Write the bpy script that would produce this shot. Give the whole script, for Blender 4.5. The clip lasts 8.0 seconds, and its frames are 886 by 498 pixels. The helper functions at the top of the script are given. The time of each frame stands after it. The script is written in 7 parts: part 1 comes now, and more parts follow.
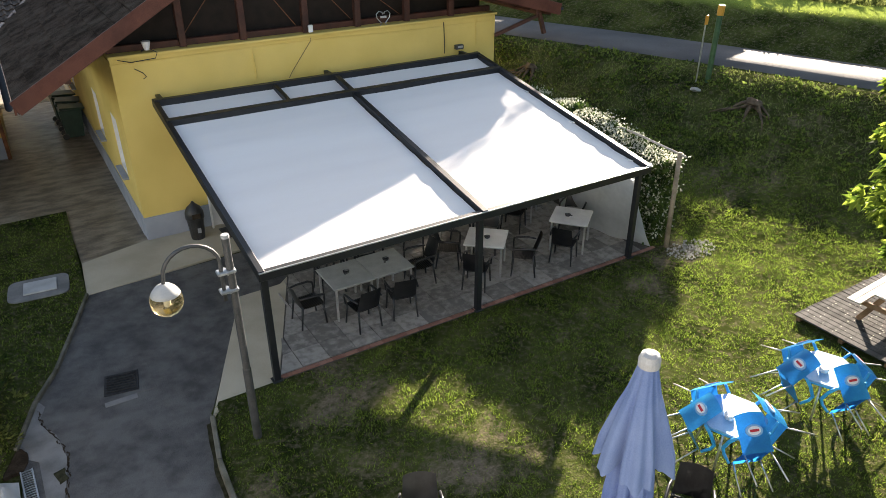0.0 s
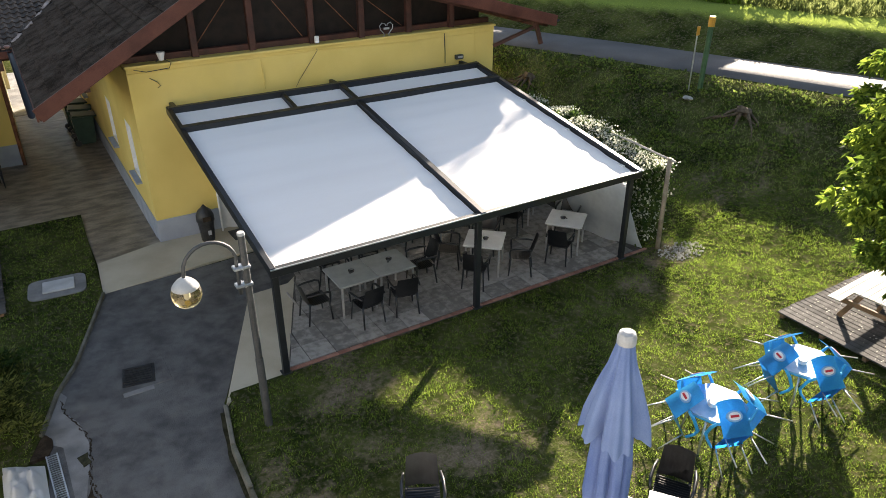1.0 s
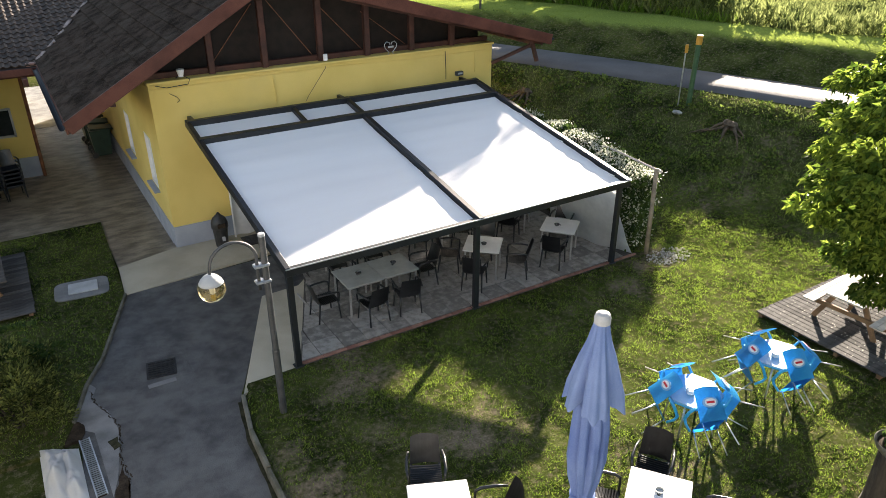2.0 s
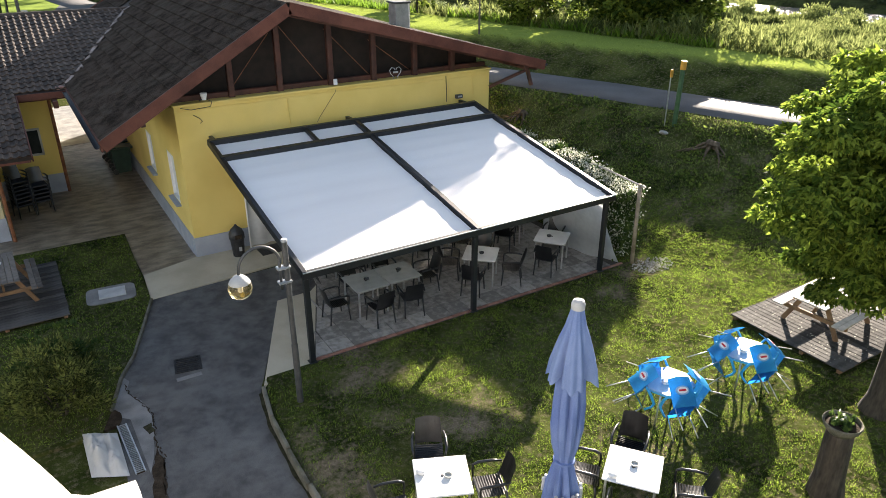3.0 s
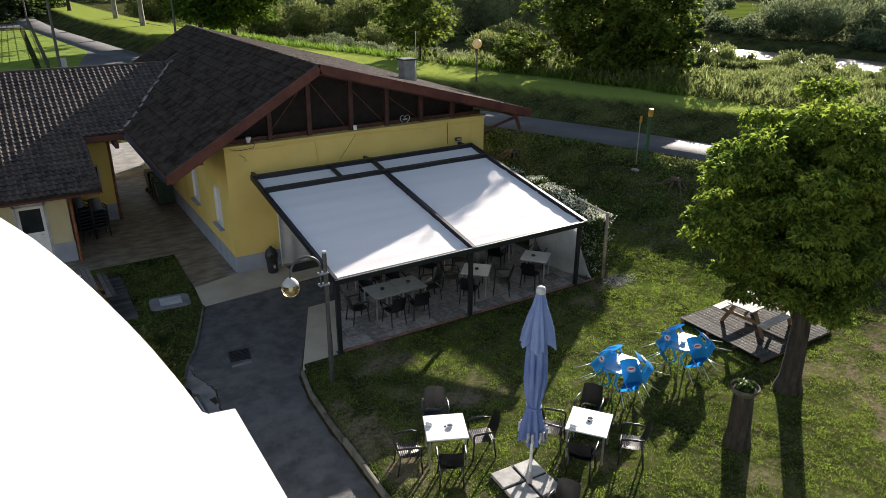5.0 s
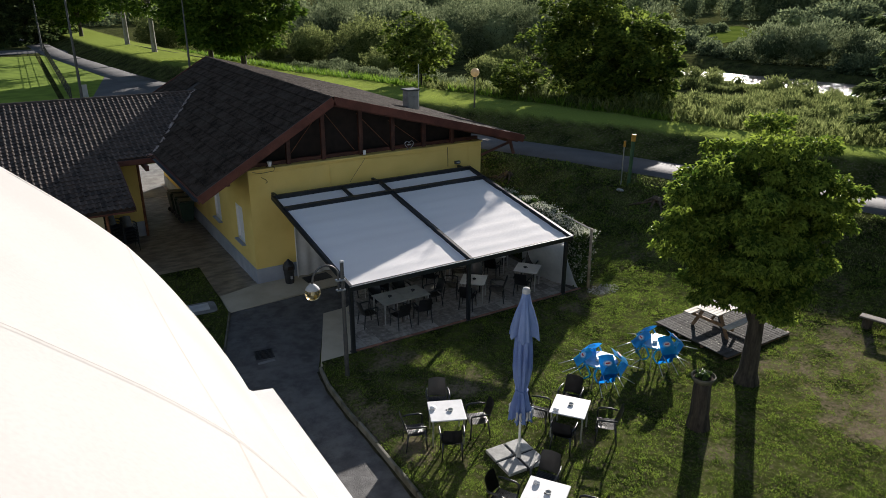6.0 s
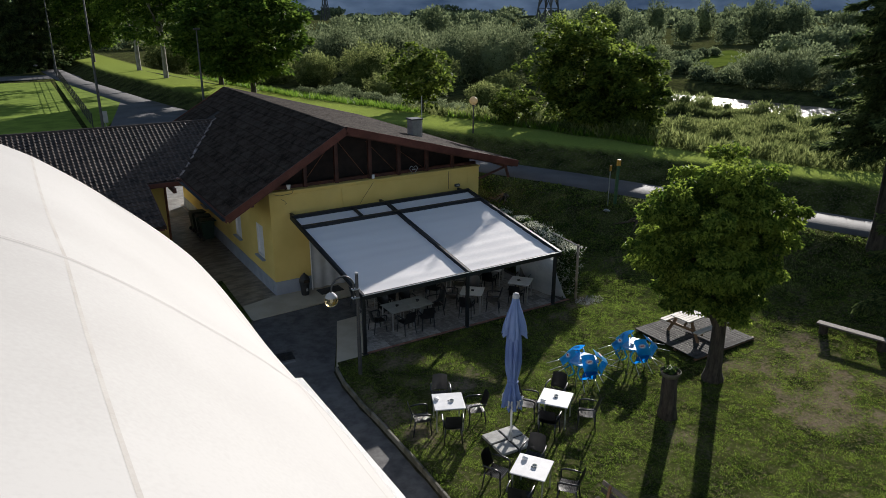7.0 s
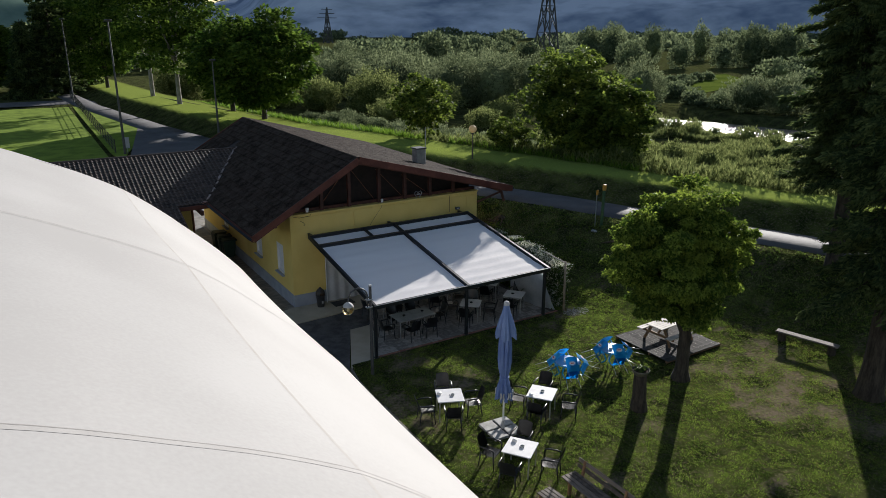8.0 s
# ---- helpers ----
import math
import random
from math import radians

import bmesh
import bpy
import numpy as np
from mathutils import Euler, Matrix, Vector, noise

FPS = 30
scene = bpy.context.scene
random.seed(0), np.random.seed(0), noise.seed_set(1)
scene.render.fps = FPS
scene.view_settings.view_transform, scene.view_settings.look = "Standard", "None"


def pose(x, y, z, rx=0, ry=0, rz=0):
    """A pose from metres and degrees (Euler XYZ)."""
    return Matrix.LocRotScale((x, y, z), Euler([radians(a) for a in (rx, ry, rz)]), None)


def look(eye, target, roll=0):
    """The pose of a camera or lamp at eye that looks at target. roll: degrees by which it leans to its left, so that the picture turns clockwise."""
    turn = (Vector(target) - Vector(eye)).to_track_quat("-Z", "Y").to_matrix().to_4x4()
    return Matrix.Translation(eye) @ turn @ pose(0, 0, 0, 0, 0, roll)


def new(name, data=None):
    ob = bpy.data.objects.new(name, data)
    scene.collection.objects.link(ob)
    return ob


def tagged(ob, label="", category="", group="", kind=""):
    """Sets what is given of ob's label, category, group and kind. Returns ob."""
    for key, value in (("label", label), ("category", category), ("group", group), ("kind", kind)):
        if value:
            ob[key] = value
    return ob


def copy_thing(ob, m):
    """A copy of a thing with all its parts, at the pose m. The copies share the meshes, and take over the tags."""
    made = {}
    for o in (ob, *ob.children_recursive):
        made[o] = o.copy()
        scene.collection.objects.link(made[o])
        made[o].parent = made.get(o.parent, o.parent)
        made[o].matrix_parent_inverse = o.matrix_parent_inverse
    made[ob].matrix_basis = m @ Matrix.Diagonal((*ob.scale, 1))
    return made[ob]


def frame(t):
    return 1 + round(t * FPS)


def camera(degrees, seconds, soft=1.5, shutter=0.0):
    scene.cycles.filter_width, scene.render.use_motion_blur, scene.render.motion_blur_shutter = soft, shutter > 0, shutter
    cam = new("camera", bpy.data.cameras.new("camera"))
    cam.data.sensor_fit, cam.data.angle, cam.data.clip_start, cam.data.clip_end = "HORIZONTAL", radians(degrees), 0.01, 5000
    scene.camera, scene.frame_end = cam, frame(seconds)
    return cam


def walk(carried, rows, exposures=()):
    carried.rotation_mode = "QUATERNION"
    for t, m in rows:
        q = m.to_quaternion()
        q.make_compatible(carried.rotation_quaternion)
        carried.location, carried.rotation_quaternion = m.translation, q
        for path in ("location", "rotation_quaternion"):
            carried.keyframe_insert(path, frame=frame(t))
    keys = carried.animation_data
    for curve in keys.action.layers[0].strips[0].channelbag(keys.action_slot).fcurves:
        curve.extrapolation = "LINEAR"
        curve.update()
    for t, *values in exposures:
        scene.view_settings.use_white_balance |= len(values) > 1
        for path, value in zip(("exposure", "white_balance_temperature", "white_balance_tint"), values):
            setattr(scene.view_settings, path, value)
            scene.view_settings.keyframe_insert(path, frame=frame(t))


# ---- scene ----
cam = camera(64.1, 8.0, 0.6)
PATH = [
    (0, (-2.569, -9.416, 7.492), (-1.643, -7.917, 6.546), -0.1),
    (0.5, (-2.722, -9.649, 7.566), (-1.793, -8.146, 6.629), -0.1),
    (1, (-2.918, -9.989, 7.677), (-1.988, -8.48, 6.751), -0.1),
    (1.5, (-3.147, -10.351, 7.801), (-2.214, -8.836, 6.888), -0.1),
    (3, (-4.193, -11.982, 8.367), (-3.242, -10.438, 7.522), -0.0),
    (3.5, (-4.602, -12.607, 8.59), (-3.645, -11.056, 7.765), -0.0),
    (4, (-5.089, -13.394, 8.856), (-4.128, -11.834, 8.055), 0.0),
    (4.5, (-5.59, -14.152, 9.124), (-4.623, -12.584, 8.346), 0.1),
    (6, (-7.449, -17.023, 10.134), (-6.464, -15.43, 9.431), 0.1),
    (6.5, (-8.136, -18.077, 10.511), (-7.146, -16.477, 9.834), 0.1),
    (7, (-8.87, -19.19, 10.885), (-7.874, -17.581, 10.235), 0.1),
    (7.5, (-9.714, -20.448, 11.32), (-8.712, -18.833, 10.697), 0.2),
    (8, (-10.554, -21.823, 11.817), (-9.551, -20.199, 11.22), 0.1),
]
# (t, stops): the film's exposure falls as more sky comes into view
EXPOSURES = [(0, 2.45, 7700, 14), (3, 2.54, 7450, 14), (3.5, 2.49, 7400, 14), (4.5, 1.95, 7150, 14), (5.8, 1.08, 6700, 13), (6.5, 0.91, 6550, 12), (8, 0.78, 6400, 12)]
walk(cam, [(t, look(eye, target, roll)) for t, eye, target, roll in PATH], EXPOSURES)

# ---- world, sun ----
SUN_AZ, SUN_EL = radians(54.2), radians(16.8)
SUN_DIR = Vector((math.sin(SUN_AZ) * math.cos(SUN_EL), math.cos(SUN_AZ) * math.cos(SUN_EL), math.sin(SUN_EL)))
world = bpy.data.worlds.new("world")
scene.world = world
world.use_nodes = True
sky = world.node_tree.nodes.new("ShaderNodeTexSky")
sky.sky_type, sky.sun_disc = "NISHITA", False
sky.sun_elevation, sky.sun_rotation = SUN_EL, SUN_AZ
sky.air_density, sky.dust_density, sky.ozone_density = 1.0, 0.6, 0.4
back = world.node_tree.nodes["Background"]
back.inputs["Strength"].default_value = 0.067
world.node_tree.links.new(sky.outputs["Color"], back.inputs["Color"])
sun_data = bpy.data.lights.new("sun", "SUN")
sun_data.energy, sun_data.angle, sun_data.color = 5.0, radians(0.55), (1.0, 0.955, 0.885)
sun = new("sun", sun_data)
sun.matrix_world = look(SUN_DIR * 60, (0, 0, 0))


# ---- materials ----
def material(name, dark, light, scale=3.0, rough=0.7, bump=0.2, metal=0.0, fine=40.0, island=0.0, objrand=0.0,
             see=0.0, spec=0.5, coords="Object", stretch=(1, 1, 1), dirt=0.0, dirtcol=(0.05, 0.045, 0.04)):
    """A two-scale procedural surface: broad mottling between two colours, fine grain, relief, and variation from piece to piece."""
    m = bpy.data.materials.new(name)
    m.use_nodes = True
    nt = m.node_tree
    N, L = nt.nodes, nt.links
    b = N["Principled BSDF"]
    tc = N.new("ShaderNodeTexCoord")
    mp = N.new("ShaderNodeMapping")
    mp.inputs["Scale"].default_value = stretch
    if coords == "World":
        geo = N.new("ShaderNodeNewGeometry")
        L.new(geo.outputs["Position"], mp.inputs["Vector"])
    else:
        L.new(tc.outputs["Object"], mp.inputs["Vector"])
    big, small = N.new("ShaderNodeTexNoise"), N.new("ShaderNodeTexNoise")
    for n, s, d in ((big, scale, 4), (small, fine, 3)):
        n.inputs["Scale"].default_value, n.inputs["Detail"].default_value = s, d
        L.new(mp.outputs["Vector"], n.inputs["Vector"])
    mixf = N.new("ShaderNodeMath")
    mixf.operation = "MULTIPLY_ADD"
    L.new(small.outputs["Fac"], mixf.inputs[0])
    mixf.inputs[1].default_value = 0.45
    ramp = N.new("ShaderNodeMapRange")
    ramp.inputs["From Min"].default_value, ramp.inputs["From Max"].default_value = 0.56, 0.88
    half = N.new("ShaderNodeMath")
    half.operation = "MULTIPLY"
    half.inputs[1].default_value = 1.0
    L.new(big.outputs["Fac"], half.inputs[0])
    L.new(half.outputs[0], mixf.inputs[2])
    last = mixf.outputs[0]
    for on, node, socket in ((island, "ShaderNodeNewGeometry", "Random Per Island"), (objrand, "ShaderNodeObjectInfo", "Random")):
        if on:
            r = N.new(node)
            a = N.new("ShaderNodeMath")
            a.operation = "MULTIPLY_ADD"
            L.new(r.outputs[socket], a.inputs[0])
            a.inputs[1].default_value = on
            L.new(last, a.inputs[2])
            s = N.new("ShaderNodeMath")
            s.operation = "SUBTRACT"
            L.new(a.outputs[0], s.inputs[0])
            s.inputs[1].default_value = on * 0.5
            last = s.outputs[0]
    L.new(last, ramp.inputs["Value"])
    mix = N.new("ShaderNodeMix")
    mix.data_type = "RGBA"
    mix.inputs["A"].default_value, mix.inputs["B"].default_value = (*dark, 1), (*light, 1)
    L.new(ramp.outputs["Result"], mix.inputs["Factor"])
    col = mix.outputs["Result"]
    if dirt:
        st = N.new("ShaderNodeTexNoise")
        st.inputs["Scale"].default_value, st.inputs["Detail"].default_value, st.inputs["Roughness"].default_value = scale * 0.45, 6, 0.65
        L.new(mp.outputs["Vector"], st.inputs["Vector"])
        sr = N.new("ShaderNodeMapRange")
        sr.inputs["From Min"].default_value, sr.inputs["From Max"].default_value, sr.inputs["To Max"].default_value = 0.5, 0.72, dirt
        L.new(st.outputs["Fac"], sr.inputs["Value"])
        m2 = N.new("ShaderNodeMix")
        m2.data_type = "RGBA"
        L.new(sr.outputs["Result"], m2.inputs["Factor"])
        L.new(col, m2.inputs["A"])
        m2.inputs["B"].default_value = (*dirtcol, 1)
        col = m2.outputs["Result"]
    L.new(col, b.inputs["Base Color"])
    b.inputs["Roughness"].default_value, b.inputs["Metallic"].default_value = rough, metal
    b.inputs["Specular IOR Level"].default_value = spec
    if bump:
        bp = N.new("ShaderNodeBump")
        bp.inputs["Strength"].default_value, bp.inputs["Distance"].default_value = bump, 0.02
        L.new(small.outputs["Fac"], bp.inputs["Height"])
        L.new(bp.outputs["Normal"], b.inputs["Normal"])
    if see:
        tr = N.new("ShaderNodeBsdfTranslucent")
        L.new(col, tr.inputs["Color"])
        ms = N.new("ShaderNodeMixShader")
        ms.inputs["Fac"].default_value = see
        L.new(b.outputs["BSDF"], ms.inputs[1])
        L.new(tr.outputs["BSDF"], ms.inputs[2])
        L.new(ms.outputs["Shader"], N["Material Output"].inputs["Surface"])
    return m


def glass(name, tint, rough=0.05, weight=1.0):
    m = bpy.data.materials.new(name)
    m.use_nodes = True
    b = m.node_tree.nodes["Principled BSDF"]
    b.inputs["Base Color"].default_value = (*tint, 1)
    b.inputs["Roughness"].default_value = rough
    b.inputs["Transmission Weight"].default_value = weight
    b.inputs["IOR"].default_value = 1.35
    return m


M = {}
M["plaster"] = material("yellow_plaster", (0.70, 0.52, 0.15), (0.80, 0.61, 0.20), 0.7, 0.85, 0.25, fine=60, coords="World", dirt=0.3, dirtcol=(0.55, 0.42, 0.19))
M["plinth"] = material("grey_plinth_paint", (0.27, 0.30, 0.36), (0.36, 0.39, 0.45), 1.5, 0.8, 0.25, fine=70, coords="World", dirt=0.3, dirtcol=(0.2, 0.2, 0.2))
M["cream"] = material("cream_plaster", (0.46, 0.40, 0.24), (0.55, 0.49, 0.31), 1.0, 0.85, 0.2, fine=60, coords="World", dirt=0.2, dirtcol=(0.3, 0.27, 0.2))
M["fascia"] = material("red_brown_board", (0.075, 0.024, 0.017), (0.135, 0.047, 0.033), 2.0, 0.6, 0.15, fine=50, stretch=(1, 0.3, 1), dirt=0.3, dirtcol=(0.07, 0.032, 0.024), spec=0.3)
M["beam"] = material("dark_red_timber", (0.045, 0.016, 0.011), (0.09, 0.03, 0.02), 3, 0.65, 0.25, fine=40)
M["rust"] = material("rusty_down_pipe", (0.12, 0.04, 0.016), (0.26, 0.1, 0.045), 6, 0.6, 0.2)
# Near black, so that the gable recess has its shade in the colour.
M["nearblack"] = material("near_black_boarding", (0.010, 0.006, 0.005), (0.022, 0.013, 0.010), 4, 0.8, 0.2)
M["rooftile"] = material("charcoal_concrete_tile", (0.017, 0.012, 0.009), (0.058, 0.043, 0.035), 3.0, 0.92, 0.9, fine=30, island=0.12, objrand=0.12, spec=0.1, coords="World", dirt=0.4, dirtcol=(0.085, 0.075, 0.062))
M["pantile"] = material("brown_grey_pantile", (0.022, 0.015, 0.012), (0.068, 0.048, 0.038), 2.5, 0.6, 0.5, fine=50, island=0.35, objrand=0.35, spec=0.25, coords="World", dirt=0.35, dirtcol=(0.12, 0.10, 0.082))
M["lichen"] = material("grey_mortar", (0.2, 0.15, 0.13), (0.33, 0.27, 0.25), 6, 0.85, 0.4)
M["flash"] = material("copper_flashing", (0.2, 0.1, 0.08), (0.3, 0.17, 0.14), 5, 0.5, 0.1, metal=0.3)
M["anthracite"] = material("anthracite_powder_coat", (0.006, 0.008, 0.012), (0.012, 0.015, 0.02), 4, 0.45, 0.05, fine=120)
M["fabric"] = material("white_awning_fabric", (0.85, 0.82, 0.815), (0.89, 0.865, 0.86), 0.9, 0.8, 0.08, fine=200, see=0.05, stretch=(0.25, 1.4, 1), dirt=0.15, dirtcol=(0.74, 0.71, 0.70), spec=0.15)
M["membrane"] = material("white_hall_membrane", (0.355, 0.347, 0.338), (0.40, 0.393, 0.384), 0.35, 0.75, 0.03, fine=25, spec=0.08, coords="World", dirt=0.14, dirtcol=(0.325, 0.316, 0.305))
M["seam"] = material("weld_seam", (0.345, 0.335, 0.323), (0.385, 0.375, 0.362), 3, 0.75, 0.03, spec=0.08)
M["fold"] = material("tan_membrane_fold", (0.325, 0.31, 0.29), (0.37, 0.357, 0.34), 3, 0.75, 0.03, spec=0.08)
M["seamshade"] = material("seam_shadow_edge", (0.25, 0.238, 0.228), (0.30, 0.288, 0.275), 3, 0.75, 0.03, spec=0.08)
M["lipwhite"] = material("bright_white_vinyl", (0.74, 0.74, 0.74), (0.8, 0.8, 0.8), 1.2, 0.6, 0.1, fine=30, spec=0.2, dirt=0.15, dirtcol=(0.6, 0.59, 0.57))
M["curtain"] = material("clouded_plastic_sheet", (0.72, 0.73, 0.74), (0.86, 0.87, 0.88), 1.5, 0.25, 0.25, fine=9, see=0.7)
M["sheeting"] = material("pale_grey_sheeting", (0.5, 0.51, 0.52), (0.6, 0.61, 0.62), 1.5, 0.4, 0.15, fine=9)
ct = M["curtain"].node_tree
cmix, ctr = ct.nodes.new("ShaderNodeMixShader"), ct.nodes.new("ShaderNodeBsdfTransparent")
clast = ct.nodes["Material Output"].inputs["Surface"].links[0].from_socket
cmix.inputs["Fac"].default_value = 0.1
ct.links.new(clast, cmix.inputs[1])
ct.links.new(ctr.outputs["BSDF"], cmix.inputs[2])
ct.links.new(cmix.outputs["Shader"], ct.nodes["Material Output"].inputs["Surface"])
M["paver"] = material("exposed_aggregate_paver", (0.19, 0.178, 0.165), (0.40, 0.375, 0.35), 7, 0.85, 0.8, fine=130, objrand=0.35, coords="World", dirt=0.25, dirtcol=(0.17, 0.155, 0.145))
M["joint"] = material("dark_joint_sand", (0.06, 0.055, 0.05), (0.11, 0.10, 0.09), 9, 0.95, 0.4, coords="World")
M["brickedge"] = material("red_brick_edging", (0.22, 0.10, 0.075), (0.33, 0.17, 0.13), 7, 0.85, 0.4, objrand=0.4, coords="World")
M["beige"] = material("beige_cast_concrete", (0.42, 0.37, 0.28), (0.52, 0.47, 0.37), 1.2, 0.85, 0.3, fine=70, coords="World", dirt=0.3, dirtcol=(0.31, 0.27, 0.21))
# Strong streaked contrast: wear, plus the yard's wet highlights put into the colour.
M["oldconcrete"] = material("worn_brown_concrete", (0.12, 0.10, 0.078), (0.33, 0.28, 0.22), 2.2, 0.4, 0.25, fine=20, coords="World", dirt=0.55, dirtcol=(0.085, 0.075, 0.062), stretch=(1, 2.2, 1))
M["asphalt"] = material("aged_asphalt", (0.055, 0.054, 0.055), (0.12, 0.118, 0.118), 3.2, 0.8, 0.6, fine=70, coords="World", dirt=0.55, dirtcol=(0.17, 0.168, 0.165))
M["patch"] = material("pale_asphalt_patch", (0.14, 0.14, 0.142), (0.24, 0.24, 0.24), 2.5, 0.85, 0.4, fine=120, coords="World", dirt=0.4, dirtcol=(0.07, 0.07, 0.07))
M["road"] = material("light_road_asphalt", (0.085, 0.085, 0.089), (0.125, 0.125, 0.13), 0.5, 0.8, 0.3, fine=90, spec=0.15, coords="World", dirt=0.3, dirtcol=(0.14, 0.14, 0.148))
M["kerb"] = material("mossy_concrete_kerb", (0.08, 0.075, 0.055), (0.17, 0.16, 0.13), 4, 0.9, 0.4, fine=60, objrand=0.3, coords="World", dirt=0.5, dirtcol=(0.08, 0.085, 0.04))
M["slab"] = material("pale_concrete_slab", (0.34, 0.35, 0.36), (0.46, 0.47, 0.48), 3, 0.8, 0.25, fine=80)
M["ironlid"] = material("cast_iron_cover", (0.015, 0.016, 0.018), (0.035, 0.036, 0.04), 6, 0.55, 0.5, fine=90, metal=0.4)
M["steel"] = material("galvanised_steel", (0.34, 0.36, 0.38), (0.5, 0.52, 0.54), 5, 0.4, 0.1, metal=0.8)
M["lamppole"] = material("dull_grey_pole_paint", (0.05, 0.053, 0.056), (0.085, 0.088, 0.092), 5, 0.5, 0.1, metal=0.2, dirt=0.3, dirtcol=(0.06, 0.06, 0.06))
M["globe"] = glass("smoked_amber_globe", (0.80, 0.66, 0.36), 0.22)
M["opal"] = material("opal_lamp_globe", (0.62, 0.52, 0.34), (0.7, 0.6, 0.42), 3, 0.3, 0.0, see=0.5)
M["blackplastic"] = material("black_resin_weave", (0.010, 0.011, 0.014), (0.020, 0.022, 0.026), 8, 0.3, 0.08, fine=90)
M["tabletop"] = material("white_table_board", (0.68, 0.68, 0.68), (0.78, 0.78, 0.78), 4, 0.35, 0.05, fine=60, dirt=0.12, dirtcol=(0.5, 0.5, 0.5))
# The white board again, greyed for the pergola's shade.
M["shadegrey"] = material("shaded_table_board", (0.31, 0.325, 0.315), (0.40, 0.415, 0.405), 4, 0.4, 0.05, fine=60, dirt=0.15, dirtcol=(0.28, 0.285, 0.28))
M["tableleg"] = material("brushed_aluminium_leg", (0.45, 0.45, 0.46), (0.6, 0.6, 0.61), 5, 0.35, 0.05, metal=0.7)
M["ashtray"] = material("smoked_glass_ashtray", (0.04, 0.04, 0.045), (0.08, 0.08, 0.085), 9, 0.15, 0.0)
M["white"] = material("white_plastic", (0.7, 0.7, 0.7), (0.8, 0.8, 0.8), 5, 0.4, 0.05)
M["blue"] = material("bright_blue_plastic", (0.006, 0.29, 0.60), (0.012, 0.38, 0.70), 2.5, 0.35, 0.05)
M["paleblue"] = material("pale_blue_table_top", (0.16, 0.36, 0.58), (0.24, 0.46, 0.68), 3, 0.35, 0.05)
M["red"] = material("red_print", (0.5, 0.02, 0.03), (0.6, 0.03, 0.05), 4, 0.5, 0.0)
M["parasol"] = material("faded_blue_parasol_cloth", (0.12, 0.19, 0.39), (0.19, 0.27, 0.47), 1.6, 0.85, 0.15, fine=90, see=0.12, dirt=0.25, dirtcol=(0.09, 0.15, 0.34))
M["parasoldark"] = material("deep_blue_parasol_cloth", (0.085, 0.145, 0.36), (0.15, 0.225, 0.44), 1.6, 0.85, 0.15, fine=90, see=0.1, dirt=0.25, dirtcol=(0.07, 0.12, 0.31))
M["granite"] = material("grey_stone_slab", (0.26, 0.26, 0.25), (0.42, 0.42, 0.40), 5, 0.8, 0.4, fine=90, objrand=0.3)
M["oldwood"] = material("weathered_grey_board", (0.07, 0.06, 0.052), (0.165, 0.143, 0.126), 2.5, 0.85, 0.5, fine=30, objrand=0.4, island=0.3, stretch=(2.5, 2.5, 2.5), dirt=0.3, dirtcol=(0.075, 0.068, 0.06))
M["darkdeck"] = material("grey_brown_decking", (0.042, 0.041, 0.04), (0.095, 0.091, 0.088), 2.5, 0.85, 0.4, fine=30, spec=0.08, objrand=0.35, stretch=(0.6, 2.5, 2.5), dirt=0.3, dirtcol=(0.04, 0.039, 0.038))
M["palewood"] = material("sun_bleached_board", (0.38, 0.345, 0.305), (0.56, 0.515, 0.47), 3, 0.75, 0.4, fine=30, objrand=0.3)
M["postwood"] = material("grey_brown_post", (0.17, 0.135, 0.10), (0.30, 0.25, 0.195), 4, 0.8, 0.3, fine=30)
M["frame"] = material("brown_timber_frame", (0.15, 0.085, 0.045), (0.26, 0.15, 0.08), 3, 0.75, 0.3, fine=40)
M["bark"] = material("grey_brown_bark", (0.020, 0.016, 0.012), (0.07, 0.056, 0.043), 7, 0.95, 1.0, fine=26, stretch=(1, 1, 0.25))
M["palebark"] = material("pale_grey_bark", (0.12, 0.11, 0.10), (0.3, 0.28, 0.26), 4, 0.95, 0.8, fine=22, stretch=(1, 1, 0.35))
M["leafmaple"] = material("maple_leaf", (0.05, 0.095, 0.014), (0.24, 0.315, 0.05), 0.9, 0.5, 0.0, island=0.5, see=0.5, coords="World", spec=0.12)
M["leafdark"] = material("dark_broad_leaf", (0.03, 0.065, 0.010), (0.13, 0.20, 0.032), 0.4, 0.55, 0.0, island=0.5, see=0.42, coords="World", spec=0.05)
# Extra blue in the willow and far leaf colours stands for haze.
M["leafwillow"] = material("grey_green_willow_leaf", (0.075, 0.098, 0.05), (0.24, 0.28, 0.15), 0.35, 0.55, 0.0, island=0.4, see=0.4, coords="World", spec=0.0)
M["leafhazed"] = material("hazed_far_leaf", (0.07, 0.095, 0.055), (0.22, 0.265, 0.135), 0.25, 0.6, 0.0, island=0.4, see=0.4, coords="World", spec=0.0)
M["scrubleaf"] = material("yellow_green_scrub_leaf", (0.075, 0.10, 0.032), (0.25, 0.285, 0.105), 0.5, 0.55, 0.0, island=0.45, see=0.5, coords="World", spec=0.0)
M["alderleaf"] = material("alder_leaf", (0.04, 0.07, 0.014), (0.19, 0.25, 0.045), 0.5, 0.5, 0.0, island=0.5, see=0.5, coords="World", spec=0.04)
M["needle"] = material("spruce_needle", (0.03, 0.052, 0.022), (0.12, 0.155, 0.055), 0.7, 0.6, 0.0, island=0.5, see=0.4, coords="World", spec=0.03)
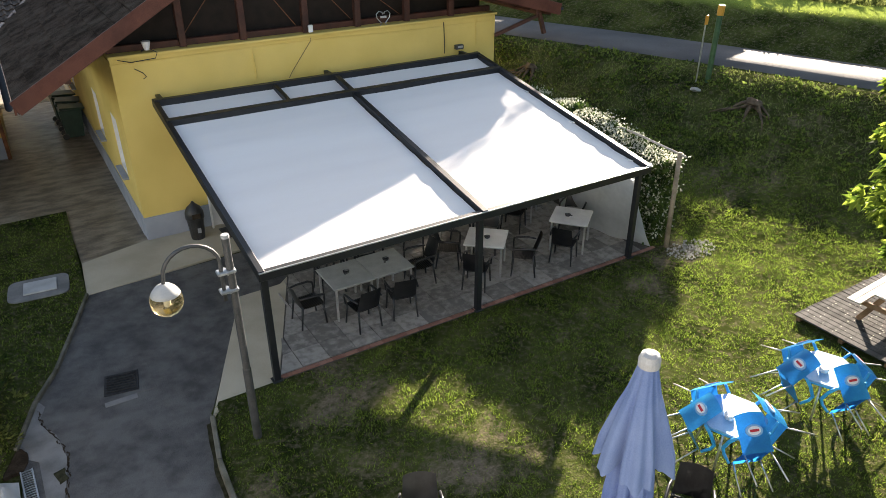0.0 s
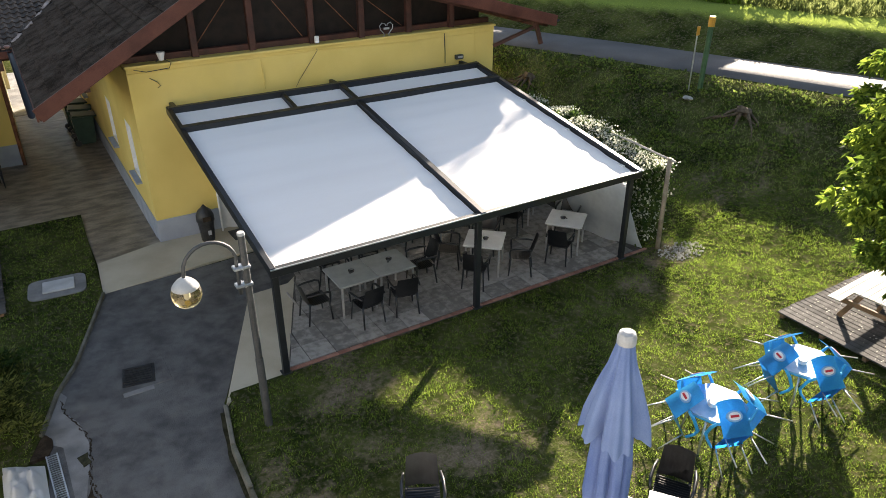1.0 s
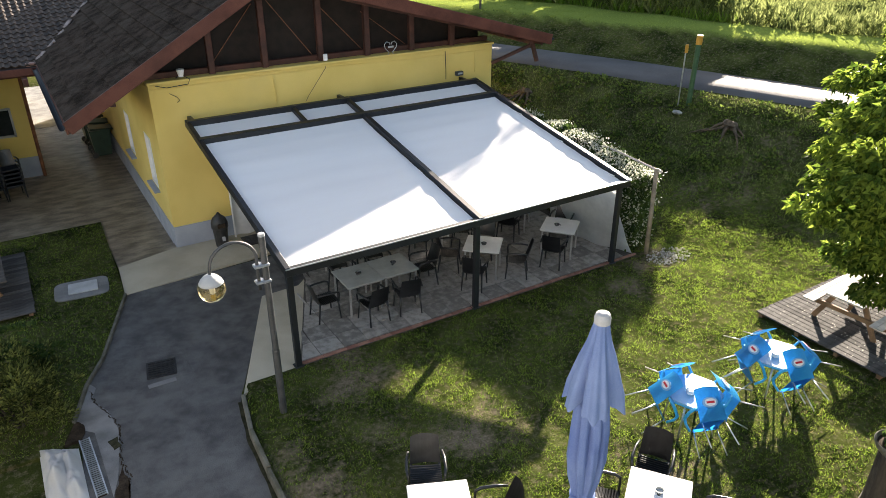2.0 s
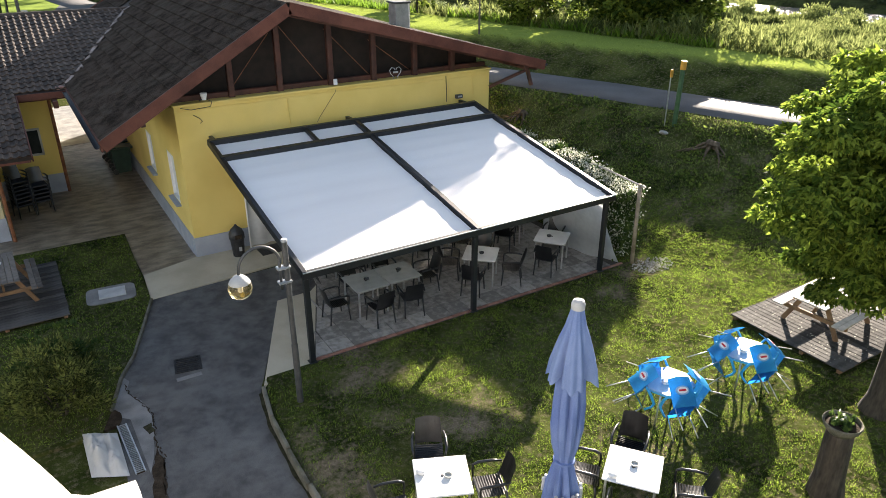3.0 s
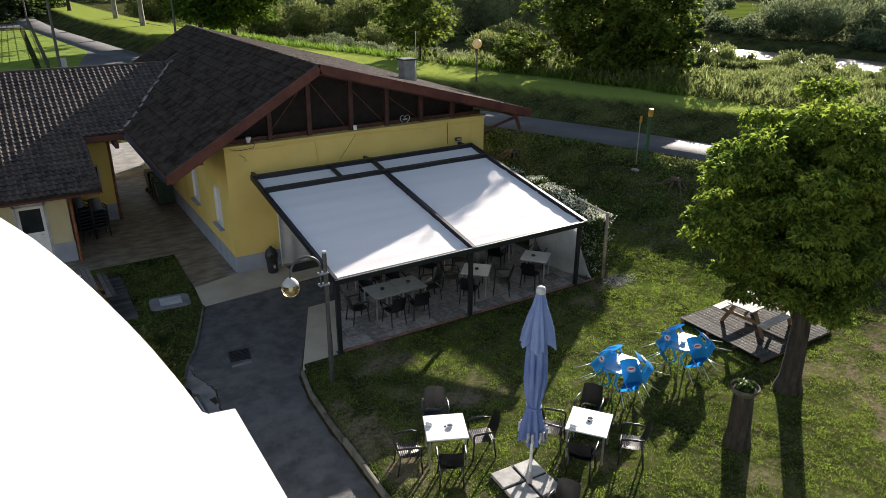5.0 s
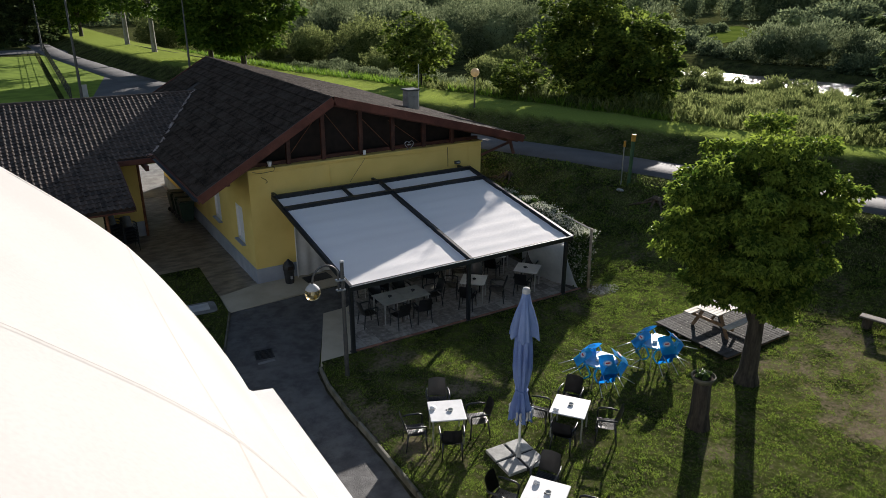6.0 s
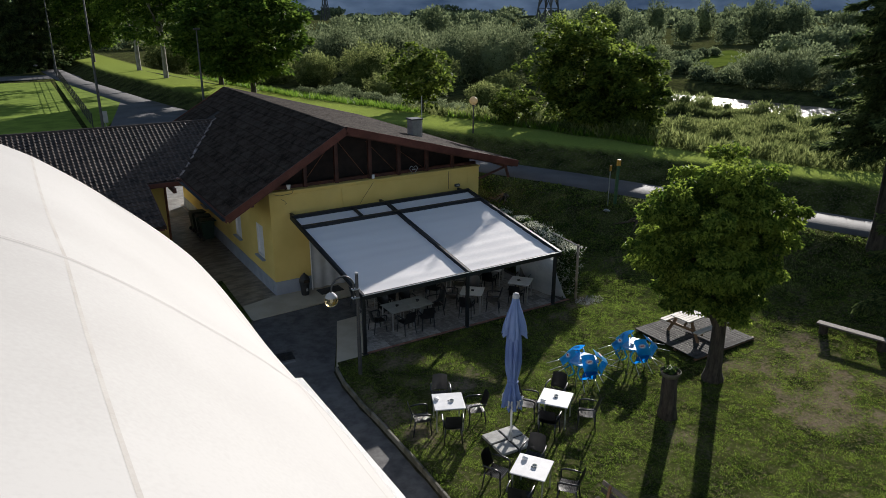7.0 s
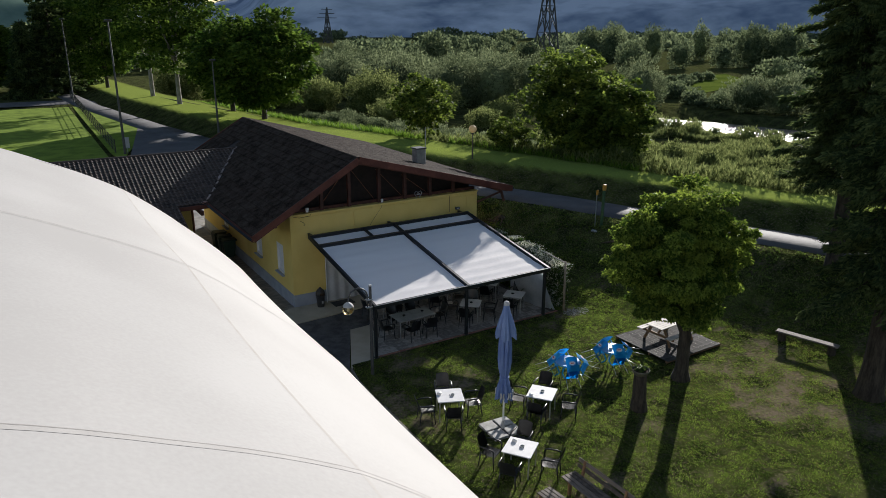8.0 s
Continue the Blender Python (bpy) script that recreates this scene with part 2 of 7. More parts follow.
M["leafhedge"] = material("hedge_leaf", (0.03, 0.06, 0.018), (0.075, 0.12, 0.03), 2, 0.5, 0.0, island=0.5, see=0.35, spec=0.12)
M["blossom"] = material("white_blossom", (0.46, 0.48, 0.38), (0.66, 0.67, 0.58), 3, 0.7, 0.0, see=0.35, spec=0.12, island=0.4)
M["bushleaf"] = material("olive_shrub_leaf", (0.04, 0.052, 0.015), (0.19, 0.215, 0.06), 2.5, 0.6, 0.0, island=0.6, see=0.35, spec=0.12)
M["grassblade"] = material("grass_blade", (0.042, 0.083, 0.013), (0.265, 0.37, 0.062), 1.6, 0.55, 0.0, island=0.5, see=0.55, coords="World", spec=0.1)
M["bankgrass"] = material("rough_bank_grass", (0.075, 0.105, 0.03), (0.26, 0.31, 0.10), 0.9, 0.65, 0.0, island=0.5, see=0.35, coords="World", spec=0.12)
# Slope grass darkened for shade, levee top brightened for sun, both by colour.
M["slopegrass"] = material("shaded_slope_grass", (0.045, 0.075, 0.018), (0.16, 0.21, 0.055), 0.9, 0.65, 0.0, island=0.5, see=0.3, coords="World", spec=0.05)
M["leveegrass"] = material("sunlit_levee_grass", (0.17, 0.235, 0.04), (0.36, 0.44, 0.09), 0.3, 0.6, 0.0, island=0.45, see=0.55, coords="World", spec=0.1)
M["dryblade"] = material("straw_dry_grass", (0.14, 0.115, 0.04), (0.3, 0.25, 0.10), 0.6, 0.7, 0.0, island=0.45, see=0.4, coords="World", spec=0.12)
M["reed"] = material("bright_reed", (0.10, 0.19, 0.02), (0.2, 0.31, 0.045), 0.3, 0.55, 0.0, island=0.5, see=0.45, coords="World", spec=0.12)
M["root"] = material("brown_dead_root", (0.045, 0.03, 0.018), (0.15, 0.112, 0.075), 5, 0.9, 0.6)
M["gpost"] = material("green_post_paint", (0.02, 0.07, 0.03), (0.04, 0.11, 0.05), 5, 0.5, 0.1)
M["orange"] = material("orange_post_cap", (0.5, 0.24, 0.03), (0.6, 0.31, 0.05), 5, 0.4, 0.0)
M["window"] = material("dark_window_pane", (0.015, 0.018, 0.02), (0.03, 0.034, 0.038), 2, 0.05, 0.0)
M["blind"] = material("white_roller_blind", (0.66, 0.66, 0.67), (0.76, 0.76, 0.77), 3, 0.6, 0.05, stretch=(1, 1, 8))
M["binblack"] = material("black_bin_metal", (0.012, 0.012, 0.013), (0.03, 0.03, 0.032), 6, 0.45, 0.2)
M["bingreen"] = material("dark_green_bin_plastic", (0.01, 0.03, 0.02), (0.02, 0.05, 0.034), 4, 0.45, 0.1)
M["gravel"] = material("pale_gravel", (0.25, 0.24, 0.22), (0.45, 0.43, 0.40), 6, 0.9, 0.5, island=0.4)
M["soil"] = material("dark_soil", (0.025, 0.018, 0.013), (0.06, 0.045, 0.032), 6, 0.95, 0.6, spec=0.12)
M["moss"] = material("dark_moss_and_dirt", (0.022, 0.022, 0.012), (0.06, 0.058, 0.035), 9, 0.95, 0.6, fine=70, coords="World", spec=0.1)
M["pitch"] = material("mown_pitch_grass", (0.105, 0.16, 0.017), (0.185, 0.26, 0.033), 0.9, 0.85, 0.4, fine=14, coords="World", spec=0.08)
M["meadow"] = material("meadow_grass", (0.06, 0.09, 0.016), (0.12, 0.155, 0.03), 0.08, 0.9, 0.3, fine=2, coords="World", spec=0.0)
# Blue haze and the ridges' light and shade are put into this colour.
M["mountain"] = material("hazed_mountain", (0.20, 0.25, 0.34), (0.56, 0.60, 0.68), 0.007, 0.95, 0.0, fine=0.035, coords="World", spec=0.0, stretch=(1, 1, 0.35), dirt=0.6, dirtcol=(0.74, 0.77, 0.80))
# Blue mixed into the wood's green stands for the haze before it.
M["greenslope"] = material("hazed_hillside", (0.07, 0.125, 0.11), (0.17, 0.24, 0.19), 0.012, 0.95, 0.0, fine=0.09, coords="World", spec=0.0)
M["weed"] = material("broad_bank_weed", (0.045, 0.08, 0.018), (0.17, 0.23, 0.05), 1.2, 0.6, 0.0, island=0.5, see=0.4, coords="World", spec=0.05)
M["mortar"] = M["lichen"]

# ground: grass sward worn to bare earth where the "wear" attribute says so
gm = bpy.data.materials.new("lawn_and_earth")
gm.use_nodes = True
GN, GL = gm.node_tree.nodes, gm.node_tree.links
gb = GN["Principled BSDF"]
gpos = GN.new("ShaderNodeNewGeometry")
gn1, gn2 = GN.new("ShaderNodeTexNoise"), GN.new("ShaderNodeTexNoise")
for n_, s_ in ((gn1, 0.9), (gn2, 30.0)):
    n_.inputs["Scale"].default_value, n_.inputs["Detail"].default_value = s_, 6
    GL.new(gpos.outputs["Position"], n_.inputs["Vector"])
gat = GN.new("ShaderNodeAttribute")
gat.attribute_name = "wear"
gmix1, gmix2, gmix3 = (GN.new("ShaderNodeMix") for _ in range(3))
for n_ in (gmix1, gmix2, gmix3):
    n_.data_type = "RGBA"
gmix1.inputs["A"].default_value, gmix1.inputs["B"].default_value = (0.017, 0.026, 0.007, 1), (0.078, 0.092, 0.027, 1)
gmix2.inputs["A"].default_value, gmix2.inputs["B"].default_value = (0.10, 0.076, 0.052, 1), (0.25, 0.205, 0.15, 1)
gr = GN.new("ShaderNodeMapRange")
gr.inputs["From Min"].default_value, gr.inputs["From Max"].default_value = 0.35, 0.7
GL.new(gn1.outputs["Fac"], gr.inputs["Value"])
GL.new(gr.outputs["Result"], gmix1.inputs["Factor"])
GL.new(gn2.outputs["Fac"], gmix2.inputs["Factor"])
gn3 = GN.new("ShaderNodeTexNoise")
gn3.inputs["Scale"].default_value, gn3.inputs["Detail"].default_value, gn3.inputs["Roughness"].default_value = 9.0, 7, 0.7
GL.new(gpos.outputs["Position"], gn3.inputs["Vector"])
gad = GN.new("ShaderNodeMath")
gad.operation = "MULTIPLY_ADD"
GL.new(gn3.outputs["Fac"], gad.inputs[0])
gad.inputs[1].default_value = 2.2
gwk = GN.new("ShaderNodeMath")
gwk.operation = "MULTIPLY"
GL.new(gat.outputs["Fac"], gwk.inputs[0])
gwk.inputs[1].default_value = 0.55
GL.new(gwk.outputs[0], gad.inputs[2])
gfr = GN.new("ShaderNodeMapRange")
gfr.inputs["From Min"].default_value, gfr.inputs["From Max"].default_value = 1.08, 1.7
GL.new(gad.outputs[0], gfr.inputs["Value"])
GL.new(gfr.outputs["Result"], gmix3.inputs["Factor"])
GL.new(gmix1.outputs["Result"], gmix3.inputs["A"])
GL.new(gmix2.outputs["Result"], gmix3.inputs["B"])
gmown_lit = GN.new("ShaderNodeAttribute")
gmown_lit.attribute_name = "mown"
gmix4, gmix5 = (GN.new("ShaderNodeMix") for _ in range(2))
for n_ in (gmix4, gmix5):
    n_.data_type = "RGBA"
# Mown levee top: brighter than the sward, with its sunlight in the colour.
gmix4.inputs["A"].default_value, gmix4.inputs["B"].default_value = (0.16, 0.21, 0.04, 1), (0.30, 0.36, 0.09, 1)
GL.new(gn3.outputs["Fac"], gmix4.inputs["Factor"])
GL.new(gmown_lit.outputs["Fac"], gmix5.inputs["Factor"])
GL.new(gmix3.outputs["Result"], gmix5.inputs["A"])
GL.new(gmix4.outputs["Result"], gmix5.inputs["B"])
GL.new(gmix5.outputs["Result"], gb.inputs["Base Color"])
gb.inputs["Roughness"].default_value = 0.95
gb.inputs["Specular IOR Level"].default_value = 0.0
gbp = GN.new("ShaderNodeBump")
gbp.inputs["Strength"].default_value, gbp.inputs["Distance"].default_value = 0.7, 0.04
GL.new(gn2.outputs["Fac"], gbp.inputs["Height"])
GL.new(gbp.outputs["Normal"], gb.inputs["Normal"])
M["ground"] = gm

# river: clear water with small waves
wm = bpy.data.materials.new("river_water")
wm.use_nodes = True
WN, WL = wm.node_tree.nodes, wm.node_tree.links
wb = WN["Principled BSDF"]
wb.inputs["Base Color"].default_value, wb.inputs["Roughness"].default_value = (0.03, 0.04, 0.04, 1), 0.26
wn = WN.new("ShaderNodeTexNoise")
wn.inputs["Scale"].default_value, wn.inputs["Detail"].default_value = 1.9, 6
wg = WN.new("ShaderNodeNewGeometry")
WL.new(wg.outputs["Position"], wn.inputs["Vector"])
wbp = WN.new("ShaderNodeBump")
wbp.inputs["Strength"].default_value, wbp.inputs["Distance"].default_value = 1.0, 0.5
WL.new(wn.outputs["Fac"], wbp.inputs["Height"])
WL.new(wbp.outputs["Normal"], wb.inputs["Normal"])
M["water"] = wm


# ---- mesh helpers ----
def mesh_of(name, bm, mat, smooth=False):
    me = bpy.data.meshes.new(name)
    bmesh.ops.recalc_face_normals(bm, faces=bm.faces)
    bm.to_mesh(me)
    bm.free()
    me.materials.append(mat)
    if smooth:
        me.polygons.foreach_set("use_smooth", [True] * len(me.polygons))
    return me


def part(name, bm, mat, parent, label="", smooth=False):
    ob = new(name, mesh_of(name, bm, mat, smooth))
    ob.parent = parent
    return tagged(ob, label)


def solid(name, bm, mat, label, category, kind="", smooth=False, group=""):
    return tagged(new(name, mesh_of(name, bm, mat, smooth)), label, category, group, kind)


def thing(name, label, category, group="", kind="", at=None):
    ob = new(name)
    ob.empty_display_size = 0.2
    if at is not None:
        ob.matrix_basis = at
    return tagged(ob, label, category, group, kind)


def put(me, parent, m, name, label=""):
    """One more object on a mesh that is there already."""
    ob = new(name, me)
    ob.parent = parent
    ob.matrix_basis = m
    return tagged(ob, label)


def box(bm, c, s, m=None, bevel=0.0):
    """A box by centre and full size, with its edges rounded."""
    mat = Matrix.Translation(c) @ Matrix.Diagonal((*s, 1))
    if m is not None:
        mat = m @ mat
    r = bmesh.ops.create_cube(bm, size=1, matrix=mat)
    if bevel:
        es = list({e for v in r["verts"] for e in v.link_edges})
        bmesh.ops.bevel(bm, geom=es, offset=bevel, segments=1, affect="EDGES", profile=0.5)
    return bm


def B(c, s, m=None, bevel=0.0):
    return box(bmesh.new(), c, s, m, bevel)


def bar(bm, a, b, w, h, bevel=0.0):
    """A beam of section w x h from a to b."""
    a, b = Vector(a), Vector(b)
    d = b - a
    up = Vector((0, 0, 1)) if abs(d.normalized().z) < 0.95 else Vector((0, 1, 0))
    side = d.cross(up).normalized()
    top = side.cross(d).normalized()
    rot = Matrix((side, d.normalized(), top)).transposed().to_4x4()
    return box(bm, (0, 0, 0), (w, d.length, h), Matrix.Translation((a + b) / 2) @ rot, bevel)


def tube(bm, pts, radii, n=10, caps=True):
    """A round limb along points, with a radius at each."""
    pts = [Vector(p) for p in pts]
    if not hasattr(radii, "__len__"):
        radii = [radii] * len(pts)
    rings, side = [], None
    for i, p in enumerate(pts):
        d = (pts[min(i + 1, len(pts) - 1)] - pts[max(i - 1, 0)]).normalized()
        if side is None:
            side = d.cross(Vector((0, 0, 1)) if abs(d.z) < 0.9 else Vector((1, 0, 0))).normalized()
        side = (side - d * side.dot(d)).normalized()
        up = d.cross(side)
        rings.append([bm.verts.new(p + radii[i] * (math.cos(2 * math.pi * k / n) * side + math.sin(2 * math.pi * k / n) * up)) for k in range(n)])
    for a, b in zip(rings, rings[1:]):
        for k in range(n):
            bm.faces.new((a[k], a[(k + 1) % n], b[(k + 1) % n], b[k]))
    if caps:
        bm.faces.new(rings[0][::-1])
        bm.faces.new(rings[-1])
    return bm


def lathe(bm, profile, n=20, c=(0, 0, 0)):
    """A turned form from (radius, height) pairs; closed where the radius is nought."""
    rings = []
    for r, z in profile:
        if r < 1e-5:
            rings.append([bm.verts.new((c[0], c[1], c[2] + z))])
        else:
            rings.append([bm.verts.new((c[0] + r * math.cos(2 * math.pi * k / n), c[1] + r * math.sin(2 * math.pi * k / n), c[2] + z)) for k in range(n)])
    for a, b in zip(rings, rings[1:]):
        for k in range(n):
            q = [a[k % len(a)], a[(k + 1) % len(a)], b[(k + 1) % len(b)], b[k % len(b)]]
            q = list(dict.fromkeys(q))
            if len(q) > 2:
                bm.faces.new(q)
    return bm


def prism(bm, poly, z0, z1):
    """A flat slab over a polygon of (x, y)."""
    lo = [bm.verts.new((x, y, z0)) for x, y in poly]
    hi = [bm.verts.new((x, y, z1)) for x, y in poly]
    bm.faces.new(lo[::-1])
    bm.faces.new(hi)
    for i in range(len(poly)):
        j = (i + 1) % len(poly)
        bm.faces.new((lo[i], lo[j], hi[j], hi[i]))
    return bm


def cloud(name, verts, faces, mat):
    me = bpy.data.meshes.new(name)
    me.from_pydata(verts.tolist() if hasattr(verts, "tolist") else verts, [], faces.tolist() if hasattr(faces, "tolist") else faces)
    me.materials.append(mat)
    return me


def blades(P, D, S, rng, shape, flat=0.0):
    """Leaves: at each place P one copy of a flat, folded shape, its tip along D, of size S, turned at random about D."""
    n = len(P)
    D = D / np.linalg.norm(D, axis=1, keepdims=True).clip(1e-6)
    r = rng.normal(size=(n, 3)) * (1 - 0.6 * flat) + np.array([0, 0, 2.2 * flat])
    X = np.cross(D, r)
    X /= np.linalg.norm(X, axis=1, keepdims=True).clip(1e-6)
    Z = np.cross(X, D)
    t, f = shape
    V = P[:, None] + S[:, None, None] * (t[None, :, 0:1] * X[:, None] + t[None, :, 1:2] * D[:, None] + t[None, :, 2:3] * Z[:, None])
    F = (f[None] + (np.arange(n) * len(t))[:, None, None]).reshape(-1, f.shape[1])
    return V.reshape(-1, 3), F


TRIO = (np.array([(0, 0, 0), (0.17, 0.42, 0.08), (0, 1, -0.12), (-0.17, 0.42, 0.08), (0.05, 0.12, 0), (0.46, 0.26, 0.06), (0.72, 0.62, -0.12), (0.25, 0.5, 0.06), (-0.05, 0.12, 0), (-0.46, 0.26, 0.06), (-0.72, 0.62, -0.12), (-0.25, 0.5, 0.06)]),
        np.array([(0, 1, 2), (0, 2, 3), (4, 5, 6), (4, 6, 7), (8, 10, 9), (8, 11, 10)]))
FAN = (np.array([(0, 0, 0), (0.27, 0.45, 0.1), (0, 1, -0.2), (-0.27, 0.45, 0.1), (0.04, 0.08, 0), (0.56, 0.12, 0.06), (0.8, 0.62, -0.2), (0.26, 0.44, 0.06), (-0.04, 0.08, 0), (-0.56, 0.12, 0.06), (-0.8, 0.62, -0.2), (-0.26, 0.44, 0.06)]), TRIO[1])
DIAMOND = (np.array([(0, 0, 0), (0.36, 0.45, 0.1), (0, 1, 0), (-0.36, 0.45, 0.1)]), np.array([(0, 1, 2), (0, 2, 3)]))
SPRIG = (np.array([(0, 0, 0), (0.16, 0.4, 0.06), (0, 1, 0), (-0.16, 0.4, 0.06)]), np.array([(0, 1, 2), (0, 2, 3)]))
SPIKE = (np.array([(-0.085, 0, 0), (0.085, 0, 0), (0, 1, 0.15)]), np.array([(0, 1, 2)]))
STRIP = (np.array([(-0.06, 0, 0), (0.06, 0, 0), (0.05, 0.6, 0.05), (0, 1, 0.2), (-0.05, 0.6, 0.05)]), np.array([(0, 1, 2), (0, 2, 4), (2, 3, 4)]))


def clumps(rng, centre, radii, n_clumps, per, leaf, shape, droop=0.4, clump=0.28, low=-0.75, lump_=0.56, flat=0.5):
    """A crown: leafy domes over an uneven ellipsoid, each one lit above and hollow below, with dark gaps between them."""
    c = rng.normal(size=(n_clumps, 3))
    c /= np.linalg.norm(c, axis=1, keepdims=True)
    c = c[c[:, 2] > low]
    depth = 1 - 0.5 * rng.random(len(c)) ** 2.0
    lump = 1 + lump_ * np.array([noise.noise(Vector(v) * 2.3 + Vector((radii[0] * 7, centre[0], centre[1]))) for v in c])
    C = np.asarray(centre) + c * np.asarray(radii) * (depth * lump)[:, None] * (1 + 0.3 * np.minimum(c[:, 2:3], 0) * np.array([1, 1, 0]))
    u = rng.normal(size=(len(C) * per, 3))
    u[:, 2] = np.abs(u[:, 2]) - 0.35
    u /= np.linalg.norm(u, axis=1, keepdims=True)
    size = np.repeat(clump * np.mean(radii) * (0.6 + 0.8 * rng.random(len(C))), per)[:, None]
    P = np.repeat(C, per, axis=0) + u * size * (0.55 + 0.5 * rng.random((len(u), 1))) * np.array([1, 1, 0.7])
    D = u * np.array([1, 1, 0.35]) + np.repeat(c, per, axis=0) * 0.35 + rng.normal(size=P.shape) * 0.3
    D[:, 2] -= droop
    S = leaf * (0.6 + 0.8 * rng.random(len(P)))
    return blades(P, D, S, rng, shape, flat), C


# ---- ground ----
ROAD = [(60, -110), (24.5, -12), (21.8, -5), (20.1, -0.5), (18.4, 4.6), (16.8, 9.2), (15.4, 12.5), (12, 21), (8.2, 31), (4.6, 42), (2.2, 58), (-0.8, 82), (-3, 120), (-10, 260)]


def smooth(a, b, v):
    t = np.clip((v - a) / (b - a), 0, 1)
    return t * t * (3 - 2 * t)


def road_side(x, y):
    """Signed distance from the road's middle, positive on the river's side."""
    best, sign = np.full(np.shape(x), 1e9), np.ones(np.shape(x))
    for (ax, ay), (bx, by) in zip(ROAD, ROAD[1:]):
        dx, dy = bx - ax, by - ay
        t = np.clip(((x - ax) * dx + (y - ay) * dy) / (dx * dx + dy * dy), 0, 1)
        d = np.hypot(x - ax - t * dx, y - ay - t * dy)
        s = np.sign((x - ax) * dy - (y - ay) * dx)
        sign = np.where(d < best, s, sign)
        best = np.minimum(best, d)
    return best * sign


def kerb_x(y):
    return np.interp(y, [-40, -8.6, -6.5, -3.9, -2.8, -1.33, -0.3, 0.2, 1], [-1.9, -1.58, -1.45, -1.40, -1.41, -1.35, -1.17, -1.12, -1.12])


def crest(y):
    """How far from the lane the levee's mown top reaches."""
    return np.interp(y, [0, 10, 20, 34, 51, 80], [6.6, 6.4, 8.0, 9.2, 9.2, 9.2])


def height(x, y):
    x, y = np.asarray(x, float), np.asarray(y, float)
    s = road_side(x, y)
    flat = np.where((x < kerb_x(y)) | ((y > -0.03) & (x < 8.75)), -0.19, -0.0)
    flat = np.where((x > 8.75) | (y < -0.03), flat, np.minimum(flat, -0.19))
    rise = 1.95 * smooth(28, 36.5, y)
    base = flat + rise
    near = base + np.maximum(1.98 - base, 0) * np.interp(s, [-9, -7, -6.4, -5, -3.5, -2.1, -1.75], [0, 0.14, 0.185, 0.365, 0.62, 0.965, 1])
    levee = 1.98 + 1.05 * np.interp(s, [1.75, 4.0, 4.4], [0, 0.96, 1])
    plain = levee - 3.3 * smooth(crest(y), crest(y) + 8, s)
    z = np.where(s > 1.7, plain, np.where(s > -1.75, 1.98, near))
    river = smooth(63, 67, x) * (1 - smooth(79, 83, x)) * (1 - smooth(51, 56, y))
    z = np.where(s > 15, z - 1.5 * river, z)
    bump = np.array([noise.noise(Vector((a * 0.35, b * 0.35, 0))) for a, b in zip(np.ravel(x), np.ravel(y))]).reshape(np.shape(x))
    rough = smooth(-5.8, -3, s) * (1 - smooth(-3.2, -2.6, s)) + smooth(2, 4, s)
    return z + 0.10 * bump * rough


def wear(x, y):
    """How far the turf is worn to earth, 0 to 1."""
    v = Vector((x, y, 0))
    n = noise.noise(v * 0.45) * 0.6 + noise.noise(v * 1.3 + Vector((5, 2, 0))) * 0.35 + noise.noise(v * 4.1) * 0.34
    for cx, cy, r, k in ((12.2, -8.6, 2.6, 0.25), (9.6, -7.8, 1.6, 0.35), (1.3, -3.3, 0.5, 0.5), (1.9, -4.0, 0.7, 0.2), (0.3, -2.4, 1.3, 0.22), (-0.6, -4.6, 0.9, 0.2), (9.3, -0.4, 0.5, 0.9), (0.2, -0.9, 1.0, 0.3), (1.0, -0.5, 0.7, 0.2), (6.6, -5.3, 0.9, 0.3), (-1, -3, 0.7, 0.3), (10.8, -10.8, 2.2, 0.3), (13.8, -6.3, 1.2, 0.4), (2.7, -6.4, 1.0, 0.3), (0.2, -8.4, 1.0, 0.2)):
        n += k * math.exp(-((x - cx) ** 2 + (y - cy) ** 2) / (r * r))
    return min(max((n - 0.26) / 0.34, 0), 1)


def steps(*runs):
    out = []
    for a, b, s in runs:
        out += list(np.arange(a, b - 1e-6, s))
    return np.array(out + [runs[-1][1]])


gx = steps((-4200, -1000, 800), (-1000, -200, 160), (-200, -40, 20), (-40, -6, 2), (-6, -1.5, 0.5), (-1.43, -1.36, 0.07), (-1.2, 8.7, 0.3), (8.72, 8.78, 0.06), (9, 26, 0.45), (26, 60, 1.5), (60, 90, 2), (90, 200, 10), (200, 1000, 100), (1000, 4200, 800))
gy = steps((-4200, -1000, 800), (-1000, -200, 160), (-200, -40, 20), (-40, -15, 2.5), (-15, -0.3, 0.3), (-0.06, 0.0, 0.06), (0.3, 14, 0.45), (14, 40, 1.2), (40, 130, 3), (130, 200, 10), (200, 1000, 100), (1000, 4200, 800))
gx, gy = np.unique(gx.round(3)), np.unique(gy.round(3))
GX, GY = np.meshgrid(gx, gy)
GX = GX + np.clip(1 - np.abs(GX + 1.4) / 1.2, 0, 1) * (kerb_x(GY) + 1.4)
GZ = height(GX, GY)
nx, ny = len(gx), len(gy)
ii = (np.arange(ny - 1)[:, None] * nx + np.arange(nx - 1)[None]).ravel()
gme = cloud("ground", np.stack([GX, GY, GZ], -1).reshape(-1, 3), np.stack([ii, ii + 1, ii + nx + 1, ii + nx], 1), M["ground"])
wear_at = gme.attributes.new("wear", "FLOAT", "POINT")
wear_at.data.foreach_set("value", [wear(a, b) if -2 < a < 20 and -15 < b < 6 else 0.0 for a, b in zip(GX.ravel(), GY.ravel())])
side_of = road_side(GX, GY)
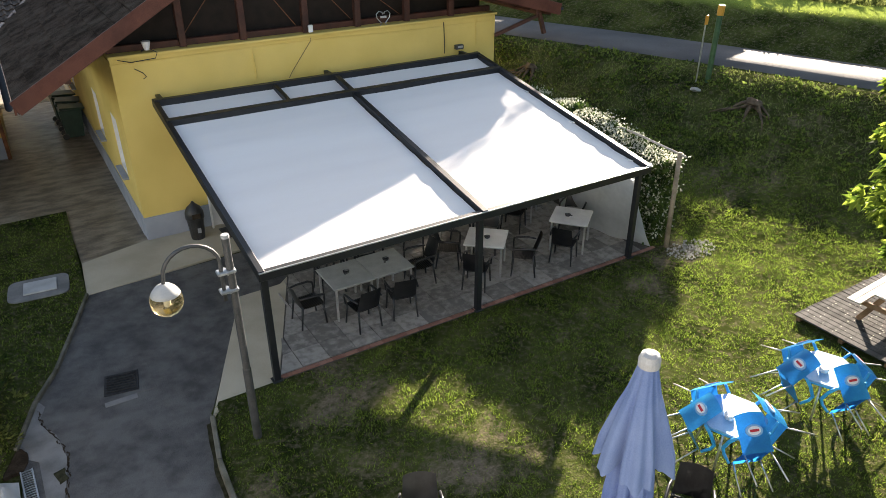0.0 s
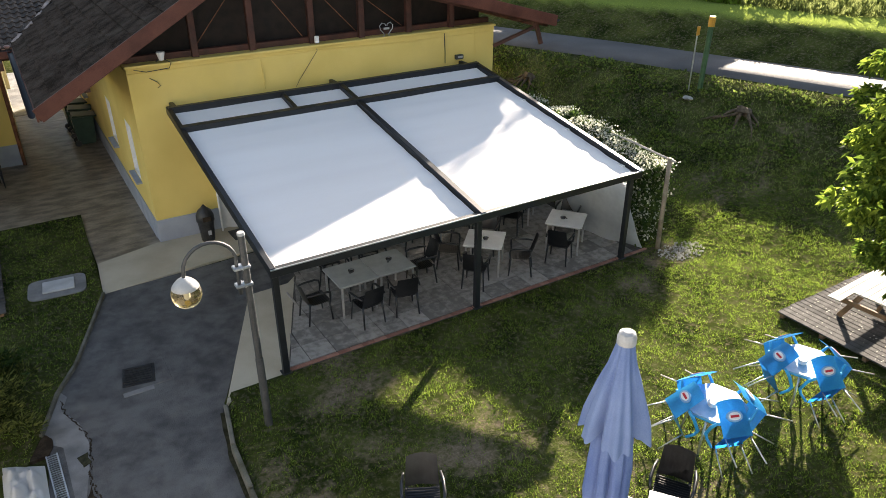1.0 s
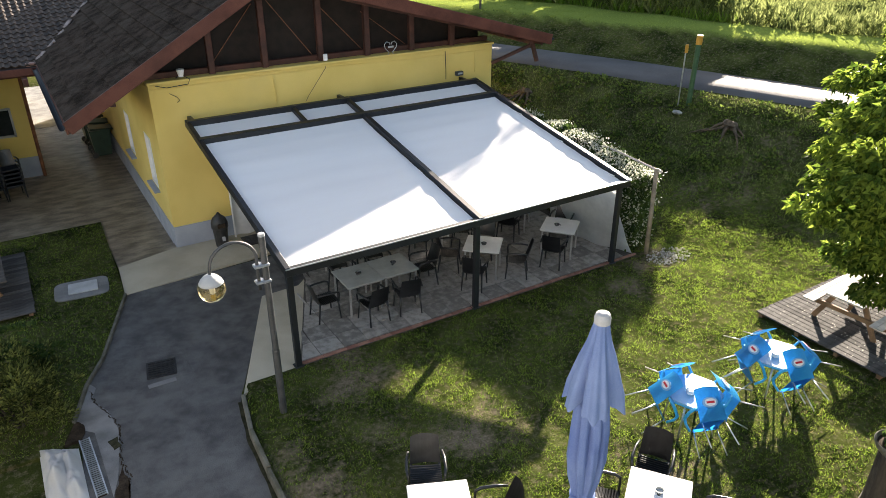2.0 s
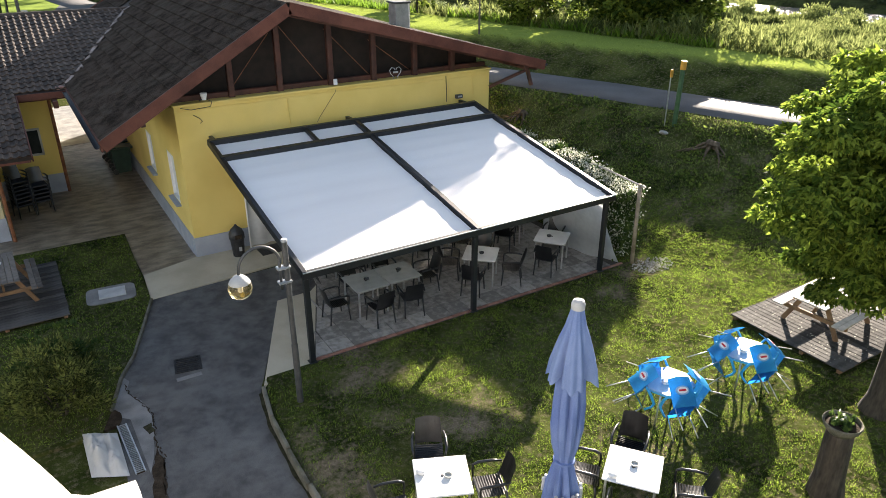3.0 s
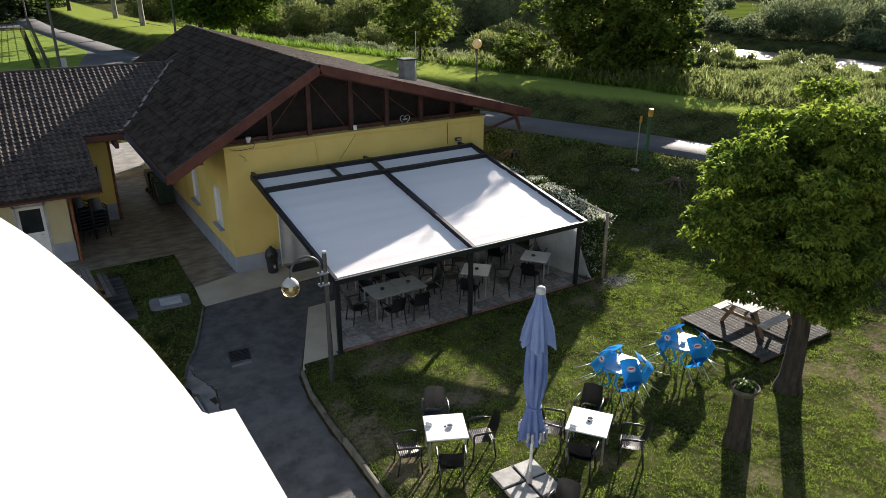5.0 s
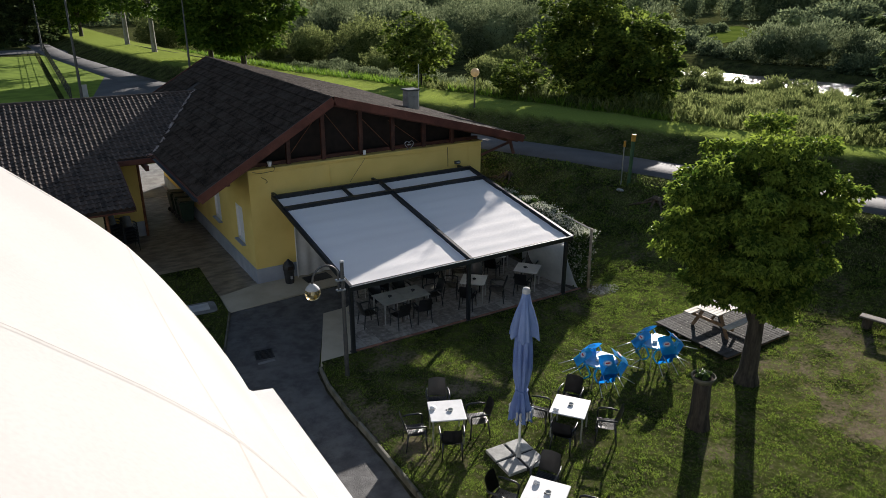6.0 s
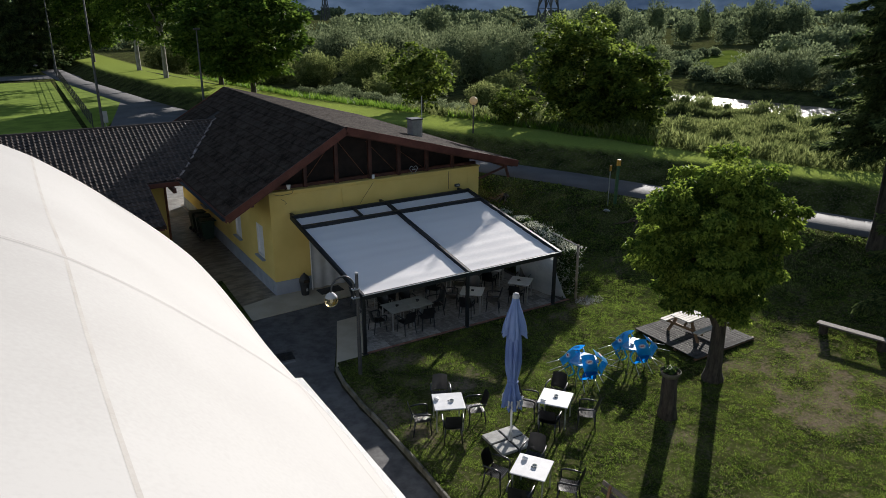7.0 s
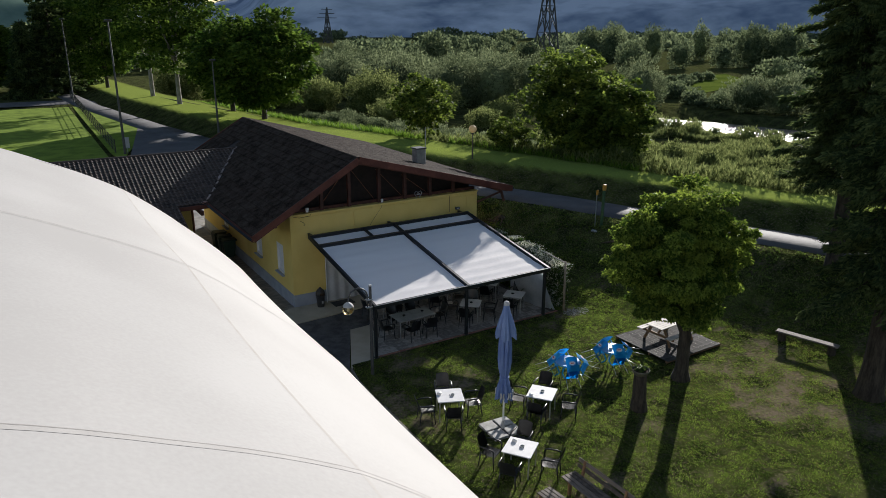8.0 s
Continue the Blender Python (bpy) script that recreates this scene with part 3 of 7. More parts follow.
# Mask of the mown, sun-brightened levee top.
mown_lit_at = gme.attributes.new("mown", "FLOAT", "POINT")
mown_lit_at.data.foreach_set("value", (smooth(3.7, 4.2, side_of) * (1 - smooth(crest(GY) - 0.3, crest(GY) + 0.8, side_of)) * (GY < 140)).ravel())
gme.polygons.foreach_set("use_smooth", [True] * len(gme.polygons))
ground = tagged(new("ground", gme), "worn green lawn, grassy road bank and flat river plain", "ground", kind="structure")


def ribbon(name, pts, half, lift, mat, label, category, sides=(0, 0)):
    """A strip along a line, laid on the ground."""
    P, rows = [], []
    for (ax, ay), (bx, by) in zip(pts, pts[1:]):
        k = max(2, int(math.hypot(bx - ax, by - ay) / 1.5))
        P += [(ax + (bx - ax) * i / k, ay + (by - ay) * i / k) for i in range(k)]
    P.append(pts[-1])
    bm = bmesh.new()
    last = None
    for i, (x, y) in enumerate(P):
        a, b = P[max(i - 1, 0)], P[min(i + 1, len(P) - 1)]
        d = Vector((b[0] - a[0], b[1] - a[1])).normalized()
        row = [bm.verts.new((x - d.y * o, y + d.x * o, float(height(x, y)) + lift + dz)) for o, dz in ((half + 0.08, -0.14), (half, 0), (0, 0.03), (-half, 0), (-half - 0.08, -0.14))]
        if last:
            for k in range(4):
                bm.faces.new((last[k], last[k + 1], row[k + 1], row[k]))
        last = row
    return solid(name, bm, mat, label, category, "structure", True)


ribbon("road", ROAD[1:-1], 1.35, 0.065, M["road"], "narrow grey asphalt lane along the bank", "road")
yard = prism(bmesh.new(), [(-2.9, 36), (6.0, 34), (6.2, 40), (3.4, 58), (0.2, 78), (-1.3, 76), (1.2, 57)], 1.9, 2.014)
solid("road_junction", yard, M["road"], "widened grey asphalt mouth of the lane", "road", "structure")
solid("sports_pitch", prism(bmesh.new(), [(-60, 37), (-3.9, 37), (-3.1, 82), (-60, 86)], 1.9, 1.992), M["pitch"], "mown green sports pitch", "pitch", "structure")
solid("grass_verge", prism(bmesh.new(), [(-3.2, 36), (-2.2, 41), (0.6, 50), (1.5, 57), (0.6, 68), (-1.3, 82), (-2.6, 82), (-3.4, 42)], 1.9, 2.002), M["pitch"], "mown grass strip beside the lane", "grass", "structure")
solid("pitch_path", prism(bmesh.new(), [(-60, 88.5), (-1, 86), (0.6, 84), (1.0, 92), (-60, 94)], 1.9, 2.0), M["road"], "grey path behind the sports pitch", "road", "structure")
river = prism(bmesh.new(), [(66, -140), (80, -140), (80, 12), (78.5, 30), (76, 42), (72.5, 52.5), (68, 54), (65.5, 50), (66.5, 40), (67.5, 30), (66, 10)], -2.2, -0.98)
solid("river", river, M["water"], "glittering shallow river", "river", "structure")
for k, poly in enumerate((((47.5, 28.5), (51, 27.5), (53, 30.5), (50.5, 32.5), (48, 31.5)), ((240, 205), (262, 195), (292, 205), (285, 222), (255, 225)))):
    solid("pool", prism(bmesh.new(), poly, -1.4, -0.42), M["water"], "bright open pool among the reeds", "water", "structure")

# driveway, yard, terrace bedding
drive = bmesh.new()
KY = (-40, -20, -8.6, -6.5, -3.9, -2.8, -1.33, -0.25)
prism(drive, [(float(kerb_x(y)) - 0.05, y) for y in KY] + [(-1.05, 0.1), (0.28, 2.95), (1.3, 3.02), (2.2, 5.05), (-2.28, 4.82), (-3.1, 2.4), (-3.5, 1.66), (-3.75, 0.9), (-3.95, -2), (-4.0, -40)], -0.3, -0.15)
solid("driveway", drive, M["asphalt"], "aged dark asphalt driveway with stains", "driveway", "structure")
solid("old_yard", prism(bmesh.new(), [(-2.2, 6.25), (-0.7, 6.7), (-0.7, 23), (-14, 23), (-14, 9.45), (-2.2, 9.45)], -0.3, -0.152), M["oldconcrete"], "worn brown concrete yard between the houses", "yard", "structure")
solid("rear_yard", prism(bmesh.new(), [(-9, 19.5), (-0.9, 20.5), (-0.9, 22.9), (9.5, 22.9), (8.5, 28), (-9, 28)], -0.3, -0.14), M["patch"], "sunlit grey concrete yard behind the passage", "yard", "structure")
solid("beige_apron", prism(bmesh.new(), [(-2.3, 4.8), (0.2, 5.05), (2.3, 5.2), (2.7, 6.7), (-0.7, 6.72), (-2.2, 6.3)], -0.3, -0.135), M["beige"], "beige concrete apron beside the yellow wall", "paving", "structure")
solid("beige_wedge", prism(bmesh.new(), [(-1.14, -0.24), (-0.6, -0.14), (0.02, -0.03), (0.02, 0.0), (1.42, 3.25), (1.15, 3.0), (0.28, 2.96)], -0.3, -0.04), M["beige"], "beige concrete wedge at the terrace corner", "paving", "structure")
lawn_left = bmesh.new()
prism(lawn_left, [(-2.15, 9.4), (-2.3, 4.85), (-2.7, 3.6), (-3.12, 2.4), (-3.5, 1.66), (-3.85, 0.6), (-4.1, 0.0), (-16, 0.0), (-16, 9.4)], -0.3, -0.115)
solid("side_lawn", lawn_left, M["ground"], "shaded green lawn beside the driveway", "lawn", "structure")
pat = bmesh.new()
prism(pat, [(-3.78, 1.62), (-3.5, 1.78), (-3.38, 1.5), (-3.5, 1.15), (-3.3, 0.7), (-3.22, 0.1), (-3.3, -0.5), (-3.42, -1.1), (-3.55, -1.5), (-3.58, 0.2), (-3.72, 0.35), (-3.85, 0.9)], -0.2, -0.145)
solid("pale_patch", pat, M["patch"], "pale repair patch in the asphalt", "paving", "structure")
crack = bmesh.new()
rng = random.Random(4)
cpts = [(-3.5, 1.45), (-3.46, 1.05), (-3.28, 0.55), (-3.2, 0.15), (-3.24, -0.25), (-3.3, -0.75), (-3.27, -1.3), (-3.4, -1.9), (-3.48, -2.6)]
for (ax, ay), (bx, by) in zip(cpts, cpts[1:]):
    for k in range(12):
        p, q = (ax + (bx - ax) * k / 12, ay + (by - ay) * k / 12), (ax + (bx - ax) * (k + 1.15) / 12, ay + (by - ay) * (k + 1.15) / 12)
        o = 0.05 * noise.noise(Vector((p[0] * 9, p[1] * 9, 1)))
        bar(crack, (p[0] + o, p[1], -0.147), (q[0] + o + rng.uniform(-0.015, 0.015), q[1], -0.147), rng.uniform(0.008, 0.03), 0.010)
solid("asphalt_crack", crack, M["soil"], "dark open crack along the asphalt patch", "crack", "structure")


def ragged(pts, amount, seed):
    """A closed line broken into short, wandering steps."""
    out = []
    for (ax, ay), (bx, by) in zip(pts, pts[1:] + pts[:1]):
        n = max(2, int(math.hypot(bx - ax, by - ay) / 0.06))
        for k in range(n):
            x, y = ax + (bx - ax) * k / n, ay + (by - ay) * k / n
            out.append((x + amount * noise.noise(Vector((x * 6, y * 6, seed))), y + amount * noise.noise(Vector((x * 6, y * 6, seed + 9)))))
    return out


solid("dirt_strip", prism(bmesh.new(), ragged([(-3.33, -0.9), (-3.28, -1.3), (-3.4, -2.0), (-3.5, -2.7), (-3.72, -2.7), (-3.6, -1.9), (-3.5, -1.4)], 0.05, 2), -0.2, -0.142), M["soil"], "dark earth washed along the crack", "soil", "structure")
solid("dirt_strip", prism(bmesh.new(), ragged([(-3.42, -0.15), (-3.28, -0.12), (-3.24, -0.38), (-3.38, -0.42)], 0.04, 3), -0.2, -0.141), M["moss"], "mossy spot in the asphalt", "moss", "structure")
solid("soil_bed", prism(bmesh.new(), ragged([(-4.5, 0.75), (-3.95, 0.85), (-3.72, 0.5), (-3.78, 0.12), (-4.6, 0.1)], 0.06, 4), -0.2, -0.128), M["soil"], "dark bare soil at the shrub's foot", "soil", "structure")
edge_dirt = [(float(kerb_x(v)) - 0.03, v) for v in np.linspace(-0.3, -20, 60)] + [(float(kerb_x(v)) - 0.09 - 0.05 * noise.noise(Vector((v * 1.7, 0, 7))) - 0.06 * max(noise.noise(Vector((v * 0.8, 4, 1))), 0), v) for v in np.linspace(-20, -0.3, 160)]
solid("dirt_strip", prism(bmesh.new(), edge_dirt, -0.2, -0.141), M["moss"], "dark moss and dirt along the kerb", "moss", "structure")
for k, (px, py, w, d) in enumerate(((-2.16, 1.47, 0.86, 0.8), (-2.3, 1.02, 0.5, 0.12))):
    solid("asphalt_mend", B((px, py, -0.155), (w, d, 0.026 + 0.004 * k), None, 0.004), M["patch"] if k else M["asphalt"], "square of newer asphalt round the drain", "paving", "structure")


def drain_cover():
    t = thing("drain_cover", "dark cast iron drain cover in the asphalt", "drain", at=pose(-2.22, 1.48, -0.14, 0, 0, -9))
    part("frame", B((0, 0, 0), (0.54, 0.56, 0.03), None, 0.005), M["ironlid"], t)
    for k in range(7):
        part("grate_bar", B((0, -0.21 + 0.07 * k, 0.022), (0.46, 0.03, 0.02), None, 0.004), M["ironlid"], t)


drain_cover()


def channel_grate():
    t = thing("channel_drain", "galvanised grating over a long drain channel", "drain", at=pose(-3.72, -0.65, -0.145, 0, 0, 2.5))
    part("frame", box(box(bmesh.new(), (-0.075, 0, 0.01), (0.02, 1.5, 0.03)), (0.075, 0, 0.01), (0.02, 1.5, 0.03)), M["steel"], t)
    bm = bmesh.new()
    for k in range(30):
        box(bm, (0, -0.72 + 0.05 * k, 0.012), (0.13, 0.012, 0.02))
    part("grating", bm, M["steel"], t)
    part("channel", B((0, 0, -0.002), (0.13, 1.5, 0.008)), M["soil"], t)


channel_grate()


def tarp():
    bm = bmesh.new()
    g = 28
    vs = [[None] * (g + 1) for _ in range(g + 1)]
    for i in range(g + 1):
        for j in range(g + 1):
            u, v = i / g, j / g
            x, y = -4.42 + 0.56 * u, -1.4 + 1.3 * v + 0.3 * (1 - u)
            e = min(u, 1 - u, v, 1 - v) * 4
            z = -0.13 + 0.10 * min(e, 1) + (0.3 * abs(noise.noise(Vector((x * 4.4, y * 3.2, 3)))) + 0.12 * abs(noise.noise(Vector((x * 11, y * 8, 5)))) + 0.03 * math.sin(x * 13 + y * 5)) * min(e, 1)
            vs[i][j] = bm.verts.new((x, y, z))
    for i in range(g):
        for j in range(g):
            bm.faces.new((vs[i][j], vs[i + 1][j], vs[i + 1][j + 1], vs[i][j + 1]))
    bmesh.ops.solidify(bm, geom=bm.faces[:], thickness=-0.012)
    solid("tarpaulin", bm, M["lipwhite"], "creased white tarpaulin spread beside the drain", "tarpaulin", smooth=True)


tarp()


def concrete_lid():
    t = thing("inspection_cover", "pale concrete inspection cover set in the lawn", "cover", at=pose(-3.1, 5.58, -0.115, 0, 0, -5))
    bm = bmesh.new()
    pts = [(0.57 * math.copysign(abs(math.cos(a)) ** 0.35, math.cos(a)), 0.46 * math.copysign(abs(math.sin(a)) ** 0.35, math.sin(a))) for a in np.linspace(0, 2 * math.pi, 28, endpoint=False)]
    part("surround", prism(bm, pts, -0.05, 0.02), M["patch"], t)
    part("lid", B((0.03, 0.02, 0.035), (0.62, 0.5, 0.035), None, 0.008), M["slab"], t, "pale smooth lid")


concrete_lid()

# kerbs along the drive
kerb_line = thing("driveway_kerb", "low mossy concrete kerb between drive and lawn", "kerb", kind="structure")
kerb_me = mesh_of("kerb_stone", B((0, 0, 0), (0.075, 0.98, 0.2), None, 0.014), M["kerb"])
y = -0.8
while y > -26:
    x0, x1 = float(kerb_x(y + 0.5)), float(kerb_x(y - 0.5))
    put(kerb_me, kerb_line, pose(float(kerb_x(y)), y, -0.075 + 0.008 * math.sin(y * 3), 0, 0, math.degrees(math.atan2(x1 - x0, 1.0)) * 1.0), "kerb_stone")
    y -= 1.0
kerb_left = thing("side_lawn_kerb", "mossy kerb stones along the side lawn", "kerb", kind="structure")
lk = [(-2.29, 4.8), (-2.7, 3.6), (-3.12, 2.4), (-3.5, 1.66), (-3.85, 0.6)]
for (ax, ay), (bx, by) in zip(lk, lk[1:]):
    put(kerb_me, kerb_left, pose((ax + bx) / 2, (ay + by) / 2, -0.175, 0, 0, math.degrees(math.atan2(ax - bx, -(by - ay)) * -1)) @ Matrix.Diagonal((0.8, math.hypot(bx - ax, by - ay) / 0.98, 1, 1)), "kerb_stone")

# ---- yellow house ----
RX, RZ, RY0, RY1 = 2.27, 6.42, 5.85, 22.8
LX, LZ, QX, QZ = -2.57, 3.6, 10.58, 4.23
ls, rs = (RZ - LZ) / (RX - LX), (RZ - QZ) / (QX - RX)


def roof_z(x):
    return RZ - ls * (RX - x) if x < RX else RZ - rs * (x - RX)


house = thing("yellow_house", "yellow plastered single-storey house with a dark tiled roof", "house")
WX0, WX1, WY0, WY1, WT = -0.7, 9.05, 6.7, 22.3, 4.05


def wall_with_holes(bm, axis, at, thick, a0, a1, z0, z1, holes):
    """A wall slab along one axis with rectangular openings cut through."""
    cuts = sorted({a0, a1, *[h[0] for h in holes], *[h[1] for h in holes]})
    zs = sorted({z0, z1, *[h[2] for h in holes], *[h[3] for h in holes]})
    for u0, u1 in zip(cuts, cuts[1:]):
        for v0, v1 in zip(zs, zs[1:]):
            if any(h[0] <= u0 and u1 <= h[1] and h[2] <= v0 and v1 <= h[3] for h in holes):
                continue
            c, s = ((u0 + u1) / 2, at, (v0 + v1) / 2), (u1 - u0, thick, v1 - v0)
            if axis == "y":
                c, s = (at, (u0 + u1) / 2, (v0 + v1) / 2), (thick, u1 - u0, v1 - v0)
            box(bm, c, s)
    bmesh.ops.remove_doubles(bm, verts=bm.verts, dist=1e-4)
    return bm


WIN = [(7.85, 8.75, 1.05, 2.45), (11.0, 11.9, 1.05, 2.3), (17.0, 17.9, 1.05, 2.3)]
part("front_wall", wall_with_holes(bmesh.new(), "x", WY0 + 0.15, 0.3, WX0, WX1, 0.42, WT, []), M["plaster"], house)
part("side_wall", wall_with_holes(bmesh.new(), "y", WX0 + 0.15, 0.3, WY0 + 0.3, WY1, 0.42, 3.95, WIN), M["plaster"], house)
part("side_wall", wall_with_holes(bmesh.new(), "y", WX1 - 0.15, 0.3, WY0 + 0.3, WY1, 0.42, WT, []), M["plaster"], house)
part("back_wall", B(((WX0 + WX1) / 2, WY1 + 0.15, 2), (WX1 - WX0, 0.3, 4.6)), M["plaster"], house)
pl = bmesh.new()
box(pl, ((WX0 + WX1) / 2, WY0 + 0.135, 0.11), (WX1 - WX0 + 0.03, 0.33, 0.62), None, 0.01)
box(pl, (WX0 + 0.135, (WY0 + WY1) / 2 + 0.3, 0.11), (0.33, WY1 - WY0, 0.62), None, 0.01)
part("plinth", pl, M["plinth"], house, "blue-grey painted plinth")
part("wall_cap", B(((WX0 + WX1) / 2, WY0 + 0.13, WT + 0.02), (WX1 - WX0 + 0.06, 0.4, 0.06), None, 0.012), M["plaster"], house)
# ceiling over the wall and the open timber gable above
part("gable_boarding", prism(bmesh.new(), [(WX0 + 0.1, WY0 + 0.9), (WX1 - 0.1, WY0 + 0.9), (WX1 - 0.1, WY0 + 1.0), (WX0 + 0.1, WY0 + 1.0)], WT, 4.12), M["nearblack"], house)
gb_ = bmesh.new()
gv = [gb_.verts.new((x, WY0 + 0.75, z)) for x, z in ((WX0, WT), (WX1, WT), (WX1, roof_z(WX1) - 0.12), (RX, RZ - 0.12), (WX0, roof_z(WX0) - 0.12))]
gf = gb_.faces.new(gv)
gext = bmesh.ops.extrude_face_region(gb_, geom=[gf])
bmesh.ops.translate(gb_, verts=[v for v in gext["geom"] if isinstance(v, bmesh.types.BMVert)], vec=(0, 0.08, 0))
part("gable_boarding", gb_, M["nearblack"], house, "boarding deep in the open gable, its shade in the colour")
for gxp in (0.86, 2.2, 3.7, 5.05, 6.42, 7.75):
    part("gable_post", B((gxp, WY0 + 0.2, (WT + roof_z(gxp) - 0.15) / 2), (0.15, 0.15, roof_z(gxp) - 0.15 - WT), None, 0.01), M["beam"], house)
part("gable_sill_beam", B(((WX0 + WX1) / 2, WY0 + 0.32, WT + 0.12), (WX1 - WX0, 0.14, 0.14), None, 0.01), M["beam"], house)
for a, b in (((0.86, 4.15), (2.1, 5.6)), ((3.7, 5.6), (5.05, 4.2)), ((5.05, 5.2), (6.42, 4.2)), ((2.3, 5.9), (3.6, 4.2))):
    part("gable_brace", bar(bmesh.new(), (a[0], WY0 + 0.5, a[1]), (b[0], WY0 + 0.5, b[1]), 0.018, 0.018), M["rust"], house)
# roof decks, verge boards, rafters
for x0, x1, nm in ((LX, RX, "left"), (RX, QX, "right")):
    bm = bmesh.new()
    vs = [bm.verts.new((x, yy, roof_z(x) - dz)) for dz in (0.0, 0.12) for yy in (RY0 + 0.03, RY1) for x in (x0, x1)]
    for q in ((0, 1, 3, 2), (4, 6, 7, 5), (0, 2, 6, 4), (1, 5, 7, 3), (0, 4, 5, 1), (2, 3, 7, 6)):
        bm.faces.new([vs[i] for i in q])
    part("roof_deck", bm, M["nearblack"], house)
for xa, xb in ((LX - 0.02, RX), (RX, QX + 0.02)):
    a, b = Vector((xa, RY0, roof_z(xa) - 0.07)), Vector((xb, RY0, roof_z(xb) - 0.07))
    part("verge_board", bar(bmesh.new(), a, b, 0.05, 0.3, 0.006), M["fascia"], house, "red-brown verge board")
    a.y = b.y = RY1
    part("verge_board", bar(bmesh.new(), a, b, 0.05, 0.26, 0.006), M["fascia"], house)
    a2, b2 = a.copy(), b.copy()
    for yy in (RY0 + 0.4,):
        a2.y = b2.y = yy
        part("rafter", bar(bmesh.new(), a2 + Vector((0, 0, -0.14)), b2 + Vector((0, 0, -0.14)), 0.1, 0.16, 0.006), M["beam"], house)
for xe, sgn in ((LX, -1), (QX, 1)):
    z = roof_z(xe)
    part("eaves_board", B((xe + 0.03 * sgn, (RY0 + RY1) / 2, z - 0.1), (0.04, RY1 - RY0, 0.2), None, 0.005), M["fascia"], house)
    gut = bmesh.new()
    for k in range(8):
        a0_, a1_ = math.pi * k / 8, math.pi * (k + 1) / 8
        q = []
        for ang, yy in ((a0_, RY0 + 0.05), (a1_, RY0 + 0.05), (a1_, RY1), (a0_, RY1)):
            q.append(gut.verts.new((xe + sgn * 0.12 + 0.065 * math.cos(ang), yy, z - 0.06 - 0.065 * math.sin(ang))))
        gut.faces.new(q)
    bmesh.ops.remove_doubles(gut, verts=gut.verts[:], dist=0.001)
    bmesh.ops.solidify(gut, geom=gut.faces[:], thickness=0.004)
    part("gutter", gut, M["anthracite"], house, "dark half-round gutter", True)
part("roof_strut", bar(bmesh.new(), (9.0, 6.62, 3.5), (10.15, 6.15, 4.02), 0.09, 0.09, 0.005), M["beam"], house)
part("roof_strut", bar(bmesh.new(), (10.1, 6.15, 4.12), (10.25, 6.05, 3.52), 0.1, 0.1, 0.005), M["beam"], house)
part("purlin", bar(bmesh.new(), (9.9, RY0 + 0.05, roof_z(9.9) - 0.24), (9.9, 9, roof_z(9.9) - 0.24), 0.14, 0.18, 0.006), M["beam"], house)
part("purlin", bar(bmesh.new(), (-1.6, RY0 + 0.05, roof_z(-1.6) - 0.24), (-1.6, 9, roof_z(-1.6) - 0.24), 0.12, 0.16, 0.006), M["beam"], house)
# side windows: white reveal frame, blind half down, dark pane, sill
for y0, y1, z0, z1 in WIN:
    fr = bmesh.new()
    for c, s in (((WX0 + 0.07, (y0 + y1) / 2, z1 - 0.04), (0.12, y1 - y0, 0.08)), ((WX0 + 0.07, (y0 + y1) / 2, z0 + 0.04), (0.12, y1 - y0, 0.08)), ((WX0 + 0.07, y0 + 0.04, (z0 + z1) / 2), (0.12, 0.08, z1 - z0)), ((WX0 + 0.07, y1 - 0.04, (z0 + z1) / 2), (0.12, 0.08, z1 - z0))):
        box(fr, c, s)
    w = part("window", fr, M["white"], house, "white-framed window")
    part("blind", B((WX0 + 0.09, (y0 + y1) / 2, (z0 + z1) / 2), (0.02, y1 - y0 - 0.16, z1 - z0 - 0.16)), M["blind"], w, "white roller blind, let down")
    part("sill", B((WX0 - 0.04, (y0 + y1) / 2, z0 - 0.03), (0.2, y1 - y0 + 0.12, 0.05), None, 0.008), M["plinth"], w, "grey stone sill")
# chimney
ch = part("chimney", B((7.55, 9.9, 5.35), (0.5, 0.5, 1.0), None, 0.01), M["steel"], house, "grey metal-clad chimney")
for k in range(3):
    part("band", B((7.55, 9.9, 5.2 + 0.22 * k), (0.53, 0.53, 0.03)), M["steel"], ch)
part("cap", B((7.55, 9.9, 5.88), (0.62, 0.62, 0.06), None, 0.015), M["lamppole"], ch)
part("aerial_mast", tube(bmesh.new(), [(7.95, 9.9, 4.7), (7.95, 9.9, 6.9)], 0.02, 8), M["steel"], ch)
for zz in (5.3, 5.6):
    part("aerial_bracket", B((7.85, 9.9, zz), (0.24, 0.03, 0.03)), M["steel"], ch)


def cable(name, pts, r, mat, label):
    return solid(name, tube(bmesh.new(), pts, r, 6), mat, label, "cable")


cable("wall_cable", [(WX0 - 0.02, 6.68, 3.92), (1.0, 6.68, 3.94), (3.72, 6.68, 3.96), (6.2, 6.68, 3.9), (8.9, 6.68, 3.9)], 0.012, M["plaster"], "thin cable painted yellow along the wall top")
cable("wall_cable", [(3.72, 6.67, 4.0), (3.72, 6.66, 3.95), (3.2, 6.66, 3.3), (3.1, 6.66, 3.15)], 0.006, M["anthracite"], "dark cable slanting down the yellow wall")
cable("wall_cable", [(7.4, 6.67, 4.0), (7.42, 6.66, 3.5), (7.42, 6.66, 3.2)], 0.010, M["anthracite"], "dark cable down the yellow wall")
cable("wall_cable", [(8.4, 6.67, 4.0), (8.42, 6.66, 3.3)], 0.010, M["plaster"], "yellow painted cable down the wall")
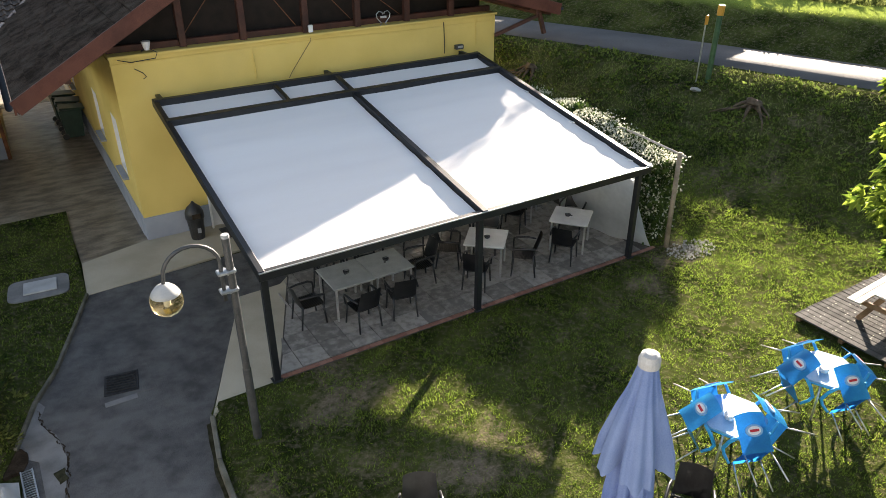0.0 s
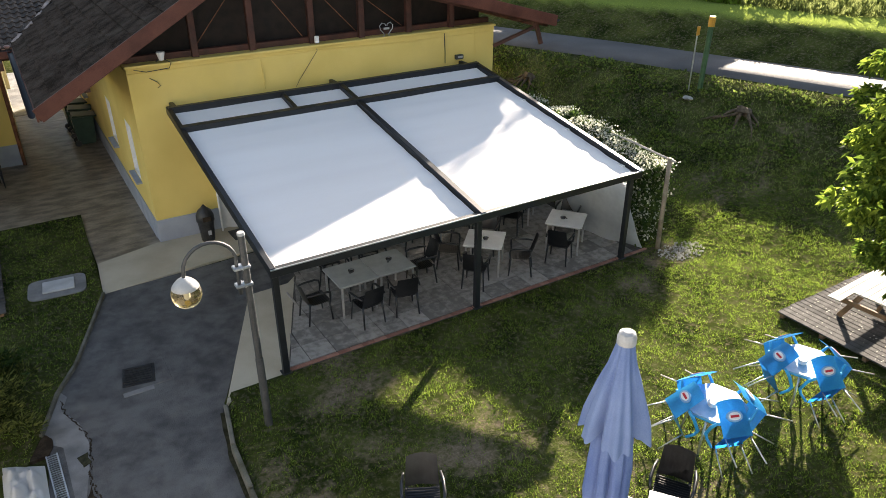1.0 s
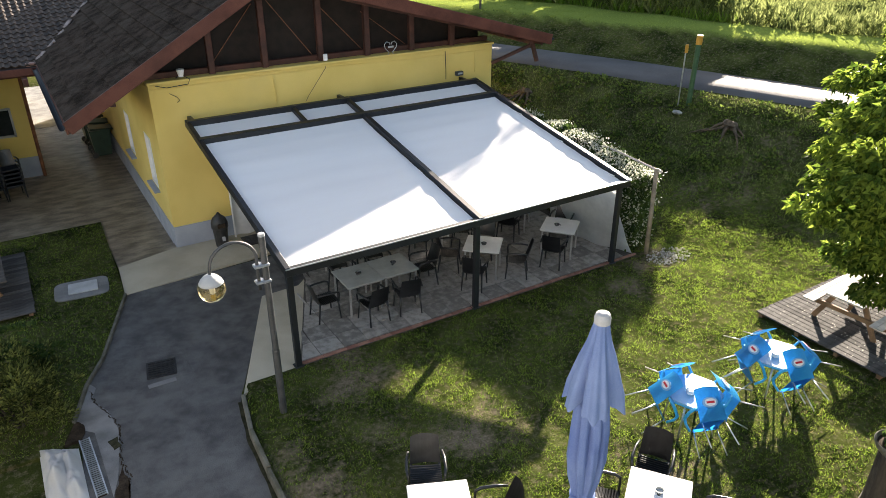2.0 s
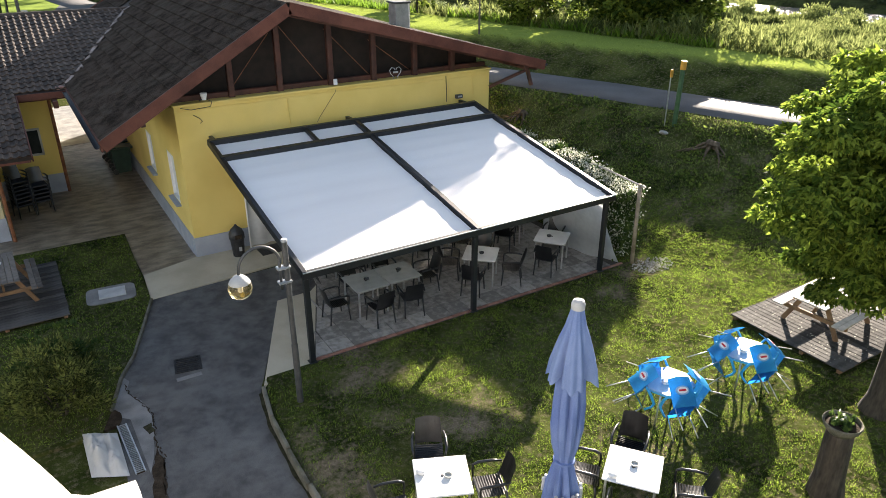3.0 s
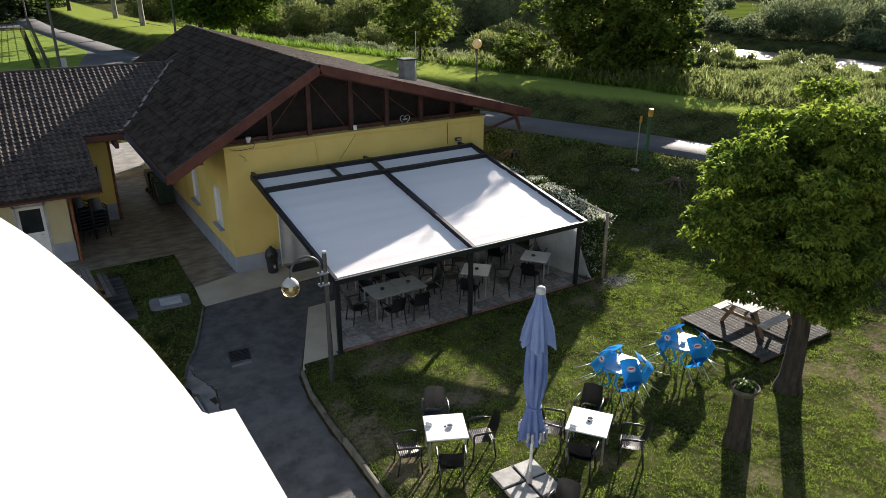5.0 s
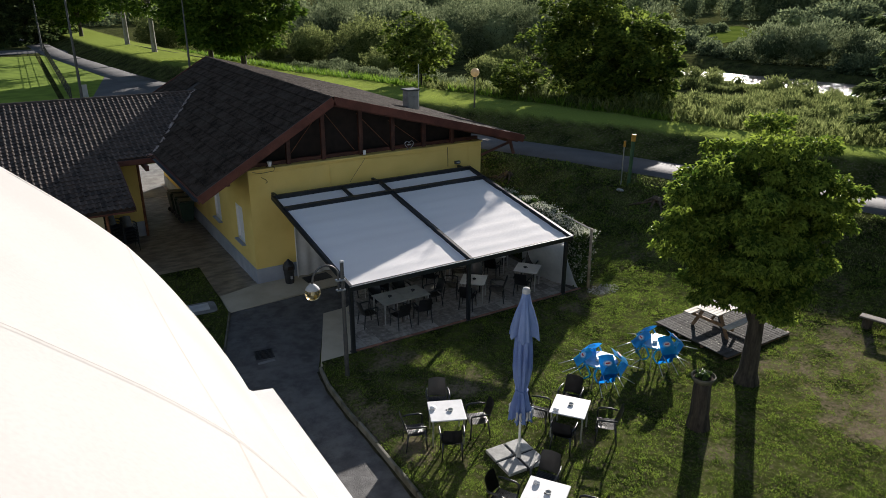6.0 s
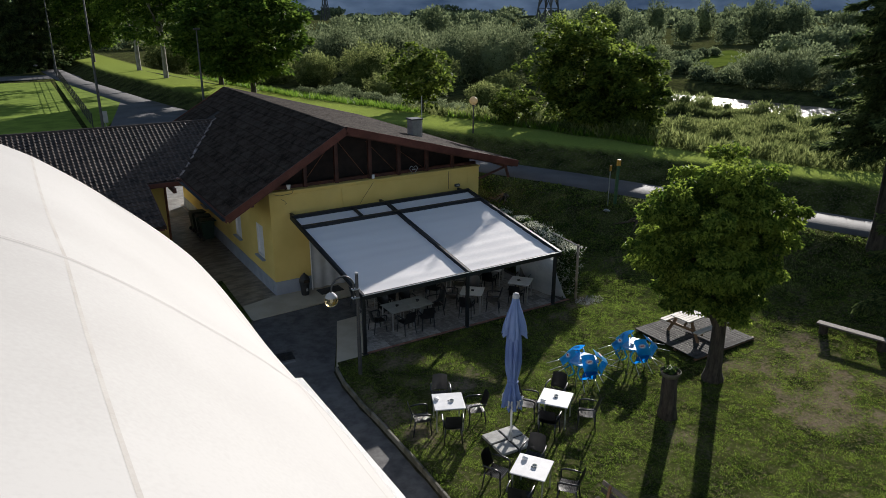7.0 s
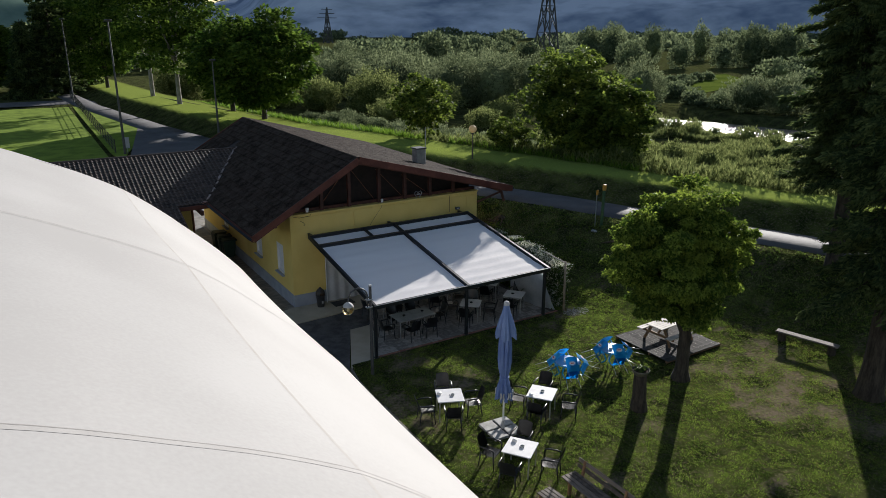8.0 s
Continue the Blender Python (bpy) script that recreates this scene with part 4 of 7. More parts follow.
cable("wall_cable", [(2.3, 6.67, 3.9), (2.33, 6.66, 3.2)], 0.014, M["plaster"], "yellow painted conduit down the wall")
cable("wall_cable", [(-0.55, 6.64, 4.02), (-0.3, 6.62, 3.95), (0.2, 6.62, 3.98), (0.25, 6.6, 4.1), (0.1, 6.55, 4.2)], 0.009, M["anthracite"], "black cable loop under the floodlight")
cable("wall_cable", [(-0.25, 6.66, 3.8), (-0.1, 6.64, 3.7), (-0.05, 6.62, 3.62), (-0.12, 6.62, 3.58)], 0.009, M["anthracite"], "loose black cable end on the wall")


def floodlight():
    t = thing("floodlight", "small white floodlight at the gable foot", "lamp", at=pose(0.05, 6.55, 4.18, 0, 0, 25))
    part("housing", lathe(bmesh.new(), [(0, 0), (0.05, 0), (0.09, 0.16), (0.09, 0.18), (0, 0.18)], 12), M["white"], t)
    part("bracket", bar(bmesh.new(), (0, 0, 0.05), (0, 0.2, -0.05), 0.03, 0.02), M["lamppole"], t)


floodlight()
sb = thing("junction_box", "small white junction box on the gable beam", "box", at=pose(3.73, 6.68, 4.15))
part("cover", B((0, -0.03, 0.07), (0.11, 0.06, 0.17), None, 0.012), M["white"], sb)
hs = thing("heart_sign", "wire heart with a small plate on the wall cap", "sign", at=pose(5.65, 6.66, 4.1))
for sg in (-1, 1):
    hp = [(sg * 0.09, 0, 0), (sg * 0.05, 0, 0.05), (sg * 0.17, 0, 0.18), (sg * 0.19, 0, 0.27), (sg * 0.12, 0, 0.34), (sg * 0.03, 0, 0.31), (sg * 0.02, 0, 0.26)]
    part("wire", tube(bmesh.new(), hp, 0.012, 6), M["steel"], hs)
part("plate", B((0, -0.01, 0.2), (0.16, 0.015, 0.05)), M["slab"], hs)
meter = thing("cable_box", "small grey cable box at the pergola corner", "box", at=pose(7.85, 6.62, 3.28))
part("case", B((0, 0, 0.05), (0.24, 0.12, 0.12), None, 0.015), M["lamppole"], meter)
part("label_plate", B((0, -0.064, 0.06), (0.15, 0.008, 0.05)), M["slab"], meter)

# ---- left wing ----
wing = thing("cream_wing", "cream-plastered wing with a brown pantiled roof", "house")
VZ, VY, VS = 5.3, 18.2, 0.343


def wing_z(y_):
    return VZ - VS * abs(VY - y_)


DOOR = (-6.62, -5.72, -0.15, 1.98)
part("front_wall", wall_with_holes(bmesh.new(), "x", 10.85, 0.3, -16, -5.05, 0.55, 2.6, [(DOOR[0], DOOR[1], 0.55, DOOR[3])]), M["cream"], wing)
part("plinth", wall_with_holes(bmesh.new(), "x", 10.84, 0.32, -16, -5.03, -0.2, 0.55, [(DOOR[0], DOOR[1], -0.2, 0.55)]), M["plinth"], wing, "grey plinth")
part("side_wall", B((-5.2, 12.75, 1.3), (0.3, 3.5, 3.0)), M["cream"], wing)
part("back_wall", wall_with_holes(bmesh.new(), "x", 14.65, 0.3, -5.2, -3.1, 0.5, 3.6, [(-4.3, -3.62, 1.25, 2.1)]), M["plaster"], wing)
part("plinth", B((-4.15, 14.64, 0.15), (2.1, 0.34, 0.7)), M["plinth"], wing)
part("side_wall", B((-3.2, 18.3, 1.9), (0.3, 7.2, 4.1)), M["cream"], wing)
rw = part("window", box(box(box(box(bmesh.new(), (-3.96, 14.48, 2.1), (0.78, 0.08, 0.06)), (-3.96, 14.48, 1.25), (0.78, 0.08, 0.06)), (-4.32, 14.48, 1.67), (0.06, 0.08, 0.9)), (-3.6, 14.48, 1.67), (0.06, 0.08, 0.9)), M["slab"], wing, "small grey-framed window")
part("pane", B((-3.96, 14.52, 1.67), (0.66, 0.02, 0.8)), M["window"], rw)
dr = part("door", B((-6.17, 10.8, 0.92), (0.82, 0.06, 2.05), None, 0.01), M["white"], wing, "white half-glazed door, closed")
part("pane", B((-6.17, 10.765, 1.45), (0.62, 0.02, 0.8)), M["window"], dr, "dark glass upper pane")
part("frame", box(box(box(bmesh.new(), (-6.61, 10.74, 0.95), (0.08, 0.12, 2.2)), (-5.73, 10.74, 0.95), (0.08, 0.12, 2.2)), (-6.17, 10.74, 2.03), (0.96, 0.12, 0.08)), M["slab"], dr)
part("handle", tube(bmesh.new(), [(-5.86, 10.74, 0.95), (-5.98, 10.72, 0.95)], 0.012, 6), M["steel"], dr)
# posts and beams of the porch and the passage
for px, py in ((-4.95, 10.55), (-3.1, 14.4)):
    part("down_pipe", tube(bmesh.new(), [(px, py, -0.15), (px, py, 2.6 if py < 12 else 3.4)], 0.055, 10), M["rust"], wing, "rust-brown down pipe")
part("passage_beam", B((-2.3, 13.75, 3.28), (3.4, 0.14, 0.26), None, 0.01), M["fascia"], wing, "red-brown fascia over the passage")
part("passage_beam", B((-3.0, 13.2, 3.2), (0.14, 1.2, 0.22), None, 0.01), M["beam"], wing)
part("eaves_board", B((-10.0, 9.93, wing_z(9.9) - 0.08), (11.9, 0.04, 0.18), None, 0.005), M["fascia"], wing)
part("eaves_board", bar(bmesh.new(), (-4.0, 9.9, wing_z(9.9) - 0.08), (-4.0, 13.0, wing_z(13.0) - 0.08), 0.04, 0.18, 0.005), M["fascia"], wing)
part("eaves_board", B((-3.2, 12.98, wing_z(12.98) - 0.08), (1.6, 0.04, 0.2), None, 0.005), M["fascia"], wing)
wd = bmesh.new()
for poly in (((-16, 9.9), (-4.0, 9.9), (-4.0, 13.0), (-2.35, 13.0), (-2.35, 13.5), (0.38, 18.2), (-16, 18.2)),):
    top = [wd.verts.new((x, yy, wing_z(yy))) for x, yy in poly]
    bot = [wd.verts.new((x, yy, wing_z(yy) - 0.1)) for x, yy in poly]
    wd.faces.new(top)
    wd.faces.new(bot[::-1])
    for i in range(len(poly)):
        j = (i + 1) % len(poly)
        wd.faces.new((bot[i], bot[j], top[j], top[i]))
bk = [wd.verts.new(p) for p in ((-16, 18.2, VZ), (0.38, 18.2, VZ), (-2.0, 25.5, wing_z(25.5)), (-16, 25.5, wing_z(25.5)))]
wd.faces.new(bk)
part("roof_deck", wd, M["nearblack"], wing)
part("back_wall", B((-9.4, 25, 0.9), (13, 0.3, 2.4)), M["cream"], wing)
part("flashing", B((-2.72, 13.25, 3.58), (0.34, 0.3, 0.12), None, 0.02), M["flash"], wing, "pale copper flashing at the valley foot")

# ---- pergola ----
PS = 0.1695


def pz(y_):
    """Top of the pergola's rafters at y."""
    return 2.175 + PS * (y_ + 0.12)


pergola = thing("pergola", "anthracite metal pergola with a white retractable fabric roof", "pergola")
for px in (0.0, 4.03, 8.0):
    p_ = part("post", B((px, 0.0, 1.02), (0.11, 0.11, 2.04), None, 0.008), M["anthracite"], pergola)
    part("foot_plate", B((px, 0.0, 0.008), (0.18, 0.18, 0.016), None, 0.004), M["anthracite"], p_)
part("front_beam", B((4.02, -0.12, 2.08), (8.26, 0.12, 0.15), None, 0.008), M["anthracite"], pergola)
part("front_trim", B((4.02, -0.19, 2.158), (8.26, 0.03, 0.02), None, 0.004), M["steel"], pergola, "thin bright gutter lip")
for px, w in ((-0.06, 0.1), (4.03, 0.12), (8.09, 0.12)):
    part("rafter", bar(bmesh.new(), (px, -0.17, pz(-0.17) - 0.07), (px, 6.2, pz(6.2) - 0.07), w, 0.17, 0.008), M["anthracite"], pergola)
part("rafter", bar(bmesh.new(), (2.52, 5.05, pz(5.05) - 0.06), (2.52, 6.2, pz(6.2) - 0.06), 0.1, 0.14, 0.008), M["anthracite"], pergola)
part("back_beam", B((4.02, 6.08, pz(6.08) - 0.05), (8.2, 0.14, 0.17), None, 0.008), M["anthracite"], pergola)
part("cross_beam", B((4.02, 5.12, pz(5.12) - 0.05), (8.2, 0.2, 0.15), None, 0.008), M["anthracite"], pergola, "box beam that holds the rolled fabric")
part("wall_bracket", B((4.02, 6.4, pz(6.3) - 0.1), (0.1, 0.5, 0.1), None, 0.008), M["anthracite"], pergola)
part("wall_bracket", B((0.1, 6.4, pz(6.3) - 0.1), (0.1, 0.5, 0.1), None, 0.008), M["anthracite"], pergola)
part("wall_bracket", B((7.9, 6.4, pz(6.3) - 0.1), (0.1, 0.5, 0.1), None, 0.008), M["anthracite"], pergola)


def awning(x0, x1, y0, y1, drop, bays):
    bm = bmesh.new()
    nxa, nya = 24, bays * 6
    vs = []
    for j in range(nya + 1):
        v = j / nya
        y_ = y0 + (y1 - y0) * v
        row = []
        for i in range(nxa + 1):
            u = i / nxa
            x_ = x0 + (x1 - x0) * u
            sag = 0.010 * abs(math.sin(math.pi * v * bays)) + 0.012 * noise.noise(Vector((x_ * 0.7, y_ * 2.2, x0)))
            edge = 0.005 * math.sin(y_ * 5.5) * (abs(u - 0.5) * 2) ** 6
            row.append(bm.verts.new((x_ + edge, y_, pz(y_) - drop - sag)))
        vs.append(row)
    for a, b in zip(vs, vs[1:]):
        for i in range(nxa):
            bm.faces.new((a[i], a[i + 1], b[i + 1], b[i]))
    return bm


part("awning", awning(0.02, 3.94, -0.1, 5.03, 0.08, 9), M["fabric"], pergola, "white fabric sheet", True)
part("awning", awning(4.12, 8.0, -0.1, 5.03, 0.08, 9), M["fabric"], pergola, "white fabric sheet", True)
for xa, xb in ((0.0, 2.47), (2.57, 3.97), (4.1, 8.02)):
    part("roof_panel", awning(xa, xb, 5.2, 6.02, 0.09, 1), M["fabric"], pergola, "narrow white strip by the wall", True)
for y_ in np.linspace(0.45, 4.5, 8):
    for xa, xb in ((0.02, 3.94), (4.12, 8.0)):
        part("batten", tube(bmesh.new(), [(xa, y_, pz(y_) - 0.135), (xb, y_, pz(y_) - 0.135)], 0.018, 6), M["steel"], pergola)
for y_ in (0.45, 2.3, 4.0):
    part("guide_rail", B((7.97, y_, pz(y_) - 0.1), (0.05, 0.5, 0.02), Matrix.Identity(4)), M["white"], pergola)


def sheet(name, rows, mat, label, parent=None):
    bm = bmesh.new()
    vs = [[bm.verts.new(p) for p in r] for r in rows]
    for a, b in zip(vs, vs[1:]):
        for i in range(len(a) - 1):
            bm.faces.new((a[i], a[i + 1], b[i + 1], b[i]))
    ob = solid(name, bm, mat, label, "curtain", smooth=True)
    return ob


rows = []
for j in range(15):
    v = j / 14
    row = []
    for i in range(31):
        u = i / 30
        y_ = 0.1 + 2.3 * u * (1 - 0.2 * v * (1 - u))
        flare = 0.72 * v ** 1.6 * (1 - u) ** 1.2
        x_ = 8.02 + flare + 0.04 * math.sin(u * 12) * v + 0.03 * noise.noise(Vector((u * 6, v * 4, 1)))
        row.append((x_, y_ - 0.05 * v, (pz(y_) - 0.22 - 0.55 * u) * (1 - v) + 0.03 * v))
    rows.append(row)
sheet("side_curtain", rows, M["curtain"], "clouded clear plastic side curtain, pulled outwards at the foot")
rows = []
for j in range(9):
    v = j / 8
    rows.append([(0.78 + 3.1 * u, 6.56 + 0.035 * math.sin(u * 40) * (0.3 + v), 2.92 * (1 - v) - 0.12 * v) for u in np.linspace(0, 1, 61)])
sheet("wall_curtain", rows, M["sheeting"], "pale grey plastic sheet hung along the wall")
solid("curtain_pole", tube(bmesh.new(), [(0.76, 6.5, -0.13), (0.76, 6.5, 2.95)], 0.025, 8), M["white"], "white pole at the end of the wall sheet", "pole")

# ---- furniture kinds ----


def seat_shape(bm, w, d, t, z, dish=0.02):
    n = 6
    vs = [[bm.verts.new((w * (i / n - 0.5), d * (j / n - 0.5), z - dish * (1 - (2 * i / n - 1) ** 2) * (1 - (2 * j / n - 1) ** 2) - (0.015 if j == n else 0))) for i in range(n + 1)] for j in range(n + 1)]
    for a, b in zip(vs, vs[1:]):
        for i in range(n):
            bm.faces.new((a[i], a[i + 1], b[i + 1], b[i]))
    bmesh.ops.solidify(bm, geom=bm.faces[:], thickness=t)
    return bm


def back_shape(bm, w, z0, z1, y0, lean, curve, t, narrow=0.9):
    n, k = 8, 5
    vs = []
    for j in range(k + 1):
        v = j / k
        ww = w * (1 - (1 - narrow) * v)
        vs.append([bm.verts.new((ww * (i / n - 0.5), y0 - lean * v - curve * (1 - (2 * i / n - 1) ** 2), z0 + (z1 - z0) * v + (0.02 * (1 - (2 * i / n - 1) ** 2) if j == k else 0))) for i in range(n + 1)])
    for a, b in zip(vs, vs[1:]):
        for i in range(n):
            bm.faces.new((a[i], a[i + 1], b[i + 1], b[i]))
    bmesh.ops.solidify(bm, geom=bm.faces[:], thickness=t)
    return bm


def armchair(label, group):
    t = thing("garden_chair", label, "chair", group)
    p = M["blackplastic"]
    st = bmesh.new()
    rib = [(-0.225 + 0.45 * k / 44, (0.0, 0.006, 0.006, 0.0)[k % 4] - 0.016 * math.sin(math.pi * k / 44)) for k in range(45)]
    sv = [[st.verts.new((-0.23 + 0.46 * i / 4, y_, 0.432 + z_ - 0.006 * (i in (1, 2, 3)))) for i in range(5)] for y_, z_ in rib]
    for a, b in zip(sv, sv[1:]):
        for i in range(4):
            st.faces.new((a[i], a[i + 1], b[i + 1], b[i]))
    bmesh.ops.solidify(st, geom=st.faces[:], thickness=0.014)
    part("seat", st, p, t)
    part("backrest", back_shape(bmesh.new(), 0.46, 0.46, 0.88, -0.21, 0.13, 0.04, 0.022), p, t)
    part("apron", B((0, 0.2, 0.41), (0.44, 0.03, 0.05), None, 0.006), p, t)
    for s in (-1, 1):
        part("armrest", tube(bmesh.new(), [(s * 0.25, -0.26, 0.66), (s * 0.275, -0.1, 0.67), (s * 0.28, 0.12, 0.665), (s * 0.265, 0.2, 0.64), (s * 0.255, 0.21, 0.56), (s * 0.25, 0.2, 0.42)], [0.018, 0.023, 0.024, 0.022, 0.019, 0.018], 8), p, t, smooth=True)
        part("leg", tube(bmesh.new(), [(s * 0.22, 0.19, 0.42), (s * 0.245, 0.225, 0.0)], [0.022, 0.017], 8), p, t, smooth=True)
        part("leg", tube(bmesh.new(), [(s * 0.21, -0.21, 0.46), (s * 0.235, -0.27, 0.0)], [0.022, 0.017], 8), p, t, smooth=True)
    return t


def square_table(label, group, top, w=0.84, d=0.84):
    t = thing("garden_table", label, "table", group)
    tp = part("tabletop", B((0, 0, 0.715), (w, d, 0.03), None, 0.01), M[top], t)
    part("plug", lathe(bmesh.new(), [(0, 0.7305), (0.025, 0.7305), (0.025, 0.736), (0, 0.737)], 12), M["ashtray"], tp)
    part("apron", box(box(box(box(bmesh.new(), (0, d / 2 - 0.07, 0.68), (w - 0.16, 0.025, 0.045)), (0, -d / 2 + 0.07, 0.68), (w - 0.16, 0.025, 0.045)), (w / 2 - 0.07, 0, 0.68), (0.025, d - 0.16, 0.045)), (-w / 2 + 0.07, 0, 0.68), (0.025, d - 0.16, 0.045)), M["tableleg"], t)
    for sx in (-1, 1):
        for sy in (-1, 1):
            part("leg", B((sx * (w / 2 - 0.06), sy * (d / 2 - 0.06), 0.35), (0.04, 0.04, 0.7), None, 0.006), M["tableleg"], t)
    return t


def ashtray(x, y, z, mat="ashtray", label="small smoked-glass ashtray on the table"):
    bm = lathe(bmesh.new(), [(0, 0), (0.055, 0), (0.065, 0.035), (0.055, 0.035), (0.045, 0.012), (0, 0.012)], 14)
    ob = solid("ashtray", bm, M[mat], label, "ashtray")
    ob.matrix_basis = pose(x, y, z)
    return ob


def cloth_lump(x, y, z):
    bm = bmesh.new()
    bmesh.ops.create_icosphere(bm, subdivisions=2, radius=0.075)
    for v in bm.verts:
        v.co *= 1 + 0.3 * noise.noise(v.co * 22 + Vector((x, y, 0)))
        v.co.z = max(v.co.z * 0.55, -0.03)
    ob = solid("dish", bm, M["white"], "small white dish on the table", "dish", smooth=True)
    ob.matrix_basis = pose(x, y, z + 0.03)


chair0 = None


def chair_at(x, y, turn, label, group, z=0.0):
    """A chair whose front faces the way turn (degrees from +y)."""
    global chair0
    if chair0 is None:
        chair0 = armchair(label, group)
        chair0.matrix_basis = pose(x, y, z, 0, 0, turn)
        return chair0
    return tagged(copy_thing(chair0, pose(x, y, z, 0, 0, turn)), label, "chair", group)


def ring_of_chairs(cx, cy, ang, places, group, label, z=0.0):
    """Chairs round a table: each (side, out, sideways, twist); side 0 is the table's own +x."""
    for side, out, along, twist in places:
        a = radians(ang + 90 * side)
        x, y = cx + out * math.cos(a) - along * math.sin(a), cy + out * math.sin(a) + along * math.cos(a)
        chair_at(x, y, ang + 90 * side + 90 + twist, label, group, z)


TABLES = [(0.13, -4.94, -24), (2.73, -6.33, -53), (0.25, -8.42, -55)]
first_table = None
for k, (x, y, a) in enumerate(TABLES):
    if first_table is None:
        first_table = square_table("white square garden table on the grass", "garden tables", "tabletop")
        first_table.matrix_basis = pose(x, y, 0, 0, 0, a)
    else:
        copy_thing(first_table, pose(x, y, 0, 0, 0, a))
lab = "black resin armchair drawn up to a white garden table"
ring_of_chairs(0.13, -4.94, -24, [(0, 0.74, 0.02, 4), (1, 0.86, 0.1, -3), (2, 0.76, 0.25, 6), (3, 0.70, 0.02, -4)], "garden chairs", lab)
ring_of_chairs(2.73, -6.33, -53, [(0, 0.86, 0.05, 8), (1, 0.8, 0.15, -4), (2, 0.72, 0.05, 3), (3, 0.66, 0.0, -2)], "garden chairs", lab)
ring_of_chairs(0.25, -8.42, -55, [(0, 0.86, 0.05, 5), (1, 0.78, 0.2, -3), (2, 0.82, 0.1, -8), (3, 0.74, -0.05, 2)], "garden chairs", lab)
ashtray(0.2, -5.0, 0.732, "shadegrey", "small pale glass ashtray on the table")
cloth_lump(-0.12, -4.72, 0.731)
cloth_lump(2.32, -6.3, 0.731)
ashtray(2.78, -6.3, 0.732, "shadegrey", "small pale glass ashtray on the table")
cloth_lump(0.3, -8.1, 0.731)
ashtray(0.3, -8.45, 0.732, "shadegrey", "small pale glass ashtray on the table")

PTABLES = [(1.94, 1.41, 0), (2.79, 1.42, 0), (5.08, 1.25, -43), (7.27, 1.11, -51), (7.25, 2.95, -48), (4.9, 3.3, -45), (2.3, 3.6, 0)]
# The left pair and the back left table take the shade-greyed top.
pt = None
for k, (x, y, a) in enumerate(PTABLES):
    if pt is None:
        pt = square_table("square table under the pergola, white top greyed for shade", "pergola tables", "shadegrey", 0.84, 0.9)
        pt.matrix_basis = pose(x, y, 0.012, 0, 0, a)
    else:
        tagged(copy_thing(pt if k in (1, 6) else first_table, pose(x, y, 0.012, 0, 0, a)), "" if k in (1, 6) else "white square table under the pergola", "table", "pergola tables")
lab = "black resin armchair at a table under the pergola"
for x, y, a in ((1.95, 0.72, 5), (2.75, 0.7, -12), (1.15, 1.35, -88), (3.6, 1.5, 86), (1.9, 2.15, 180), (2.8, 2.2, 175)):
    chair_at(x, y, a, lab, "pergola chairs", 0.012)
ring_of_chairs(5.08, 1.25, -43, [(0, 0.78, 0.0, 4), (1, 0.8, 0.1, -3), (2, 0.78, 0.0, 6), (3, 0.74, -0.08, -4)], "pergola chairs", lab, 0.012)
ring_of_chairs(7.27, 1.11, -51, [(1, 0.82, 0.1, -3), (3, 0.7, 0.0, -4)], "pergola chairs", lab, 0.012)
ring_of_chairs(7.25, 2.95, -48, [(1, 0.8, 0.1, -3), (2, 0.78, 0.0, 5), (3, 0.72, 0.0, -4)], "pergola chairs", lab, 0.012)
ring_of_chairs(4.9, 3.3, -45, [(0, 0.78, 0.0, 4), (1, 0.8, 0.1, -3), (2, 0.78, 0.0, 6), (3, 0.74, -0.08, -4)], "pergola chairs", lab, 0.012)
ring_of_chairs(2.3, 3.6, 0, [(0, 0.8, 0.0, 4), (2, 0.8, 0.0, 6), (3, 0.74, 0, -4)], "pergola chairs", lab, 0.012)
for x, y in ((1.98, 1.45), (2.85, 1.5), (5.08, 1.22), (7.2, 1.15), (7.2, 3.0)):
    ashtray(x, y, 0.744)


